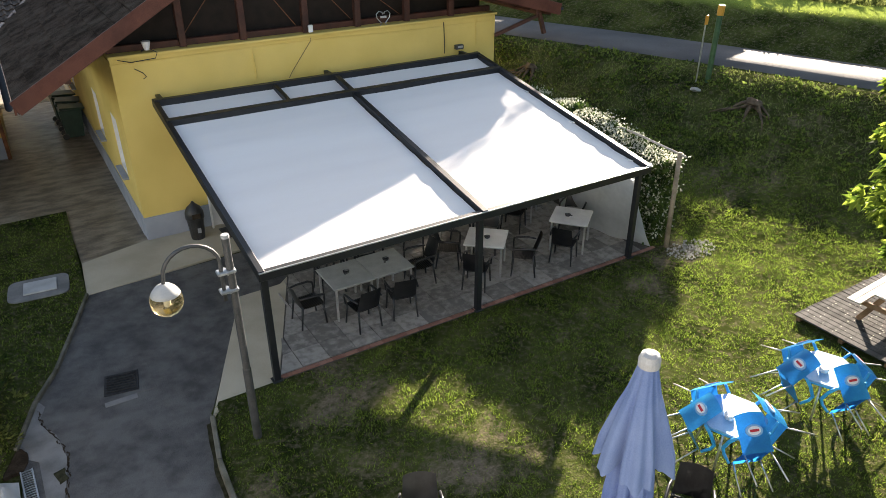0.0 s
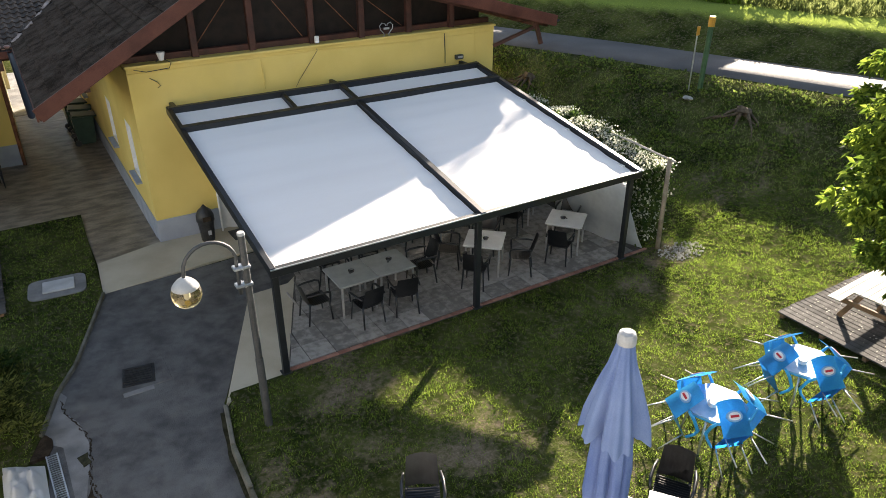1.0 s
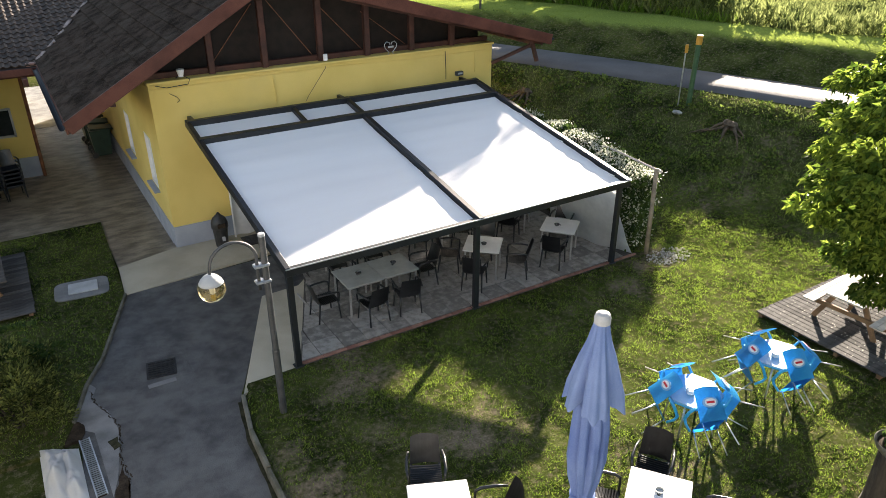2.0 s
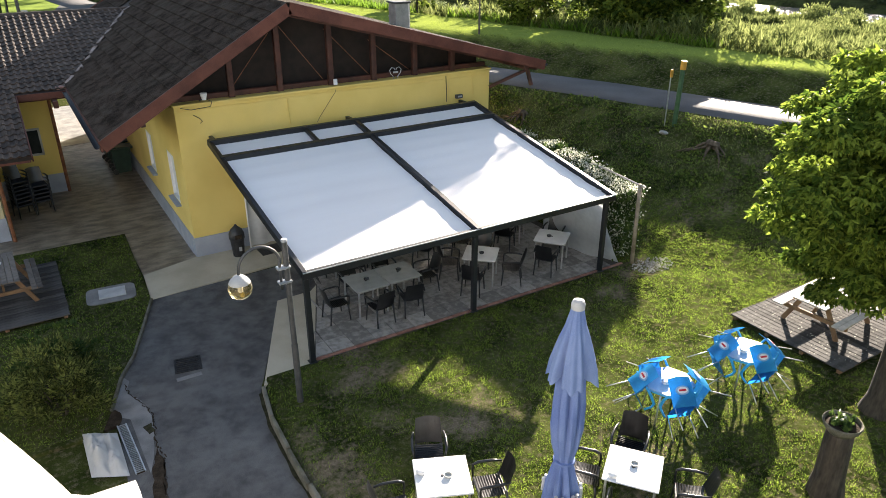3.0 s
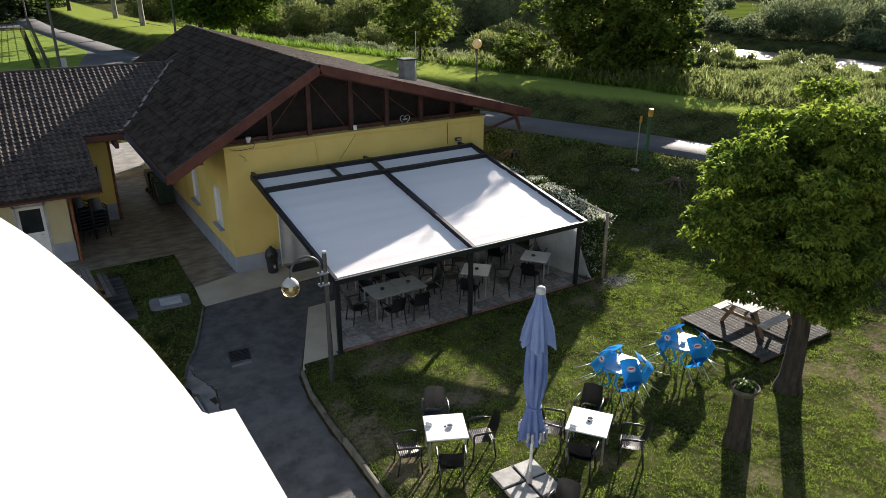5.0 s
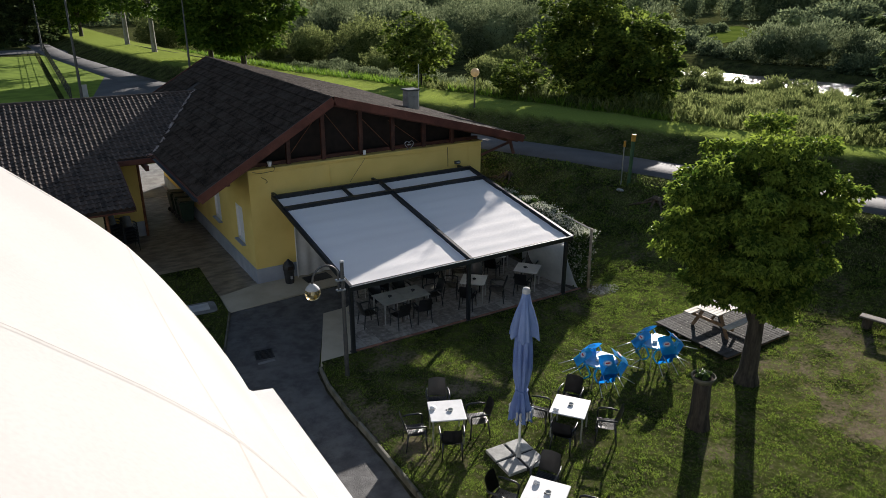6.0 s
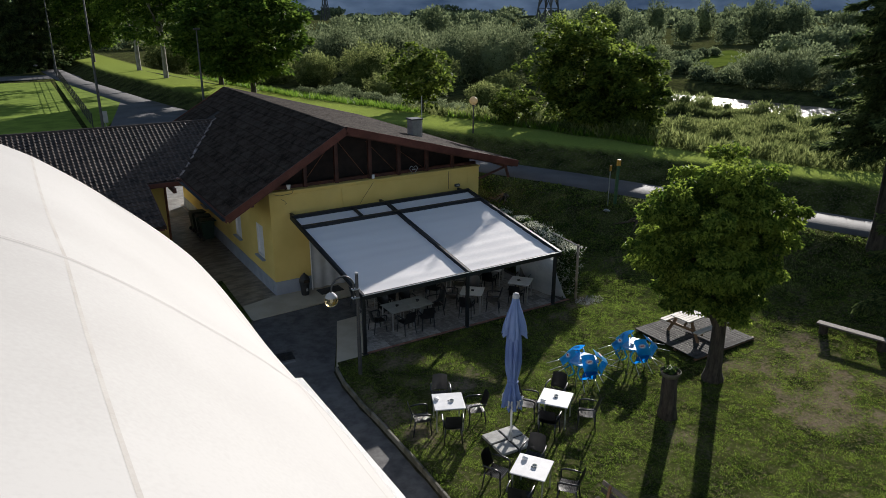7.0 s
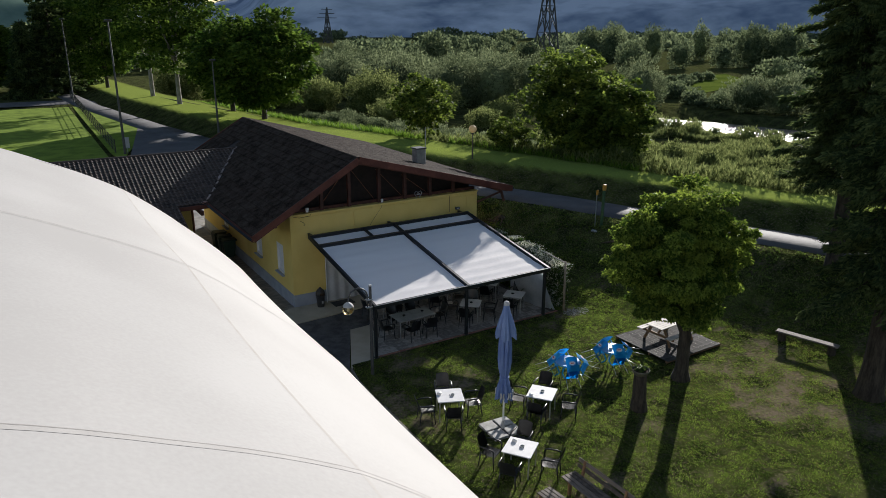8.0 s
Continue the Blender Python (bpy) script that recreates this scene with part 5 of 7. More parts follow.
# ---- blue tables with hung chairs ----
def blue_chair_parts(t):
    b = M["blue"]
    seat = seat_shape(bmesh.new(), 0.44, 0.42, 0.02, 0.44, 0.015)
    part("seat", seat, b, t)
    bk_ = part("backrest", back_shape(bmesh.new(), 0.45, 0.42, 0.92, -0.2, 0.13, 0.03, 0.018, 0.92), b, t)
    m = Matrix.Translation((0, -0.296, 0.7)) @ Matrix.Rotation(radians(14.5), 4, "X") @ Matrix.Rotation(radians(90), 4, "X")
    bm = lathe(bmesh.new(), [(0, 0.0), (0.115, 0.0), (0.115, 0.022), (0, 0.022)], 20)
    bmesh.ops.scale(bm, vec=(1.1, 0.72, 1), verts=bm.verts)
    bmesh.ops.transform(bm, matrix=m, verts=bm.verts)
    part("emblem", bm, M["paleblue"], bk_, "pale oval emblem")
    bm = lathe(bmesh.new(), [(0, 0.01), (0.085, 0.01), (0.085, 0.026), (0, 0.026)], 20)
    bmesh.ops.scale(bm, vec=(1.1, 0.68, 1), verts=bm.verts)
    bmesh.ops.transform(bm, matrix=m, verts=bm.verts)
    part("emblem_field", bm, M["white"], bk_)
    part("emblem_bar", B((0, 0, 0.028), (0.13, 0.034, 0.006), m), M["red"], bk_)
    for s in (-1, 1):
        part("armrest", tube(bmesh.new(), [(s * 0.24, -0.25, 0.64), (s * 0.275, -0.08, 0.655), (s * 0.275, 0.14, 0.645), (s * 0.26, 0.2, 0.58), (s * 0.24, 0.2, 0.44)], [0.02, 0.027, 0.027, 0.023, 0.02], 8), b, t, smooth=True)
        part("leg", tube(bmesh.new(), [(s * 0.2, 0.17, 0.43), (s * 0.235, 0.22, 0.0)], 0.0115, 8), M["tableleg"], t, smooth=True)
        part("leg", tube(bmesh.new(), [(s * 0.19, -0.18, 0.43), (s * 0.225, -0.25, 0.0)], 0.0115, 8), M["tableleg"], t, smooth=True)


blue0 = None


def blue_chair(m, label):
    global blue0
    if blue0 is None:
        blue0 = thing("plastic_chair", label, "chair", "hung blue chairs")
        blue_chair_parts(blue0)
        blue0.matrix_basis = m
        return
    copy_thing(blue0, m)


def blue_table(x, y, turn):
    t = thing("plastic_table", "pale blue eight-sided plastic table on the grass", "table", "blue tables", at=pose(x, y, 0, 0, 0, turn))
    pts = [(0.47 * math.cos(radians(22.5 + 45 * k)), 0.47 * math.sin(radians(22.5 + 45 * k))) for k in range(8)]
    part("tabletop", prism(bmesh.new(), pts, 0.69, 0.72), M["paleblue"], t)
    part("rim", prism(bmesh.new(), [(1.01 * a, 1.01 * b) for a, b in pts], 0.665, 0.69), M["blue"], t)
    for k in range(4):
        a = radians(45 + 90 * k)
        part("leg", tube(bmesh.new(), [(0.3 * math.cos(a), 0.3 * math.sin(a), 0.67), (0.42 * math.cos(a), 0.42 * math.sin(a), 0.0)], 0.018, 8), M["tableleg"], t, smooth=True)
    ob = solid("ashtray", lathe(bmesh.new(), [(0, 0), (0.065, 0), (0.075, 0.06), (0.06, 0.07), (0, 0.065)], 14), M["white"], "round white ashtray on the blue table", "ashtray")
    ob.matrix_basis = pose(x - 0.1, y - 0.02, 0.722)
    for k, (da, tilt, rr) in enumerate(((2, 62, 0), (-6, 66, 0.02), (8, 60, 0.01), (-3, 64, 0))):
        a = turn + 90 * k + da
        # chair faces the table, tipped forward, arms hooked over the table edge
        m = pose(x, y, 0, 0, 0, a) @ Matrix.Translation((0, -0.65 - rr, 0.66)) @ Matrix.Rotation(radians(-tilt), 4, "X") @ Matrix.Translation((0, 0.2, -0.46))
        blue_chair(m, "bright blue plastic armchair hung on the table by its arms")


blue_table(4.93, -5.03, -24)
blue_table(7.02, -5.1, -20)


# ---- parasol ----
def parasol():
    X, Y = 1.06, -6.54
    t = thing("parasol", "large closed faded-blue parasol, tied, on a white pole", "parasol", at=pose(X, Y, 0))

    def folds(prof, n, fold, seed, lobes):
        bm = bmesh.new()
        rings = []
        for k, (r, z, f) in enumerate(prof):
            ring = []
            for i in range(n):
                a = 2 * math.pi * i / n
                p_ = lobes * a + 0.9 * math.sin(2 * a + seed) + 0.4 * math.sin(3 * a + z) + z * 0.25
                w = 1.6 * abs(math.cos(p_ / 2)) - 1.0 + 0.25 * math.cos((2 * lobes + 3) * a + seed * z)
                rr = r * (1 + f * w + 0.07 * noise.noise(Vector((math.cos(a) * 2, math.sin(a) * 2, z * 1.5 + seed))))
                zz = z + (fold * w if k == len(prof) - 1 else 0)
                ring.append(bm.verts.new((0.84 * rr * math.cos(a), 0.84 * rr * math.sin(a), zz)))
            rings.append(ring)
        for a_, b_ in zip(rings, rings[1:]):
            for i in range(n):
                bm.faces.new((a_[i], a_[(i + 1) % n], b_[(i + 1) % n], b_[i]))
        return bm

    part("upper_canopy", folds([(0.07, 4.22, 0.02), (0.1, 4.1, 0.06), (0.15, 3.9, 0.1), (0.215, 3.7, 0.2), (0.265, 3.52, 0.24), (0.305, 3.36, 0.29), (0.335, 3.18, 0.33)], 144, -0.085, 1, 6), M["parasol"], t, "faded upper cloth", True)
    part("lower_canopy", folds([(0.16, 3.5, 0.1), (0.19, 3.2, 0.22), (0.215, 2.8, 0.26), (0.22, 2.4, 0.26), (0.19, 2.1, 0.22), (0.15, 1.92, 0.14), (0.135, 1.83, 0.1), (0.17, 1.7, 0.22), (0.225, 1.45, 0.3), (0.27, 1.12, 0.32)], 144, -0.07, 4, 7), M["parasoldark"], t, "deep blue lower cloth", True)
    part("tie", lathe(bmesh.new(), [(0.12, 1.80), (0.148, 1.81), (0.148, 1.84), (0.12, 1.85)], 24), M["parasoldark"], t)
    part("cap", lathe(bmesh.new(), [(0.07, 4.14), (0.085, 4.14), (0.085, 4.2), (0.07, 4.245), (0.04, 4.262), (0, 4.268)], 20), M["slab"], t, "off-white cap")
    part("pole", tube(bmesh.new(), [(0, 0, 0.08), (0, 0, 4.15)], 0.028, 12), M["white"], t)
    part("base_socket", lathe(bmesh.new(), [(0, 0.09), (0.06, 0.09), (0.05, 0.3), (0.032, 0.34), (0, 0.34)], 14), M["slab"], t)
    # printed letters that cannot be told: pale strokes round the hem
    for k in range(12):
        a, r = radians(-150 + 25 * k), 0.262
        bend = (0.9, -0.8, 1.3, -1.1)[k % 4]
        pts = [(r * math.cos(a + 0.10 * bend * math.sin(2.6 * f)), r * math.sin(a + 0.10 * bend * math.sin(2.6 * f)), 1.19 + 0.2 * f) for f in np.linspace(0, 1, 7)]
        part("print_stroke", tube(bmesh.new(), pts, 0.025, 6), M["slab"], t)
    base = thing("stone_weights", "four grey stone slabs that weigh down a parasol foot", "weights", at=pose(1.03, -6.47, 0, 0, 0, -3))
    part("cross_frame", box(box(bmesh.new(), (0, 0, 0.03), (1.04, 0.06, 0.05)), (0, 0, 0.035), (0.06, 1.04, 0.05)), M["ironlid"], base)
    for sx in (-1, 1):
        for sy in (-1, 1):
            part("stone_slab", B((sx * 0.265, sy * 0.265, 0.045), (0.47, 0.47, 0.08), None, 0.01), M["granite"], base)


parasol()


# ---- lamp post by the drive ----
def bent_lamp():
    t = thing("street_lamp", "grey bent-arm lamp with a smoked glass globe", "street lamp", at=pose(-0.72, -1.14, -0.02))
    part("pole", tube(bmesh.new(), [(0, 0, -0.05), (0, 0, 1.3), (0, 0, 1.32), (0.0, 0, 3.4)], [0.062, 0.06, 0.052, 0.05], 14), M["lamppole"], t, smooth=False)
    part("pole_cap", lathe(bmesh.new(), [(0, 3.43), (0.05, 3.425), (0.056, 3.4), (0.056, 3.38)], 14), M["slab"], t)
    arm = [(-0.12, 0, 2.48), (-0.12, 0, 3.0)]
    arm += [(-0.47 + 0.36 * math.cos(a) * 1.0, 0, 3.02 + 0.36 * math.sin(a)) for a in np.linspace(0.15, math.pi - 0.05, 12)]
    arm += [(-0.84, 0, 2.93)]
    a_ = part("arm", tube(bmesh.new(), arm, 0.026, 10), M["lamppole"], t, smooth=True)
    for z in (2.62, 2.9):
        c = part("clamp", box(bmesh.new(), (-0.06, 0, z), (0.24, 0.14, 0.045), None, 0.01), M["steel"], t)
        part("bolt", tube(bmesh.new(), [(-0.06, -0.1, z), (-0.06, 0.1, z)], 0.014, 6), M["steel"], c)
    part("cap", lathe(bmesh.new(), [(0, 2.97), (0.05, 2.955), (0.11, 2.915), (0.16, 2.86), (0.185, 2.81), (0.18, 2.805)], 18, (-0.84, 0, 0)), M["slab"], t, "pale metal hood", True)
    g = lathe(bmesh.new(), [(0.205 * math.sin(a), 2.71 + 0.205 * math.cos(a)) for a in np.linspace(1.05, math.pi - 0.01, 14)] + [(0, 2.505)], 24, (-0.84, 0, 0))
    gl = part("globe", g, M["globe"], t, "smoked amber globe", True)
    gl.visible_shadow = False
    part("bulb", lathe(bmesh.new(), [(0, 2.88), (0.03, 2.87), (0.035, 2.75), (0.03, 2.66), (0, 2.64)], 12, (-0.84, 0, 0)), M["white"], t, smooth=True)


bent_lamp()


# ---- planter on a log ----
def log_planter():
    t = thing("log_planter", "tree-trunk stand with a grey flower bowl on top", "planter", at=pose(5.58, -7.82, 0))
    bm = bmesh.new()
    n = 28
    rings = []
    for z in (-0.02, 0.1, 0.4, 0.8, 1.15, 1.28):
        rings.append([bm.verts.new(((0.235 + 0.04 * (z < 0.15) - 0.035 * z + 0.012 * math.sin(9 * a) + 0.02 * noise.noise(Vector((math.cos(a) * 2, math.sin(a) * 2, z)))) * math.cos(a) - 0.05 * z,
                                    (0.235 + 0.04 * (z < 0.15) - 0.035 * z + 0.012 * math.sin(9 * a)) * math.sin(a), z)) for a in np.linspace(0, 2 * math.pi, n, endpoint=False)])
    for a_, b_ in zip(rings, rings[1:]):
        for i in range(n):
            bm.faces.new((a_[i], a_[(i + 1) % n], b_[(i + 1) % n], b_[i]))
    bm.faces.new(rings[-1])
    part("log", bm, M["bark"], t, smooth=True)
    bowl = part("bowl", lathe(bmesh.new(), [(0, 1.26), (0.18, 1.26), (0.26, 1.36), (0.29, 1.44), (0.278, 1.46), (0.26, 1.44), (0.23, 1.38), (0, 1.38)], 28, (-0.07, 0, 0)), M["kerb"], t, "grey-brown stone bowl", True)
    part("soil", lathe(bmesh.new(), [(0.25, 1.405), (0.17, 1.43), (0, 1.435)], 20, (-0.07, 0, 0)), M["soil"], bowl)
    rg = np.random.default_rng(5)
    P = np.stack([rg.normal(-0.07, 0.1, 60), rg.normal(0, 0.1, 60), np.full(60, 1.43)], 1)
    D = rg.normal(size=(60, 3)) * 0.6 + np.array([0, 0, 1])
    V, F = blades(P, D, 0.09 + 0.06 * rg.random(60), rg, DIAMOND)
    pl_ = new("plant", cloud("plant", V, F, M["leafhedge"]))
    pl_.parent = bowl
    P[:, 2] += 0.06
    V, F = blades(P[:9], D[:9], 0.05 + 0.02 * rg.random(9), rg, DIAMOND)
    fl = new("blossom", cloud("blossom", V, F, M["blossom"]))
    fl.parent = bowl


log_planter()


# ---- decks and picnic tables ----
def plank_deck(name, x0, x1, y0, y1, z, along, label, w=0.14, mat="oldwood"):
    t = thing(name, label, "deck")
    fr = bmesh.new()
    for k in range(4):
        if along == "y":
            yy = y0 + 0.1 + (y1 - y0 - 0.2) * k / 3
            box(fr, ((x0 + x1) / 2, yy, z - 0.075), (x1 - x0 - 0.06, 0.08, 0.09))
        else:
            xx = x0 + 0.1 + (x1 - x0 - 0.2) * k / 3
            box(fr, (xx, (y0 + y1) / 2, z - 0.075), (0.08, y1 - y0 - 0.06, 0.09))
    part("joists", fr, M["frame"], t)
    L_ = (y1 - y0) if along == "y" else (x1 - x0)
    size = (w - 0.012, L_, 0.03) if along == "y" else (L_, w - 0.012, 0.03)
    me = mesh_of("plank", B((0, 0, 0), size, None, 0.004), M[mat])
    span = (x1 - x0) if along == "y" else (y1 - y0)
    rr = random.Random(8)
    for k in range(int(span / w)):
        o = w * (k + 0.5)
        c = (x0 + o, (y0 + y1) / 2 + rr.uniform(-0.01, 0.01)) if along == "y" else ((x0 + x1) / 2 + rr.uniform(-0.01, 0.01), y0 + o)
        put(me, t, pose(c[0], c[1], z - 0.015 + rr.uniform(-0.003, 0.003)), "plank")
    return t


plank_deck("wooden_deck", 8.88, 11.95, -6.1, -3.4, 0.12, "y", "weathered grey plank deck on the lawn, strewn with petals", 0.14, "darkdeck")
plank_deck("wooden_deck", -7.9, -4.08, 4.85, 8.3, -0.02, "x", "dark brown weathered plank deck on the side lawn", 0.14, "darkdeck")
petal = bmesh.new()
rr = random.Random(12)
for k in range(240):
    px, py = rr.uniform(8.95, 11.9), rr.uniform(-6.0, -3.45)
    bmesh.ops.create_circle(petal, cap_ends=True, segments=5, radius=rr.uniform(0.008, 0.016), matrix=pose(px, py, 0.1235))
solid("fallen_petals", petal, M["blossom"], "small white petals strewn on the deck", "petals", "stuff")


def picnic_table(name, m, top, length, label):
    t = thing(name, label, "picnic table", at=m)
    w = 0.125
    top_me = mesh_of("top_board", B((0, 0, 0), (length, w - 0.008, 0.035), None, 0.005), M[top])
    for k in range(6):
        put(top_me, t, pose(0, (k - 2.5) * w, 0.735), "top_board")
    for s in (-1, 1):
        for k in range(2):
            put(top_me, t, pose(0, s * (0.68 + (k - 0.5) * w), 0.45), "seat_board")
    for sx in (-1, 1):
        xx = sx * (length / 2 - 0.28)
        part("top_bearer", B((xx, 0, 0.695), (0.05, 0.72, 0.045)), M["frame"], t)
        part("seat_bearer", B((xx + 0.05 * sx, 0, 0.39), (0.05, 1.6, 0.09), None, 0.005), M["frame"], t)
        for sy in (-1, 1):
            part("leg", bar(bmesh.new(), (xx, sy * 0.26, 0.71), (xx, sy * 0.62, 0.0), 0.05, 0.1, 0.005), M["frame"], t)
        part("brace", bar(bmesh.new(), (xx, 0, 0.4), (xx - sx * 0.45, 0, 0.69), 0.05, 0.07), M["frame"], t)
    return t


picnic_table("picnic_table", pose(10.45, -4.72, 0.12, 0, 0, 3), "palewood", 1.9, "sun-bleached timber picnic table on the plank deck")
picnic_table("picnic_table", pose(-5.32, 6.62, -0.02, 0, 0, 92), "oldwood", 1.9, "weathered grey timber picnic table on its deck")
ashtray(-5.3, 6.9, 0.735, "white", "small white ashtray on the picnic table")
for px, py in ((10.7, -4.6), (10.9, -4.75), (10.8, -4.9)):
    cloth_lump(px, py, 0.872)


def garden_bench():
    t = thing("garden_bench", "grey weathered slatted bench on the lawn", "bench", at=pose(0.84, -10.76, 0, 0, 0, -90))
    me = mesh_of("seat_slat", B((0, 0, 0), (2.0, 0.11, 0.035), None, 0.006), M["oldwood"])
    for k in range(4):
        put(me, t, pose(0, -0.2 + 0.13 * k, 0.45), "seat_slat")
    for k in range(2):
        put(me, t, pose(0, 0.33 + 0.03 * k, 0.62 + 0.17 * k, 78, 0, 0), "back_slat")
    for sx in (-0.75, 0.75):
        part("leg", B((sx, -0.15, 0.215), (0.07, 0.1, 0.43), None, 0.006), M["frame"], t)
        part("leg", bar(bmesh.new(), (sx, 0.2, 0.0), (sx, 0.36, 0.85), 0.07, 0.07, 0.006), M["frame"], t)
        part("bearer", B((sx, 0.02, 0.415), (0.06, 0.5, 0.05)), M["frame"], t)
    t2 = thing("low_table", "low weathered slatted table beside the bench", "table", at=pose(-0.14, -10.3, 0, 0, 0, -85))
    me = mesh_of("top_slat", B((0, 0, 0), (0.7, 0.1, 0.03), None, 0.006), M["oldwood"])
    for k in range(4):
        put(me, t2, pose(0, -0.18 + 0.12 * k, 0.45), "top_slat")
    for sx in (-0.28, 0.28):
        for sy in (-0.16, 0.16):
            part("leg", B((sx, sy, 0.217), (0.06, 0.06, 0.434), None, 0.005), M["frame"], t2)


garden_bench()


def plank_bench():
    t = thing("plank_bench", "plain grey plank bench on two stump blocks", "bench", at=pose(14.36, -8.02, float(height(14.36, -8.02)), 0, 0, -76))
    part("seat_plank", B((0, 0, 0.36), (2.25, 0.32, 0.055), None, 0.01), M["oldwood"], t)
    for s in (-0.9, 0.9):
        part("block", tube(bmesh.new(), [(s, 0, -0.08), (s, 0, 0.335)], [0.15, 0.14], 14), M["bark"], t)


plank_bench()


# ---- small things by the houses ----
def litter_bin():
    t = thing("litter_bin", "black metal litter bin with a domed hood", "bin", at=pose(0.32, 6.2, -0.135))
    part("body", lathe(bmesh.new(), [(0, 0), (0.15, 0), (0.16, 0.05), (0.19, 0.5), (0.19, 0.52), (0, 0.52)], 18), M["binblack"], t)
    part("hood", lathe(bmesh.new(), [(0.2, 0.5), (0.215, 0.53), (0.21, 0.66), (0.16, 0.78), (0.06, 0.87), (0.02, 0.93), (0, 0.93)], 18), M["binblack"], t, smooth=True)
    # Solid dark block stands in for the shade inside the hood's mouth.
    part("mouth_block", B((0.0, -0.2, 0.62), (0.2, 0.03, 0.12), None, 0.01), M["soil"], t)
    part("mark", B((0.02, -0.178, 0.25), (0.08, 0.012, 0.12), None, 0.003), M["slab"], t, "pale unreadable mark")


litter_bin()
dm = thing("door_mat", "dark ribbed door mat on the apron", "mat", at=pose(1.35, 6.1, -0.132, 0, 0, 2))
part("backing", B((0, 0, 0.006), (1.0, 0.6, 0.012), None, 0.004), M["binblack"], dm)
for k in range(11):
    part("rib", B((-0.45 + 0.09 * k, 0, 0.015), (0.05, 0.56, 0.01)), M["binblack"], dm)


def chair_stack(x, y, n, turn):
    for k in range(n):
        tagged(copy_thing(chair0, pose(x, y + 0.02 * k, -0.15 + 0.12 * k, 0, 0, turn)), "black resin armchair in a stack in the porch", "chair", "stacked chairs")


chair_stack(-4.55, 12.6, 7, 200)
chair_stack(-4.0, 12.75, 5, 190)


def wheelie_bin(x, y, turn, label):
    t = thing("refuse_bin", label, "bin", "refuse bins", at=pose(x, y, -0.15, 0, 0, turn))
    bm = bmesh.new()
    lo = [bm.verts.new((sx * 0.23, sy * 0.25, 0.05)) for sx, sy in ((-1, -1), (1, -1), (1, 1), (-1, 1))]
    hi = [bm.verts.new((sx * 0.29, sy * 0.33, 0.95)) for sx, sy in ((-1, -1), (1, -1), (1, 1), (-1, 1))]
    bm.faces.new(lo[::-1])
    bm.faces.new(hi)
    for i in range(4):
        bm.faces.new((lo[i], lo[(i + 1) % 4], hi[(i + 1) % 4], hi[i]))
    part("body", bm, M["bingreen"], t)
    part("lid", B((0, 0, 0.985), (0.62, 0.72, 0.06), Matrix.Rotation(radians(4), 4, "X"), 0.02), M["bingreen"], t)
    for s in (-1, 1):
        part("wheel", tube(bmesh.new(), [(s * 0.2, 0.28, 0.1), (s * 0.27, 0.28, 0.1)], 0.1, 14), M["binblack"], t)


wheelie_bin(-1.15, 15.6, 90, "dark green wheeled refuse bin by the house wall")
wheelie_bin(-1.15, 16.5, 85, "dark green wheeled refuse bin by the house wall")
wheelie_bin(-1.2, 17.4, 95, "dark green wheeled refuse bin by the house wall")

# ---- big white arched hall ----
HX, HR, HZ, HY = -14.4, 10.4, -0.15, -5.4
hall = thing("arched_hall", "large white membrane hall with arched roof panels", "hall")
KINK = [radians(a) for a in (0, 15.6, 37.8, 55.9, 73, 90, 107, 124.1, 142.2, 164.4, 180)]


def arc(th, y_, lift=0.0):
    """The hall's skin: taut between frames, slightly drawn in midway."""
    bay = ((HY - y_) % 6.0) / 6.0
    near = min(abs(th - k) for k in KINK)
    r = HR + lift - 0.05 * math.sin(math.pi * bay) - 0.045 * min(near / radians(8), 1.0)
    return (HX + r * math.cos(th), y_, HZ + r * math.sin(th))


def strip(a, b):
    bm = bmesh.new()
    va, vb_ = [bm.verts.new(p) for p in a], [bm.verts.new(p) for p in b]
    for i in range(len(a) - 1):
        bm.faces.new((va[i], va[i + 1], vb_[i + 1], vb_[i]))
    return bm


for b in range(5):
    bm = bmesh.new()
    ths = sorted(set(np.linspace(0, math.pi, 121)) | {k + d for k in KINK[1:-1] for d in (-0.002, 0, 0.002)})
    yys = np.linspace(HY - 6 * b, HY - 6 * (b + 1), 13)
    vs = [[bm.verts.new(arc(th, float(y_))) for th in ths] for j, y_ in enumerate(yys)]
    for a_, b_ in zip(vs, vs[1:]):
        for i in range(len(ths) - 1):
            bm.faces.new((a_[i], a_[i + 1], b_[i + 1], b_[i]))
    part("membrane_bay", bm, M["membrane"], hall, smooth=True)
    if b:
        # The narrow darker strip paints the soft shadow at the seam's edge.
        for off, wide, lift in ((0.0, 0.032, 0.002), (0.036, 0.006, 0.003)):
            part("frame_seam", strip([arc(th, HY - 6 * b + off + wide, lift) for th in ths], [arc(th, HY - 6 * b + off - wide, lift) for th in ths]), M["seam"] if wide > 0.02 else M["seamshade"], hall, "weld seam over an arch, drawn as band and shadow edge", True)
for th in KINK[1:-1]:
    ys_ = [float(v) for v in np.linspace(HY, HY - 30, 61)]
    part("long_seam", strip([arc(th - 0.002, v, 0.0008) for v in ys_], [arc(th + 0.002, v, 0.0008) for v in ys_]), M["fold"], hall, "faint lengthwise fold", True)
endw = bmesh.new()
ev = [endw.verts.new((HX + (HR - 0.04) * math.cos(th), HY - 0.1, HZ + (HR - 0.04) * math.sin(th))) for th in np.linspace(0, math.pi, 61)]
endw.faces.new(ev)
part("end_wall", endw, M["membrane"], hall)
lip = bmesh.new()
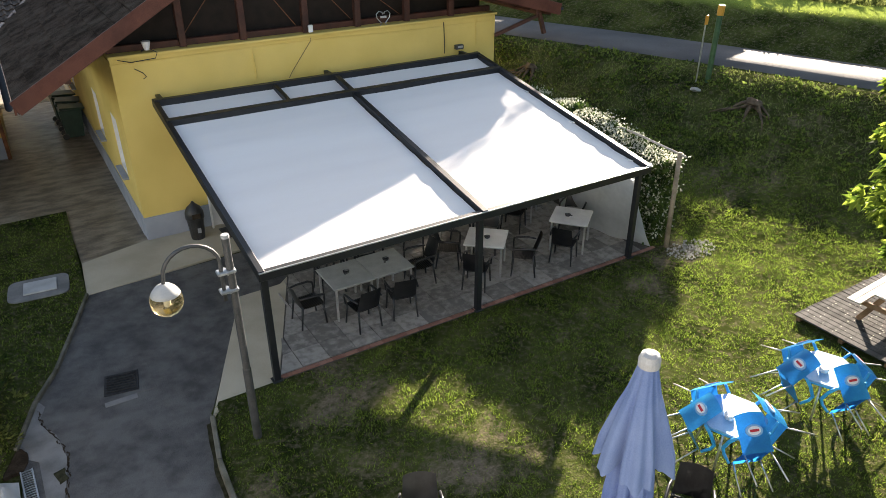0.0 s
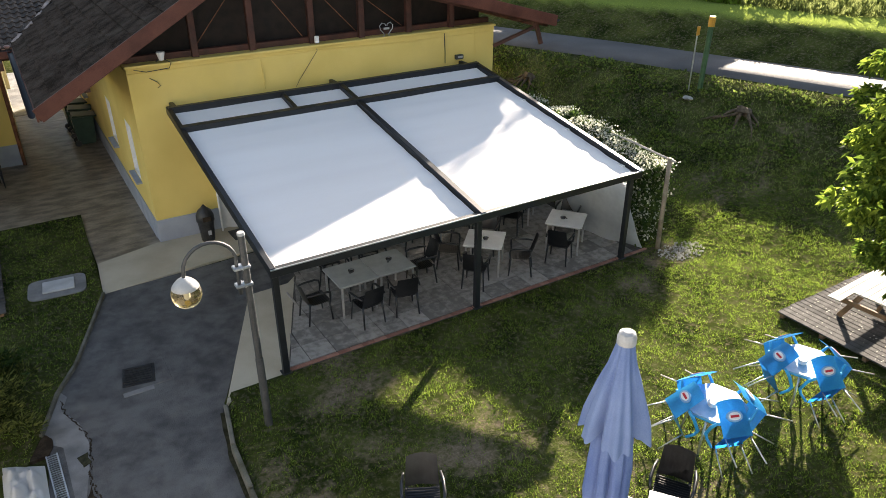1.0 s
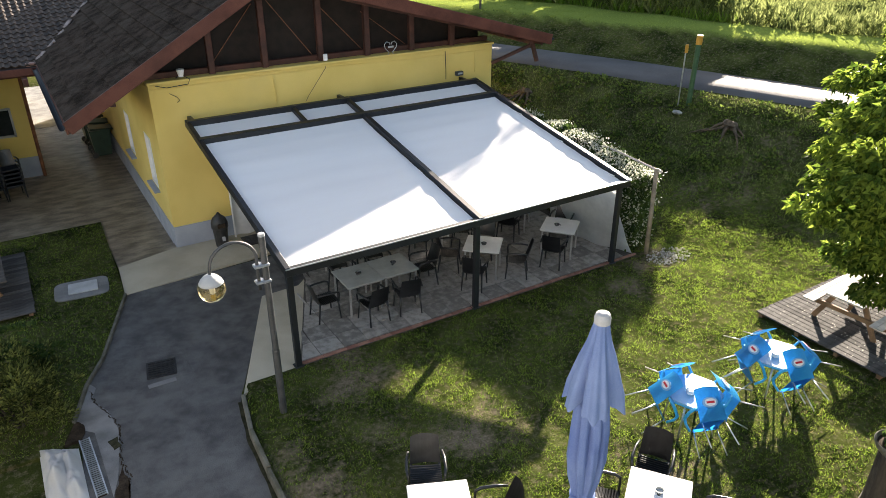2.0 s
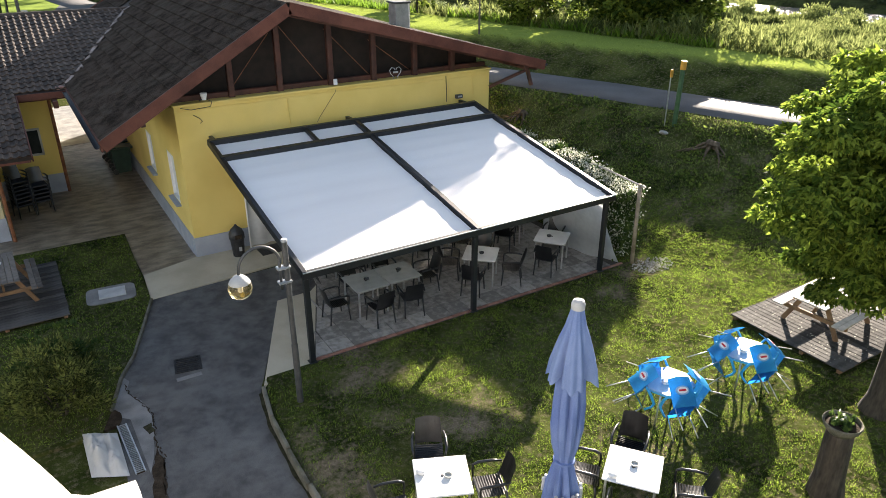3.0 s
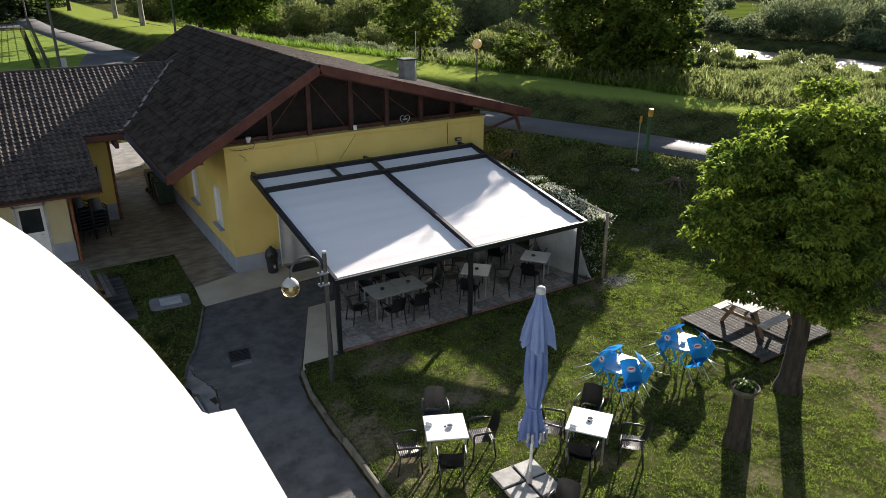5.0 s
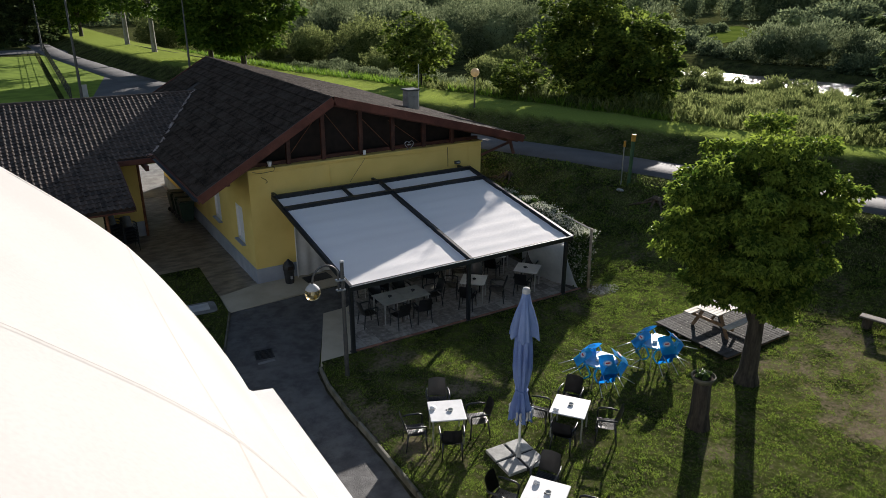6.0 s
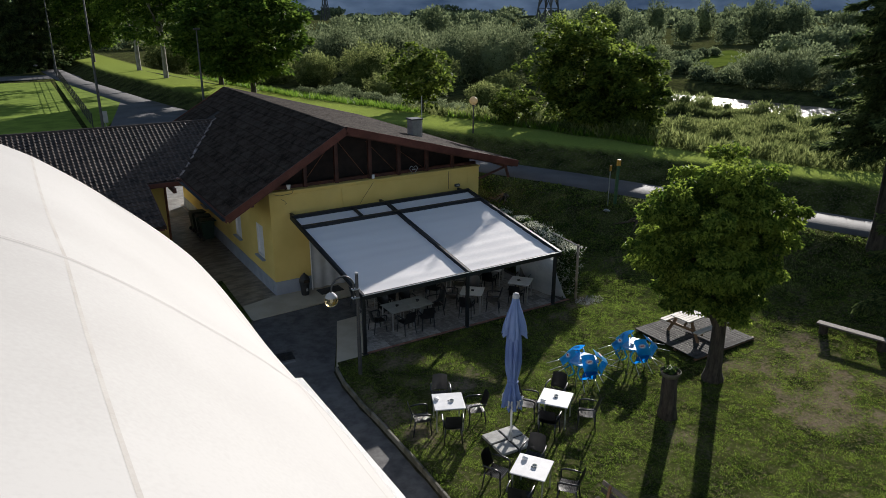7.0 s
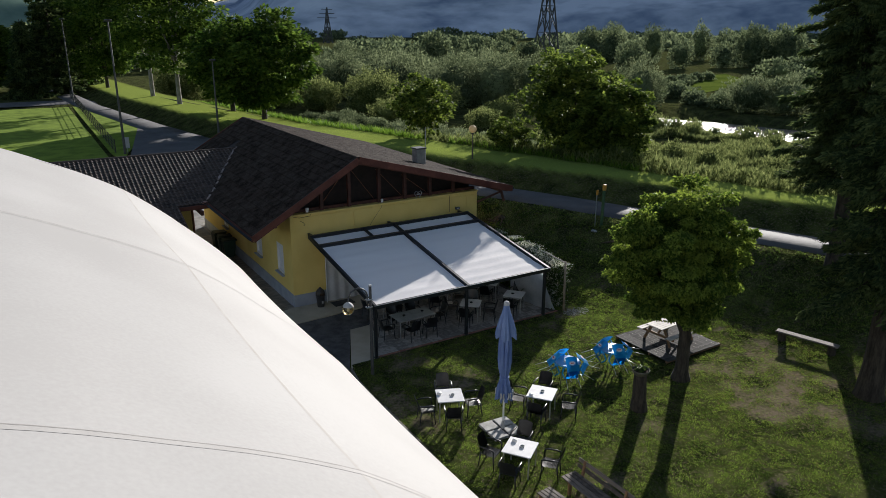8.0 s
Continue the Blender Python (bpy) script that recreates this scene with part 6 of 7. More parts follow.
prof = [((-4.78, -5.45, 3.3), (-4.78, 3.3)), ((-4.4, -5.2, 2.86), (-4.4, 2.86)), ((-3.93, -4.95, 2.64), (-3.93, 2.62)), ((-3.91, -4.97, 2.5), (-3.91, 2.48))]
v = [lip.verts.new(p) for p, _ in prof] + [lip.verts.new((q[0], HY - 30, q[1])) for _, q in prof]
for k in range(3):
    lip.faces.new((v[k], v[k + 1], v[k + 5], v[k + 4]))
bmesh.ops.solidify(lip, geom=lip.faces[:], thickness=0.02)
part("eaves_lip", lip, M["lipwhite"], hall, "white projecting eaves strip")
part("side_wall", B((-4.05, HY - 14.8, 1.15), (0.12, 30.2, 2.75)), M["membrane"], hall)

# ---- trees and shrubs ----


def crown(name, parent, mat, arrays, label=""):
    V, F = arrays
    ob = new(name, cloud(name, V, F, mat))
    ob.parent = parent
    return tagged(ob, label)


def limb_tree(name, m, label, trunk_h, trunk_r, centre, radii, n_clumps, per, leaf, shape, leafmat, barkmat, seed, limbs=7, droop=0.4, clump=0.16, low=-0.8, lean=(0, 0), lump_=0.56):
    t = thing(name, label, "tree", at=m)
    rg = np.random.default_rng(seed)
    bm = bmesh.new()
    top = Vector((centre[0], centre[1], centre[2] + radii[2] * 0.3))
    pts = [(0, 0, -0.25), (0, 0, 0.05), (lean[0] * 0.1, lean[1] * 0.1, 0.35), (lean[0] * 0.5, lean[1] * 0.5, trunk_h * 0.55), (lean[0], lean[1], trunk_h), tuple(top)]
    tube(bm, pts, [trunk_r * 1.6, trunk_r * 1.35, trunk_r * 1.05, trunk_r * 0.92, trunk_r * 0.8, trunk_r * 0.15], 14)
    for v in bm.verts:
        k = 1 + 0.1 * noise.noise(v.co * 3.1 + Vector((seed, 0, 0)))
        v.co.x, v.co.y = v.co.x * k, v.co.y * k
    part("trunk", bm, barkmat, t, smooth=True)
    arrays, C = clumps(rg, centre, radii, n_clumps, per, leaf, shape, droop, clump, low, lump_)
    for k in range(limbs):
        e = C[rg.integers(len(C))]
        s = Vector((lean[0], lean[1], trunk_h * (0.75 + 0.5 * rg.random())))
        e = Vector(e) * 0.9 + s * 0.1
        mid = (s + e) / 2 + Vector((0, 0, 0.12 * radii[2]))
        part("limb", tube(bmesh.new(), [s, mid, e], [trunk_r * 0.45, trunk_r * 0.3, trunk_r * 0.08], 7), barkmat, t, smooth=True)
    crown("crown", t, leafmat, arrays)
    return t


# the maple on the lawn
limb_tree("maple_tree", pose(8.4, -7.1, 0), "bushy young maple with a dense bright green crown", 1.9, 0.24, (-0.4, 0.25, 4.5), (1.95, 1.95, 2.15), 430, 110, 0.122, FAN, M["leafmaple"], M["bark"], 3, 9, 0.75, 0.15, -0.92, lump_=0.7)


def spruce(name, m, label, H, r_low, base, trunk_r, seed, rows=26, density=1.0, needle=0.34):
    t = thing(name, label, "tree", at=m)
    rg = np.random.default_rng(seed)
    bm = tube(bmesh.new(), [(0, 0, -0.3), (0, 0, 0.2), (0, 0, 1.2), (0, 0, H * 0.5), (0, 0, H)], [trunk_r * 1.7, trunk_r * 1.25, trunk_r, trunk_r * 0.6, 0.03], 12)
    part("trunk", bm, M["bark"], t, smooth=True)
    Ps, Ds, Ss = [], [], []
    bb = bmesh.new()
    for k in range(rows):
        f = k / rows
        z = base + (H - base) * f ** 0.9
        R = r_low * (1 - f) ** 0.8 * (0.75 + 0.4 * rg.random()) + 0.15
        nb = int(7 * (1 - f) + 5)
        for j in range(nb):
            a = 2 * math.pi * (j / nb + rg.random() * 0.2) + k * 0.7
            R_ = R * (0.7 + 0.45 * rg.random())
            d = np.array([math.cos(a), math.sin(a), 0])
            n = max(4, int(R_ * 15 * density * (1 if z < 15 else 0.45)))
            s = np.sqrt(np.linspace(0.08, 1, n))
            line = np.array([0, 0, z]) + d * (s * R_)[:, None]
            line[:, 2] += -0.34 * R_ * s ** 1.5 + 0.22 * R_ * np.maximum(s - 0.75, 0)
            tube(bb, [line[0], line[n // 2], line[-1]], [0.03, 0.02, 0.006], 4, False)
            for side in (-1, 0, 1, -1, 1):
                off = np.stack([-math.sin(a) * np.ones(n), math.cos(a) * np.ones(n), np.zeros(n)], 1) * side * rg.random((n, 1)) * 0.4 * R_ * (1.08 - s)[:, None]
                Ps.append(line + off + rg.normal(size=(n, 3)) * 0.05)
                dd = d[None] * 0.6 + off * 1.4 + rg.normal(size=(n, 3)) * 0.35
                dd[:, 2] -= 0.45
                Ds.append(dd)
                Ss.append(needle * (0.6 + 0.8 * rg.random(n)))
    tagged(part("branches", bb, M["bark"], t), kind="stuff")
    V, F = blades(np.concatenate(Ps), np.concatenate(Ds), np.concatenate(Ss), rg, SPRIG)
    crown("foliage", t, M["needle"], (V, F))
    return t


spruce("spruce_tree", pose(19.6, -5.7, 1.5), "tall dark spruce at the roadside with drooping boughs", 30, 2.6, 4.8, 0.3, 5, 80, 2.5, 0.21)
spruce("spruce_tree", pose(12.85, -11.25, 0), "large dark spruce on the lawn with a thick grey trunk", 20, 2.3, 3.9, 0.36, 9, 32, 2.4, 0.2)
for x, y, H, r, sd in ((-6.4, 100, 11, 3.0, 21), (-2.6, 103, 23, 4.6, 22), (-15, 112, 9, 3.4, 23), (0.8, 108, 14, 3.6, 24)):
    spruce("spruce_tree", pose(x, y, 1.9), "dark spruce beyond the sports pitch", H, r, 0.6, 0.3, sd, 24, 0.7, 0.62)

# row of trees beyond the lane: place, crown radius, height, foot of the crown
for x, y, r, h, foot, sd, pale in ((7.0, 80.2, 5.4, 19, 4.6, 31, 1), (7.9, 68.3, 5.6, 19, 4.4, 32, 1), (11.3, 57.7, 4.0, 10.0, 1.6, 33, 0), (11.9, 48.7, 4.8, 10.6, 1.5, 34, 0), (3.9, 99, 5.2, 15, 1.8, 35, 0), (2.5, 118, 6, 17, 2, 36, 0), (-11, 112, 4.5, 10, 0.4, 38, 0)):
    limb_tree("lime_tree" if pale else "maple_tree", pose(x, y, 2.3), "tall pale-trunked broadleaf tree in the row along the lane" if pale else "dark round broadleaf tree beside the lane", foot + 0.6, 0.28, (0, 0, (h + foot) / 2), (r, r, (h - foot) / 2), 300 if pale else 380, 62, 0.4, DIAMOND, M["leafdark"], M["palebark"] if pale else M["bark"], sd, 6, 0.3, 0.17, -0.9, lump_=0.7 if pale else 0.4)
for x, y, r, top, seed in ((26.3, 18.5, 3.1, 10.0, 41), (26.4, 14.9, 2.7, 8.0, 45)):
    z = float(height(x, y))
    limb_tree("alder_tree", pose(x, y, z), "broad dark alder behind the levee" if r > 3 else "rounded lower alder beside the tall one", 2.0, 0.2, (-0.3, 0.2, (top + 2.3) / 2 - z), (r, r, (top - 2.3) / 2), 340, 84, 0.25, DIAMOND, M["alderleaf"], M["bark"], seed, 8, 0.3, 0.17, -0.95, lump_=0.62)
limb_tree("alder_tree", pose(30.2, 16.2, float(height(30.2, 16.2))), "leafy alder behind the levee path", 1.0, 0.14, (0, 0, 2.0), (1.7, 1.7, 1.7), 150, 50, 0.2, DIAMOND, M["scrubleaf"], M["bark"], 42, 6, 0.3, 0.18, -0.95)
limb_tree("alder_tree", pose(21.9, 21.2, float(height(21.9, 21.2))), "low bright alder bush on the levee's far side", 0.6, 0.09, (0, 0, 1.3), (1.6, 1.6, 1.2), 120, 50, 0.18, DIAMOND, M["alderleaf"], M["bark"], 44, 5, 0.2, 0.18, -0.95)
limb_tree("young_tree", pose(19.8, 30.2, 2.75), "slim young tree on the levee", 0.9, 0.07, (-0.2, 0, 2.7), (2.4, 2.4, 2.1), 170, 56, 0.24, DIAMOND, M["alderleaf"], M["bark"], 43, 6, 0.3, 0.17, -0.9, lump_=0.6)


def shrub(name, m, label, radii, n, per, leaf, mat, seed, shape=DIAMOND):
    t = thing(name, label, "shrub", at=m)
    rg = np.random.default_rng(seed)
    for k in range(6):
        a = k * 1.05
        part("stem", tube(bmesh.new(), [(0.05 * math.cos(a), 0.05 * math.sin(a), -0.05), (0.5 * radii[0] * math.cos(a), 0.5 * radii[1] * math.sin(a), radii[2])], [0.03, 0.012], 6), M["bark"], t)
    arrays, _ = clumps(rg, (0, 0, radii[2] * 0.8), radii, n, per, leaf, shape, -0.5, 0.2, -0.7, 0.8, 0.2)
    crown("foliage", t, mat, arrays)


shrub("conifer_shrub", pose(-4.62, 1.02, -0.1), "dense olive-brown shrub at the drive's edge", (0.84, 0.76, 0.74), 170, 60, 0.085, M["bushleaf"], 51, SPRIG)
shrub("leafy_shrub", pose(-4.55, 2.0, -0.1), "light green leafy shrub behind the olive one", (0.66, 0.5, 0.62), 80, 30, 0.085, M["leafhedge"], 52)


# flowering hedge on a wire fence
def hedge():
    t = thing("flowering_hedge", "tall climbing hedge covered with white blossom on a rail fence", "hedge")
    rg = np.random.default_rng(7)
    n = 11000
    yy = rg.random(n) * 5.5 + 0.1
    top = 1.92 + 0.16 * np.array([noise.noise(Vector((v * 1.3, 2, 0))) for v in yy]) + 0.36 * smooth(0.6, 2.4, yy)
    zz = top * (1 - rg.random(n) ** 1.5)
    thick = 0.24 + 0.06 * np.sin(yy * 2.3)
    xx = 9.12 + rg.normal(size=n) * thick * 0.6
    P = np.stack([xx, yy, np.maximum(zz, 0.02)], 1)
    D = rg.normal(size=(n, 3)) + np.array([0, 0, 0.2])
    crown("foliage", t, M["leafhedge"], blades(P, D, 0.11 + 0.07 * rg.random(n), rg, DIAMOND))
    m = 21000
    yy = rg.random(m) * 5.5 + 0.1
    top = 1.98 + 0.16 * np.array([noise.noise(Vector((v * 1.3, 2, 0))) for v in yy]) + 0.36 * smooth(0.6, 2.4, yy)
    zz = top * (1 - 0.95 * rg.random(m) ** 1.5)
    keep = np.array([noise.noise(Vector((a * 1.7, b * 2.2, 4))) > -0.3 for a, b in zip(yy, zz)])
    P = np.stack([9.1 + rg.normal(size=m) * 0.19, yy, zz + 0.03], 1)[keep]
    crown("blossom", t, M["blossom"], blades(P, rg.normal(size=P.shape) + np.array([0, 0, 0.6]), 0.042 + 0.03 * rg.random(len(P)), rg, DIAMOND), "white blossom")
    for x_, y_, h in ((9.08, -0.1, 2.24), (9.3, 2.7, 2.1), (9.3, 5.3, 2.1)):
        part("fence_post", tube(bmesh.new(), [(x_, y_, -0.1), (x_ - 0.04, y_, h)], [0.055, 0.05], 10), M["postwood"], t, smooth=True)
    part("rail", tube(bmesh.new(), [(9.04, -0.26, 2.2), (9.18, 1.2, 2.22), (9.28, 2.7, 2.2), (9.28, 5.5, 2.2)], 0.025, 8), M["palewood"], t)
    part("rail", tube(bmesh.new(), [(9.3, 0.05, 1.0), (9.28, 5.4, 1.0)], 0.02, 8), M["palewood"], t)


hedge()
gravel = bmesh.new()
rr = random.Random(6)
for k in range(260):
    a, r = rr.uniform(0, 6.28), 0.55 * rr.random() ** 0.6
    bmesh.ops.create_icosphere(gravel, subdivisions=1, radius=rr.uniform(0.012, 0.03), matrix=pose(9.45 + 1.2 * r * math.cos(a), -0.5 + 0.7 * r * math.sin(a), 0.012))
solid("pebbles", gravel, M["gravel"], "scattered pale pebbles at the hedge foot", "pebbles", "stuff")


def root_stump(x, y, z, size, seed, label):
    t = thing("tree_stump", label, "stump", "bank stumps", at=pose(x, y, z))
    rg = random.Random(seed)
    bm = bmesh.new()
    tube(bm, [(0, 0, -0.45), (-0.05, 0, -0.1), (-0.03, 0, 0.1), (0, 0, 0.2 * size)], [0.26 * size, 0.24 * size, 0.27 * size, 0.22 * size], 18)
    for v in bm.verts:
        v.co += Vector((1, 1, 0.5)) * 0.13 * noise.noise(v.co * 5 + Vector((seed, 0, 0)))
    part("stump", bm, M["root"], t, smooth=False)
    for k in range(9):
        a = 2.3 + k * 0.26 + rg.uniform(-0.15, 0.15)
        L_ = size * rg.uniform(0.6, 1.5)
        pts = [(0.15 * size * math.cos(a), 0.15 * size * math.sin(a), 0.12)]
        for f in (0.3, 0.5, 0.75, 1.0):
            px, py = L_ * f * math.cos(a + 0.5 * f * math.sin(k * 2.3)), L_ * f * math.sin(a + 0.5 * f * math.sin(k * 2.3))
            pts.append((px, py, float(height(x + px, y + py)) - z + 0.14 * (1.1 - f) + 0.04 * math.sin(k + f * 9)))
        part("root", tube(bmesh.new(), pts, [0.075 * size, 0.055 * size, 0.04 * size, 0.028 * size, 0.01], 7), M["root"], t, smooth=True)


root_stump(15.75, 2.95, float(height(15.75, 2.95)) - 0.04, 0.85, 2, "brown dead tree stump with bare roots on the bank")
root_stump(13.0, 9.9, float(height(13.0, 9.9)) - 0.02, 0.85, 5, "grey dead stump on the shaded bank")


# ---- posts, lamps, fence, pylons ----
def marker_posts():
    z = 1.73
    t = thing("marker_post", "green marker post with an orange cap at the roadside", "post", at=pose(15.75, 4.72, z - 0.1, 0, 1.5, 0))
    part("post", tube(bmesh.new(), [(0, 0, -0.5), (0, 0, 2.05)], 0.085, 12), M["gpost"], t)
    part("cap", lathe(bmesh.new(), [(0, 2.04), (0.1, 2.04), (0.105, 2.3), (0.09, 2.34), (0, 2.35)], 12), M["orange"], t, "orange reflective cap")
    t = thing("marker_pole", "thin grey pole with a small yellow plate at the roadside", "post", at=pose(15.55, 4.98, z - 0.05))
    part("pole", tube(bmesh.new(), [(0, 0, -0.5), (0, 0, 1.75)], 0.022, 8), M["steel"], t)
    part("plate", B((0, -0.02, 1.85), (0.14, 0.03, 0.28), None, 0.01), M["orange"], t)
    bm = bmesh.new()
    bmesh.ops.create_icosphere(bm, subdivisions=2, radius=0.17)
    for v in bm.verts:
        v.co *= 1 + 0.4 * noise.noise(v.co * 6)
        v.co.z *= 0.4
    ob = solid("boulder", bm, M["granite"], "pale boulder at the foot of the marker post", "stone")
    ob.matrix_basis = pose(15.3, 4.75, float(height(15.3, 4.75)) + 0.02)


marker_posts()


def globe_lamp(x, y, zt, label):
    z = float(height(x, y))
    t = thing("street_lamp", label, "street lamp", at=pose(x, y, z - 0.1))
    h = zt - z
    part("pole", tube(bmesh.new(), [(0, 0, 0), (0, 0, 1.0), (0, 0, h - 0.25)], [0.06, 0.05, 0.04], 10), M["lamppole"], t)
    part("collar", lathe(bmesh.new(), [(0.04, h - 0.28), (0.1, h - 0.26), (0.12, h - 0.2), (0.1, h - 0.18)], 14), M["lamppole"], t)
    part("globe", lathe(bmesh.new(), [(0.27 * math.sin(a), h + 0.1 + 0.27 * math.cos(a)) for a in np.linspace(0.001, math.pi - 0.2, 14)], 20), M["opal"], t, "opal globe", True)


globe_lamp(17.2, 19.2, 5.1, "grey lane lamp with a round opal globe")


def flood_mast(x, y, h, label, lean=0.0):
    t = thing("lamp_mast", label, "mast", "pitch masts", at=pose(x, y, 1.85, 0, lean, 0))
    part("pole", tube(bmesh.new(), [(0, 0, 0), (0, 0, h)], [0.11, 0.05], 10), M["lamppole"], t)
    part("head", B((0, -0.12, h), (0.5, 0.36, 0.12), None, 0.03), M["lamppole"], t)
    part("cross_arm", B((0, 0, h - 0.1), (0.6, 0.06, 0.06)), M["lamppole"], t)


flood_mast(-2.5, 40.3, 10.5, "tall thin grey mast beside the pitch")
flood_mast(-1.9, 88, 11, "tall grey mast at the pitch's far corner")
flood_mast(6.2, 44.6, 7.2, "grey lamp mast at the lane's edge")
sgn = thing("notice_board", "pale small board beside the mast", "sign", at=pose(-2.2, 40.9, 1.9))
part("board", B((0, 0, 0.9), (0.4, 0.05, 0.9), None, 0.02), M["slab"], sgn)
part("post", tube(bmesh.new(), [(0, 0.03, 0), (0, 0.03, 0.6)], 0.03, 8), M["steel"], sgn)

fence = thing("pitch_fence", "dark wire-mesh fence along the sports pitch", "fence")
fp = mesh_of("fence_post", tube(bmesh.new(), [(0, 0, 0), (0, 0, 1.25)], 0.04, 6), M["binblack"])
for k in range(24):
    f = k / 23
    put(fp, fence, pose(-3.1 + 1.5 * f, 41 + 55 * f, 1.9), "fence_post")
for z in (0.15, 0.45, 0.75, 1.0, 1.2):
    part("wire", bar(bmesh.new(), (-3.1, 41, 1.9 + z), (-1.6, 96, 1.9 + z), 0.02, 0.025), M["binblack"], fence)
for k in range(70):
    f = k / 69
    put(fp, fence, pose(-3.1 + 1.5 * f, 41 + 55 * f, 1.95) @ Matrix.Diagonal((0.3, 0.3, 0.98, 1)), "upright")
rail = thing("bank_rail", "low dark rail fence at the foot of the tree row", "fence")
for k in range(12):
    put(fp, rail, pose(7.2 + 0.5 * k, 80 - 2.9 * k, 2.2) @ Matrix.Diagonal((1.2, 1.2, 0.7, 1)), "fence_post")
part("rail", bar(bmesh.new(), (7.2, 80, 3.0), (12.7, 48.1, 3.0), 0.06, 0.12), M["bark"], rail)


def pylon(x, y, z, H, w, turn, label):
    t = thing("power_pylon", label, "pylon", at=pose(x, y, z, 0, 0, turn))
    bm = bmesh.new()
    lv = [(0, w), (0.25, w * 0.74), (0.5, w * 0.48), (0.72, w * 0.27), (1.0, w * 0.06)]
    C4 = ((-1, -1), (1, -1), (1, 1), (-1, 1))
    for (f0, w0), (f1, w1) in zip(lv, lv[1:]):
        for k in range(4):
            a, b = C4[k], C4[(k + 1) % 4]
            p = [Vector((a[0] * w0 / 2, a[1] * w0 / 2, f0 * H)), Vector((b[0] * w0 / 2, b[1] * w0 / 2, f0 * H)), Vector((a[0] * w1 / 2, a[1] * w1 / 2, f1 * H)), Vector((b[0] * w1 / 2, b[1] * w1 / 2, f1 * H))]
            bar(bm, p[0], p[2], 0.5, 0.5)
            bar(bm, p[0], p[3], 0.3, 0.3)
            bar(bm, p[1], p[2], 0.3, 0.3)
            bar(bm, p[2], p[3], 0.3, 0.3)
    part("lattice", bm, M["lamppole"], t)
    for f, L_ in ((0.72, 9), (0.84, 7), (0.95, 5)):
        part("cross_arm", bar(bmesh.new(), (-L_, 0, f * H), (L_, 0, f * H), 0.35, 0.45), M["lamppole"], t)
    return t


pylon(200, 232, -1, 44, 8.5, 20, "steel lattice power pylon beyond the river")
pylon(222, 531, -1, 28, 6, 10, "far steel lattice power pylon")
for dz, dx in ((0, 0), (2.2, 1.5)):
    solid("power_line", tube(bmesh.new(), [(199 + dx, 231, 42 + dz), (330, 150, 30 + dz), (520, 60, 24 + dz), (760, -70, 34 + dz)], 0.09, 5), M["steel"], "thin power line over the valley", "cable")

# ---- riverside growth, one mass a kind ----


def unit_ball(level):
    ball = bmesh.new()
    bmesh.ops.create_icosphere(ball, subdivisions=level, radius=1)
    V, F = np.array([v.co[:] for v in ball.verts]), np.array([[v.index for v in f.verts] for f in ball.faces])
    ball.free()
    return V, F


BALL_V, BALL_F = unit_ball(3)
CORES = (unit_ball(1), unit_ball(2))


def lumpy(o, ball, fine):
    """How far a bush reaches in each direction: a ball swollen into rounded lumps."""
    return np.array([0.62 + 0.66 * abs(noise.noise(Vector(v) * 1.9 + o)) + 0.2 * noise.noise(Vector(v) * 4.3 + o) + fine * noise.noise(Vector(v) * 9 + o) for v in ball])[:, None]


def sprays(P, N, S, rg, up, width):
    """Leaf sprays that stand out of a bush in all directions, each one a triangle."""
    n = len(P)
    D = N * (0.2 + 0.7 * rg.random((n, 1))) + rg.normal(size=(n, 3)) * 0.5 + np.array([0, 0, up])
    D /= np.linalg.norm(D, axis=1, keepdims=True).clip(1e-6)
    X = np.cross(D, rg.normal(size=(n, 3)))
    X /= np.linalg.norm(X, axis=1, keepdims=True).clip(1e-6)
    t = np.array([(-width, 0.05), (width, 0.15), (0.0, 1.0)])
    V = P[:, None] + S[:, None, None] * (t[None, :, 0:1] * X[:, None] + t[None, :, 1:2] * D[:, None])
    return V.reshape(-1, 3), np.arange(3 * n).reshape(-1, 3)


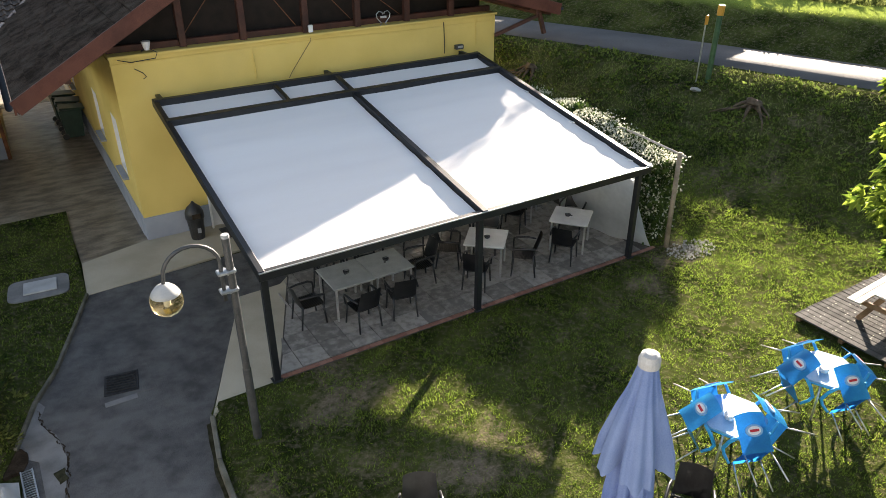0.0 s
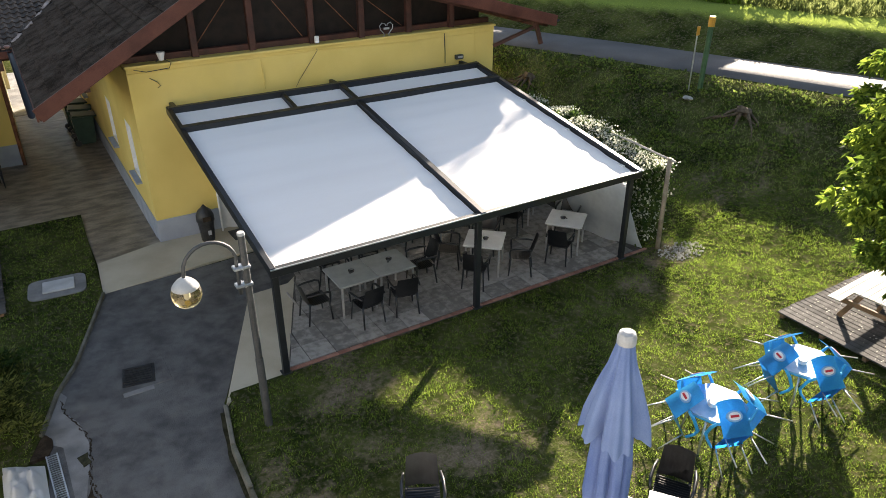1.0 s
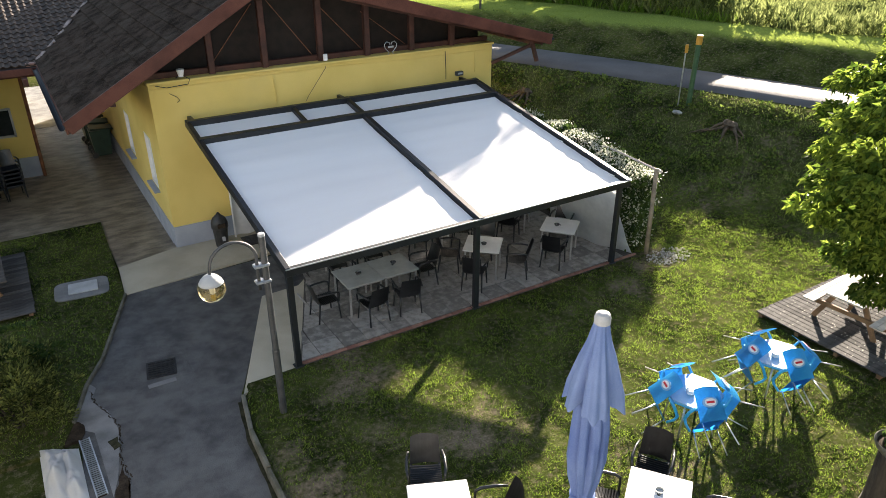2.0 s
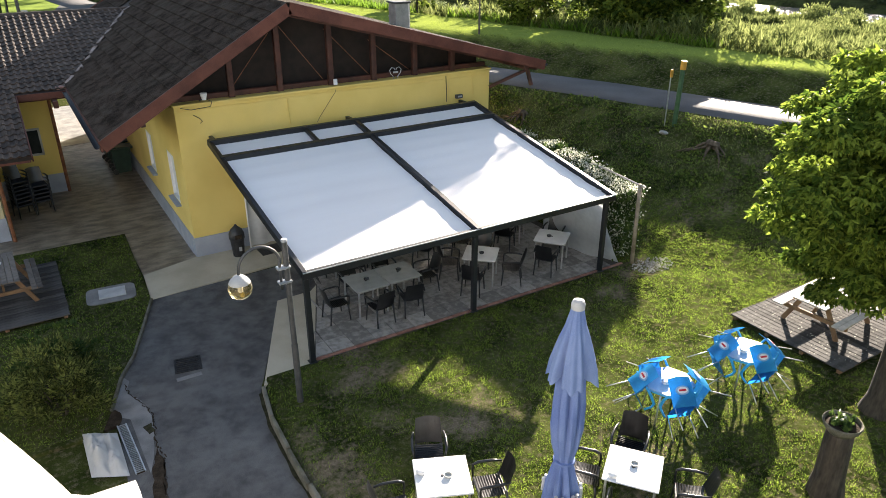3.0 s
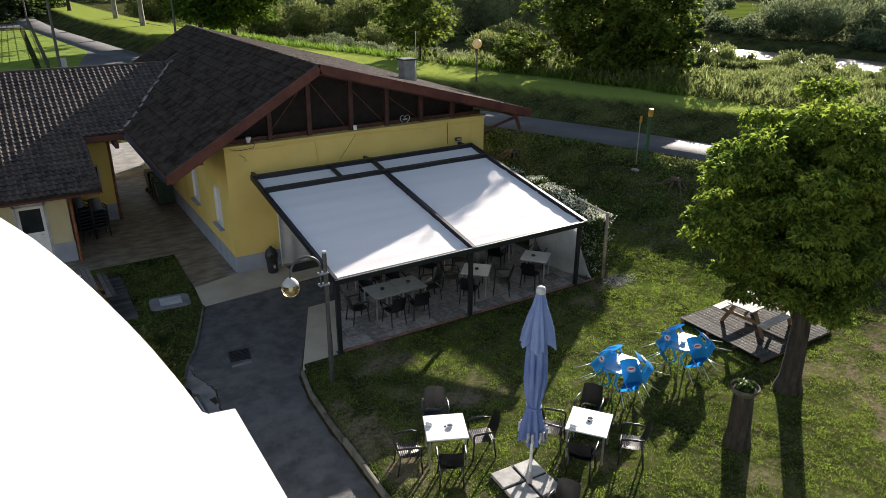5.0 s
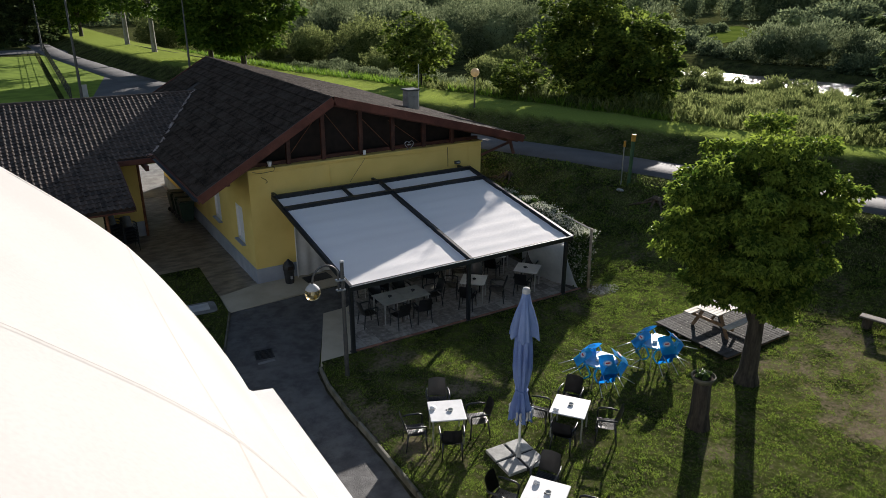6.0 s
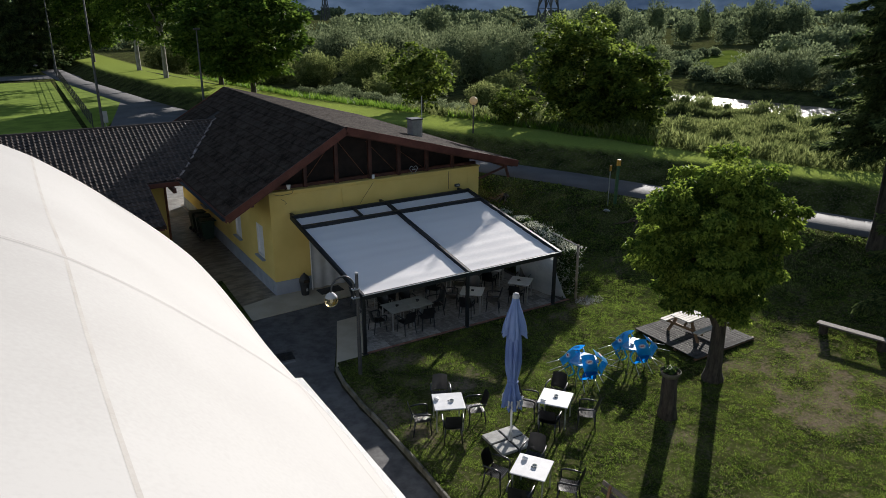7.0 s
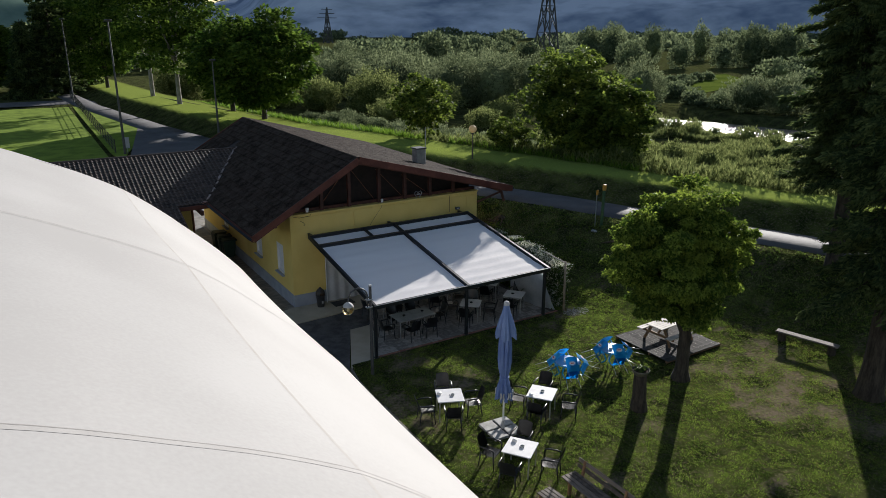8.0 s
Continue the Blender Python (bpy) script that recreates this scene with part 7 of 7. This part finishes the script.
def mass(name, spots, leafmat, label, seed, per_scale, leaf, up=0.1, width=0.4):
    rg = np.random.default_rng(seed)
    Vs, Fs, base = [], [], 0
    CORE_V, CORE_F = CORES[per_scale > 900]
    mean = sum(r * r for _, _, r, _ in spots) / len(spots)
    for x, y, r, h in spots:
        z = float(height(x, y))
        size = np.array([r * (0.85 + 0.4 * rg.random()), r * (0.85 + 0.4 * rg.random()), h * 0.62])
        c, o = np.array([x, y, z + h * 0.38]), Vector(rg.random(3) * 50)
        core = CORE_V * lumpy(o, CORE_V, 0) * size * 0.6
        core[:, 2] = np.maximum(core[:, 2], -0.62 * size[2])
        Vs.append(core + c)
        Fs.append(CORE_F + base)
        base += len(core)
        n = int(per_scale * r * r / mean)
        V = BALL_V * lumpy(o, BALL_V, 0.16) * size
        V[:, 2] = np.maximum(V[:, 2], -0.62 * size[2])
        f = BALL_F[rg.integers(len(BALL_F), size=n)]
        P = (V[f] * rg.dirichlet((1, 1, 1), n)[:, :, None]).sum(1)
        N = P / np.linalg.norm(P / size, axis=1, keepdims=True).clip(1e-6) / size
        N /= np.linalg.norm(N, axis=1, keepdims=True).clip(1e-6)
        P = P * (0.62 + 0.46 * rg.random((n, 1)) ** 0.6) + c
        L, F = sprays(P, N, leaf * (0.75 + 0.09 * r) * (0.5 + 1.0 * rg.random(n)), rg, up, width)
        Vs.append(L)
        Fs.append(F + base)
        base += len(L)
    me = cloud(name, np.concatenate(Vs), np.concatenate(Fs), leafmat)
    me.polygons.foreach_set("use_smooth", [True] * len(me.polygons))
    return tagged(new(name, me), label, "woodland", kind="stuff")


def scatter(n, seed, x0, x1, y0, y1, r0, r1, hk, test=None):
    rg = np.random.default_rng(seed)
    out = []
    tries = 0
    while len(out) < n:
        x, y = rg.uniform(x0, x1), rg.uniform(y0, y1)
        r = rg.uniform(r0, r1)
        tries += 1
        apart = tries > 40 * n or all((x - a) ** 2 + (y - b) ** 2 > 0.45 * (r + q) ** 2 for a, b, q, _ in out)
        if apart and (test is None or test(x, y)):
            out.append((x, y, r, r * hk * rg.uniform(0.8, 1.25)))
    return out


def beyond(d):
    return lambda x, y: float(road_side(np.array(x), np.array(y))) > d


near_reeds = scatter(230, 1, 24, 61, -30, 38, 0.7, 1.7, 1.25, lambda x, y: float(road_side(np.array(x), np.array(y))) > 11.5 and math.hypot(x - 26.2, y - 18.8) > 2.5 and not (44 < x < 57 and 23 < y < 37))
mass("willow_scrub", near_reeds, M["scrubleaf"], "yellow-green willow scrub between levee and river", 61, 1000, 0.24, 0.9, 0.2)
front = scatter(46, 2, 22, 46, 26, 66, 1.3, 2.6, 1.1, lambda x, y: 13.5 < float(road_side(np.array(x), np.array(y))) < 26)
mass("willow_thicket", front, M["leafwillow"], "low grey-green willow bushes behind the reeds", 62, 2600, 0.2, 0.4, 0.25)
domes = [(37.3, 75, 4.9, 6.8), (31.5, 82, 4.4, 5.4), (27.5, 88, 4.2, 5.8), (43.5, 68, 4.0, 5.6), (37, 60, 3.0, 3.6), (33, 63, 2.6, 3.3), (24, 104, 5, 6.5), (18, 112, 5.5, 7), (47.5, 57, 3.0, 3.4), (41, 52, 2.4, 2.8)]
mass("willow_thicket", domes, M["scrubleaf"], "rounded olive willow domes by the river", 63, 7000, 0.24, 0.3, 0.24)
dark_wall = [(52, 76, 5.0, 9.2), (57, 71, 5.4, 9.6), (62, 68, 5.2, 9.4), (66, 62, 4.4, 8.0), (58, 82, 6, 8.8), (48, 88, 6, 8.5), (42, 97, 6.2, 8.4), (64, 80, 6, 9)]
mass("alder_thicket", dark_wall, M["leafwillow"], "tall dark willow wall on the river bend", 64, 7600, 0.27, 0.3, 0.24)
second = scatter(20, 22, 48, 86, 92, 150, 4.0, 6.2, 1.45)
mass("willow_thicket", second, M["leafwillow"], "second belt of silvery willows", 65, 3600, 0.36, 0.3, 0.24)
farb = [(76.5, 60, 4.6, 8.2), (85.5, 46, 4.2, 6.0), (88, 41.5, 4.4, 6.4), (90, 36, 4.2, 5.8), (87, 30, 4.4, 5.6), (89, 22, 4.8, 6.2), (90, 12, 5, 8), (89, 2, 5, 8.5), (91, -10, 5, 9), (80, 62, 3.6, 5.2), (90, -24, 5, 9), (91, -40, 5, 9)]
mass("far_bank_wood", farb, M["leafwillow"], "tall grey willows on the far river bank", 66, 5200, 0.34, 0.5, 0.2)
low_far = scatter(30, 3, 82, 100, -40, 70, 1.6, 2.8, 1.0, lambda x, y: x > 84 or y < 50)
mass("far_bank_scrub", low_far, M["leafhazed"], "low scrub on the far river bank", 67, 1500, 0.3)
solid("meadow", prism(bmesh.new(), [(99, 68), (140, 84), (160, 107), (130, 104), (96, 78)], -1.6, -0.15), M["meadow"], "sunlit green meadow beyond the river", "meadow", "structure")
hedge_rows = [(104 + 5.2 * k, 76 + 3.4 * k, 1.5, 1.9) for k in range(5)] + [(112 + 6 * k, 88 + 1.5 * k, 1.7, 2.2) for k in range(5)]
mass("field_hedge", hedge_rows, M["leafhazed"], "low hedge rows in the meadow", 70, 900, 0.4)
farx = scatter(110, 5, 128, 400, -60, 420, 3.5, 7.0, 1.1, lambda x, y: (y + 21.8) / (x + 10.5) < 0.74 or (y + 21.8) / (x + 10.5) > 0.98 or x > 215)
mass("valley_wood", farx, M["leafhazed"], "woods on the valley floor", 68, 900, 0.55)
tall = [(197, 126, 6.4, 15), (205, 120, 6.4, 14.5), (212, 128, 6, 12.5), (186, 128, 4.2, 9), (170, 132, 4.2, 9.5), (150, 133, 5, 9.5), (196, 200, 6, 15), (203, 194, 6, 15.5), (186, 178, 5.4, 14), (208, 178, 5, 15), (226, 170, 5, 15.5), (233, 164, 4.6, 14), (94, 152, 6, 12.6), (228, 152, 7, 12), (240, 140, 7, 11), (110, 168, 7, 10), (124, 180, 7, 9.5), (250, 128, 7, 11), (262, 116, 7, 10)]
mass("valley_trees", tall, M["leafhazed"], "tall round trees across the valley floor", 71, 3400, 0.55, 0.3, 0.3)
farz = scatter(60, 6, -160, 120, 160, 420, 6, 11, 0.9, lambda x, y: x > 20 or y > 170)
mass("valley_wood", farz, M["leafhazed"], "woods beyond the sports pitch", 72, 700, 0.75)
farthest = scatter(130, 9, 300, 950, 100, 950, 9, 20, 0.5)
mass("distant_wood", farthest, M["leafhazed"], "distant woods at the mountains' foot", 69, 300, 1.2)
behind = scatter(14, 8, 30, 44, -44, -16, 3, 5, 1.9)
mass("roadside_wood", behind, M["leafdark"], "dark trees beyond the lane", 73, 4000, 0.3)


def tufts(name, n, seed, place, size, mat, shape, label, up=1.0, per=3):
    """Grass: n tufts of a few blades at places drawn by place(rng)."""
    rg = np.random.default_rng(seed)
    P = place(rg, n)
    n = len(P)
    P = np.repeat(P, per, axis=0) + rg.normal(size=(n * per, 3)) * np.array([0.03, 0.03, 0])
    D = rg.normal(size=P.shape) * np.array([0.55, 0.55, 0.2]) + np.array([0, 0, up])
    S = size * (0.5 + rg.random(len(P)))
    V, F = blades(P, D, S, rg, shape)
    ob = new(name, cloud(name, V, F, mat))
    return tagged(ob, label, "grass", kind="stuff")


def lawn_places(rg, n):
    x, y = rg.uniform(-1.5, 17, n), rg.uniform(-14, 6.5, n)
    s = road_side(x, y)
    ok = (x > kerb_x(y) + 0.06) & (s < -4.6) & ~((y > -0.12) & (x < 8.8)) & ~((x > 8.85) & (x < 12) & (y > -6.15) & (y < -3.35)) & ~((abs(x - 1.03) < 0.55) & (abs(y + 6.47) < 0.55))
    x, y = x[ok], y[ok]
    w = np.array([wear(a, b) for a, b in zip(x, y)])
    tuft = np.array([0.75 * noise.noise(Vector((a * 1.9, b * 1.9, 9))) + 0.95 * noise.noise(Vector((a * 5.2, b * 5.2, 3))) for a, b in zip(x, y)])
    keep = rg.random(len(x)) < np.clip(0.62 + 1.6 * tuft + 0.35 * np.exp(-((x - 11) / 2.6) ** 2 - ((y + 0.4) / 2.2) ** 2), 0.06, 1) * (1 - 0.7 * w)
    return np.stack([x[keep], y[keep], height(x[keep], y[keep]) - 0.005], 1)


tufts("lawn_grass", 300000, 71, lawn_places, 0.046, M["grassblade"], SPIKE, "short green lawn grass in tufts", 0.75, 4)


def dry_places(rg, n):
    P = lawn_places(rg, n)
    d = np.exp(-((P[:, 0] - 12) ** 2 + (P[:, 1] + 9.5) ** 2) / 22) + 0.10 
    return P[rg.random(len(P)) < d]


tufts("dry_grass", 80000, 76, dry_places, 0.05, M["dryblade"], SPIKE, "straw-coloured dry grass among the turf", 0.7)


def bank_places(rg, n):
    x, y = rg.uniform(9.2, 24, n), rg.uniform(-12, 17, n)
    s = road_side(x, y)
    ok = (s > -6.4 + 1.2 * rg.random(n)) & (s < -1.5 - 1.1 * rg.random(n) ** 2)
    x, y = x[ok], y[ok]
    return np.stack([x, y, height(x, y) - 0.01], 1)


def slope_places(rg, n):
    x, y = rg.uniform(4, 30, n), rg.uniform(-14, 60, n)
    s = road_side(x, y)
    ok = (s > 1.5) & (s < 4.1)
    x, y = x[ok], y[ok]
    return np.stack([x, y, height(x, y) - 0.01], 1)


tufts("slope_grass", 110000, 77, slope_places, 0.075, M["slopegrass"], SPIKE, "grass on the levee's slope, darkened for its shade", 0.8, 2)
tufts("bank_grass", 90000, 72, bank_places, 0.09, M["bankgrass"], STRIP, "rough grass on the road bank", 0.7, 2)


def weed_places(rg, n):
    P = bank_places(rg, n)
    v = np.array([noise.noise(Vector((a * 1.1, b * 1.1, 5))) + 0.6 * noise.noise(Vector((a * 3.4, b * 3.4, 1))) for a, b, _ in P])
    return P[v > 0.02] + np.array([0, 0, 0.03])


tufts("bank_weeds", 40000, 79, weed_places, 0.085, M["weed"], DIAMOND, "low broad-leaved weeds in patches on the road bank", 0.35, 3)


def levee_places(rg, n):
    x, y = rg.uniform(4, 32, n), rg.uniform(-14, 60, n)
    s = road_side(x, y)
    ok = (s > 3.9) & (s < crest(y) + 0.5)
    x, y = x[ok], y[ok]
    return np.stack([x, y, height(x, y) - 0.01], 1)


tufts("levee_grass", 170000, 73, levee_places, 0.07, M["leveegrass"], SPIKE, "mown grass on the levee, brightened as if sunlit", 0.5, 2)


def reed_places(rg, n):
    x, y = rg.uniform(12, 34, n), rg.uniform(10, 90, n)
    s = road_side(x, y)
    v = np.array([noise.noise(Vector((a * 0.12, b * 0.12, 3))) for a, b in zip(x, y)])
    ok = (s > crest(y) + 0.4) & (s < crest(y) + 5) & (v > -0.2)
    x, y = x[ok], y[ok]
    return np.stack([x, y, height(x, y) - 0.02], 1)


def meadow_places(rg, n):
    x, y = rg.uniform(20, 62, n), rg.uniform(-30, 40, n)
    s = road_side(x, y)
    v = np.array([noise.noise(Vector((a * 0.16, b * 0.16, 8))) for a, b in zip(x, y)])
    ok = (s > crest(y) + 0.5) & ((v > -0.28) | (s < crest(y) + 4)) & ~((x > 45) & (x < 55) & (y > 26) & (y < 34))
    x, y = x[ok], y[ok]
    lift = rg.random(len(x)) ** 1.5 * np.clip((62 - x) / 8, 0.1, 1) * (0.5 + 0.9 * np.clip([noise.noise(Vector((a * 0.3, b * 0.3, 2))) + 0.3 for a, b in zip(x, y)], 0, 1))
    return np.stack([x, y, height(x, y) - 0.05 + lift], 1)


tufts("tall_grass", 105000, 80, meadow_places, 0.4, M["scrubleaf"], SPIKE, "tall yellow-green herbs and grass on the river flat", 1.1, 6)
tufts("reeds", 60000, 74, reed_places, 0.5, M["reed"], SPIKE, "bright green reeds behind the levee", 1.6, 2)


def side_places(rg, n):
    x, y = rg.uniform(-9, -2.2, n), rg.uniform(0.1, 9.35, n)
    edge = np.interp(y, [0, 0.6, 1.66, 2.4, 3.6, 4.85, 9.4], [-4.1, -3.85, -3.5, -3.12, -2.7, -2.3, -2.15]) - 0.04
    ok = (x < edge) & ~((x > -7.95) & (x < -4.05) & (y > 4.8) & (y < 8.35)) & ~((abs(x + 3.1) < 0.6) & (abs(y - 5.58) < 0.5))
    return np.stack([x[ok], y[ok], np.full(ok.sum(), -0.12)], 1)


tufts("side_lawn_grass", 22000, 75, side_places, 0.05, M["grassblade"], SPIKE, "short shaded grass of the side lawn", 0.9)

# ---- mountains ----


def mountains():
    prof_a = [-60, 0, 30, 50, 68, 71.5, 73.5, 76.5, 79, 84, 95, 120, 160]
    prof_e = [9, 11, 12, 12.5, 10, 5.5, 2.4, 1.9, 6, 9, 10, 9, 7]
    az = np.linspace(-60, 160, 221)
    R = np.array([900, 1000, 1150, 1300, 1450, 1600, 1750, 1900, 2050, 2200])
    crest = np.interp(az, prof_a, prof_e)
    V = []
    for k, r in enumerate(R):
        f = k / (len(R) - 1)
        for a, e in zip(az, crest):
            x, y = r * math.cos(radians(a)), r * math.sin(radians(a))
            full = math.tan(radians(e)) * 2200
            h = full * f ** 1.25 + (0.22 * full * f * noise.fractal(Vector((x / 330, y / 330, 1)), 1.0, 2.0, 5) if 0 < k else -12)
            V.append((x, y, h))
    n = len(az)
    F = [(k * n + i, k * n + i + 1, (k + 1) * n + i + 1, (k + 1) * n + i) for k in range(len(R) - 1) for i in range(n - 1)]
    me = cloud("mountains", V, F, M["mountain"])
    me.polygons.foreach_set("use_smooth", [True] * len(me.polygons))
    tagged(new("mountains", me), "forested mountains across the valley, blue haze in their colour", "mountains", kind="structure")
    V = []
    spur = np.linspace(81.5, 150, 90)
    for k, r in enumerate((620, 680, 750, 830, 920, 1010)):
        for a in spur:
            x, y = r * math.cos(radians(a)), r * math.sin(radians(a))
            full = 250 * float(smooth(80.5, 96, a)) + 12
            V.append((x, y, full * (k / 5) ** 1.1 * (1 + 0.3 * noise.fractal(Vector((x / 140, y / 140, 4)), 1.0, 2.0, 5)) - (15 if k == 0 else 0)))
    n = len(spur)
    F = [(k * n + i, k * n + i + 1, (k + 1) * n + i + 1, (k + 1) * n + i) for k in range(5) for i in range(n - 1)]
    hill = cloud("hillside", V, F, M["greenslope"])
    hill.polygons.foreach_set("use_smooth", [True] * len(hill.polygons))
    tagged(new("hillside", hill), "wooded hillside above the pitch, haze tint in its colour", "hill", kind="structure")
    V = []
    for a in np.linspace(60, 90, 31):
        e = 1.6 + 1.4 * noise.noise(Vector((a * 0.35, 3, 0))) + 1.0 * math.exp(-((a - 72.5) / 2.5) ** 2)
        for r, h in ((3300, -10), (3600, math.tan(radians(max(e, 0.4))) * 3600)):
            V.append((r * math.cos(radians(a)), r * math.sin(radians(a)), h))
    F = [(2 * i, 2 * i + 2, 2 * i + 3, 2 * i + 1) for i in range(30)]
    tagged(new("far_ridge", cloud("far_ridge", V, F, M["mountain"])), "distant mountain ridge, blue haze in its colour", "mountains", kind="structure")


mountains()

# ---- terrace paving ----
terrace = thing("terrace", "terrace of aggregate paving slabs with a brick edge", "terrace", kind="structure")
left_edge = lambda y_: 0.04 + 0.425 * y_  # noqa: E731
part("bedding", prism(bmesh.new(), [(0.03, -0.02), (8.75, -0.02), (8.75, 6.7), (2.85, 6.7)], -0.25, -0.008), M["joint"], terrace)
PW = 0.5
full = mesh_of("paver", B((0, 0, 0), (PW - 0.012, PW - 0.012, 0.04), None, 0.004), M["paver"])
rr = random.Random(9)
for j in range(13):
    for i in range(18):
        x0, y0 = 0.0 + PW * i, 0.1 + PW * j
        xl = max(left_edge(y0) + 0.05, left_edge(y0 + PW) + 0.02)
        if x0 >= xl and x0 + PW <= 8.76 and y0 + PW < 6.68:
            put(full, terrace, pose(x0 + PW / 2, y0 + PW / 2, -0.008 + rr.uniform(-0.003, 0.003), rr.uniform(-0.3, 0.3), rr.uniform(-0.3, 0.3), 0), "paver")
        elif x0 + PW > left_edge(y0) + 0.06 and x0 < xl and y0 + PW < 6.68:
            pts = [(max(x0, left_edge(y0) + 0.02), y0), (x0 + PW - 0.012, y0), (x0 + PW - 0.012, y0 + PW - 0.012), (max(x0, min(left_edge(y0 + PW) + 0.02, x0 + PW - 0.03)), y0 + PW - 0.012)]
            part("cut_paver", prism(bmesh.new(), pts, -0.03, 0.011), M["paver"], terrace)
brick = mesh_of("edging_brick", B((0, 0, 0), (0.238, 0.085, 0.09), None, 0.006), M["brickedge"])
for k in range(36):
    put(brick, terrace, pose(0.15 + 0.245 * k - 0.0, 0.03, -0.03 + rr.uniform(-0.004, 0.004), 0, 0, rr.uniform(-1, 1)), "edging_brick")

# ---- roof tiles, piece by piece near the drive, the rest joined ----


def pantile_mesh(w, d, rise, segs, thick=0.018, rolls=1):
    """A tile with raised rolls; front edge thick."""
    V, F = [], []
    xs = np.linspace(-w / 2, w / 2, segs + 1)
    zz = rise * np.exp(-((xs - w * 0.22) / (w * 0.2)) ** 2) - rise * 0.25 * np.exp(-((xs + w * 0.22) / (w * 0.25)) ** 2)
    if rolls > 1:
        zz = rise * np.abs(np.sin(math.pi * rolls * (xs / w + 0.5)))
    for y_, dz in ((0, thick + 0.012), (d, 0.004)):
        V += [(x, y_, z + dz) for x, z in zip(xs, zz)]
    n = segs + 1
    F += [(i, i + 1, n + i + 1, n + i) for i in range(segs)]
    V += [(x, 0, z - 0.012) for x, z in zip(xs, zz)]
    F += [(2 * n + i, 2 * n + i + 1, i + 1, i) for i in range(segs)]
    return np.array(V, float), F


def tiling(parent, origin, across, down, n_across, n_rows, tw, td, rise, segs, mat, keep, near, name, rolls=1):
    """Courses of tiles on a slope: origin at the eaves, across along the eaves, 'down' pointing up the slope."""
    A, U = Vector(across).normalized(), Vector(down).normalized()
    Nn = A.cross(U).normalized()
    if Nn.z < 0:
        Nn = -Nn
    V, F = pantile_mesh(tw * 1.02, td * 1.12, rise, segs, 0.03 if rolls > 1 else 0.018, rolls)
    me = cloud(name, V, F, mat)
    R = Matrix((A, U, Nn)).transposed()
    Rn = np.array(R)
    rg = random.Random(len(name) * 7 + n_rows)
    AV, AF, base, count = [], [], 0, 0
    for r in range(n_rows):
        for c in range(n_across):
            o = Vector(origin) + A * (tw * (c + 0.5)) + U * (td * r) + Nn * (0.012 + rg.uniform(0, 0.006))
            if not keep(o.x, o.y):
                continue
            if near(o.x, o.y) and count < 300:
                count += 1
                put(me, parent, Matrix.Translation(o) @ (R @ Matrix.Rotation(rg.uniform(-0.012, 0.012), 3, "Z")).to_4x4(), name)
            else:
                AV.append(V @ Rn.T + np.array(o))
                AF += [tuple(i + base for i in f) for f in F]
                base += len(V)
    if AV:
        ob = new(name + "_field", cloud(name + "_field", np.concatenate(AV), AF, mat))
        ob.parent = parent
        tagged(ob, kind="stuff")


def valley_y(x):
    """The valley where the wing's roof meets the main roof."""
    return 13.4 + (x + 2.44) * (18.2 - 13.4) / (0.38 + 2.44)


sl = math.hypot(RX - LX, RZ - LZ)
tiling(house, (LX, RY0 + 0.02, LZ), (0, 1, 0), (RX - LX, 0, RZ - LZ), 50, 14, 0.335, sl / 14, 0.022, 12, M["rooftile"],
       lambda x, y: y < max(valley_y(x), 13.4) + 0.1 or y > 19.5 - 0.6 * x, lambda x, y: y < 9.0, "roof_tile", 3)
sr_ = math.hypot(QX - RX, RZ - QZ)
tiling(house, (QX, RY0 + 0.02, QZ), (0, 1, 0), (RX - QX, 0, RZ - QZ), 50, 24, 0.335, sr_ / 24, 0.022, 9, M["rooftile"],
       lambda x, y: True, lambda x, y: False, "roof_tile_right", 3)
ws = math.hypot(VY - 9.9, VZ - wing_z(9.9))
tiling(wing, (-16, 9.88, wing_z(9.88)), (1, 0, 0), (0, VY - 9.9, VZ - wing_z(9.9)), 80, 31, 0.21, ws / 31, 0.045, 6, M["pantile"],
       lambda x, y: (y > valley_y(x) - 0.05 if x > -2.4 else y > 12.9 if x > -3.95 else True), lambda x, y: -7.2 < x and y < 14.2, "pantile")
ridge_me = mesh_of("ridge_tile", lathe(bmesh.new(), [(0.1, -0.2), (0.115, 0.2)], 10), M["rooftile"], True)
for k in range(44):
    put(ridge_me, house, pose(RX, RY0 + 0.2 + 0.385 * k, RZ - 0.035, 90, 0, 0), "ridge_tile")
ridge2 = mesh_of("ridge_tile", lathe(bmesh.new(), [(0.1, -0.2), (0.115, 0.2)], 10), M["pantile"], True)
for k in range(42):
    put(ridge2, wing, pose(0.2 - 0.385 * k, VY, VZ - 0.02, 0, 90, 0), "ridge_tile")
vb = bmesh.new()
vpts = [(-2.5 + 2.9 * f, float(valley_y(-2.5 + 2.9 * f)), max(roof_z(-2.5 + 2.9 * f), wing_z(float(valley_y(-2.5 + 2.9 * f)))) + 0.05) for f in np.linspace(0, 1, 24)]
for a_, b_ in zip(vpts, vpts[1:]):
    jx = rr.uniform(-0.05, 0.05)
    bar(vb, (a_[0] + jx, a_[1], a_[2]), (b_[0] + jx, b_[1], b_[2]), rr.uniform(0.05, 0.12), 0.03)
part("valley_mortar", vb, M["mortar"], wing, "pale crumbling mortar along the valley")
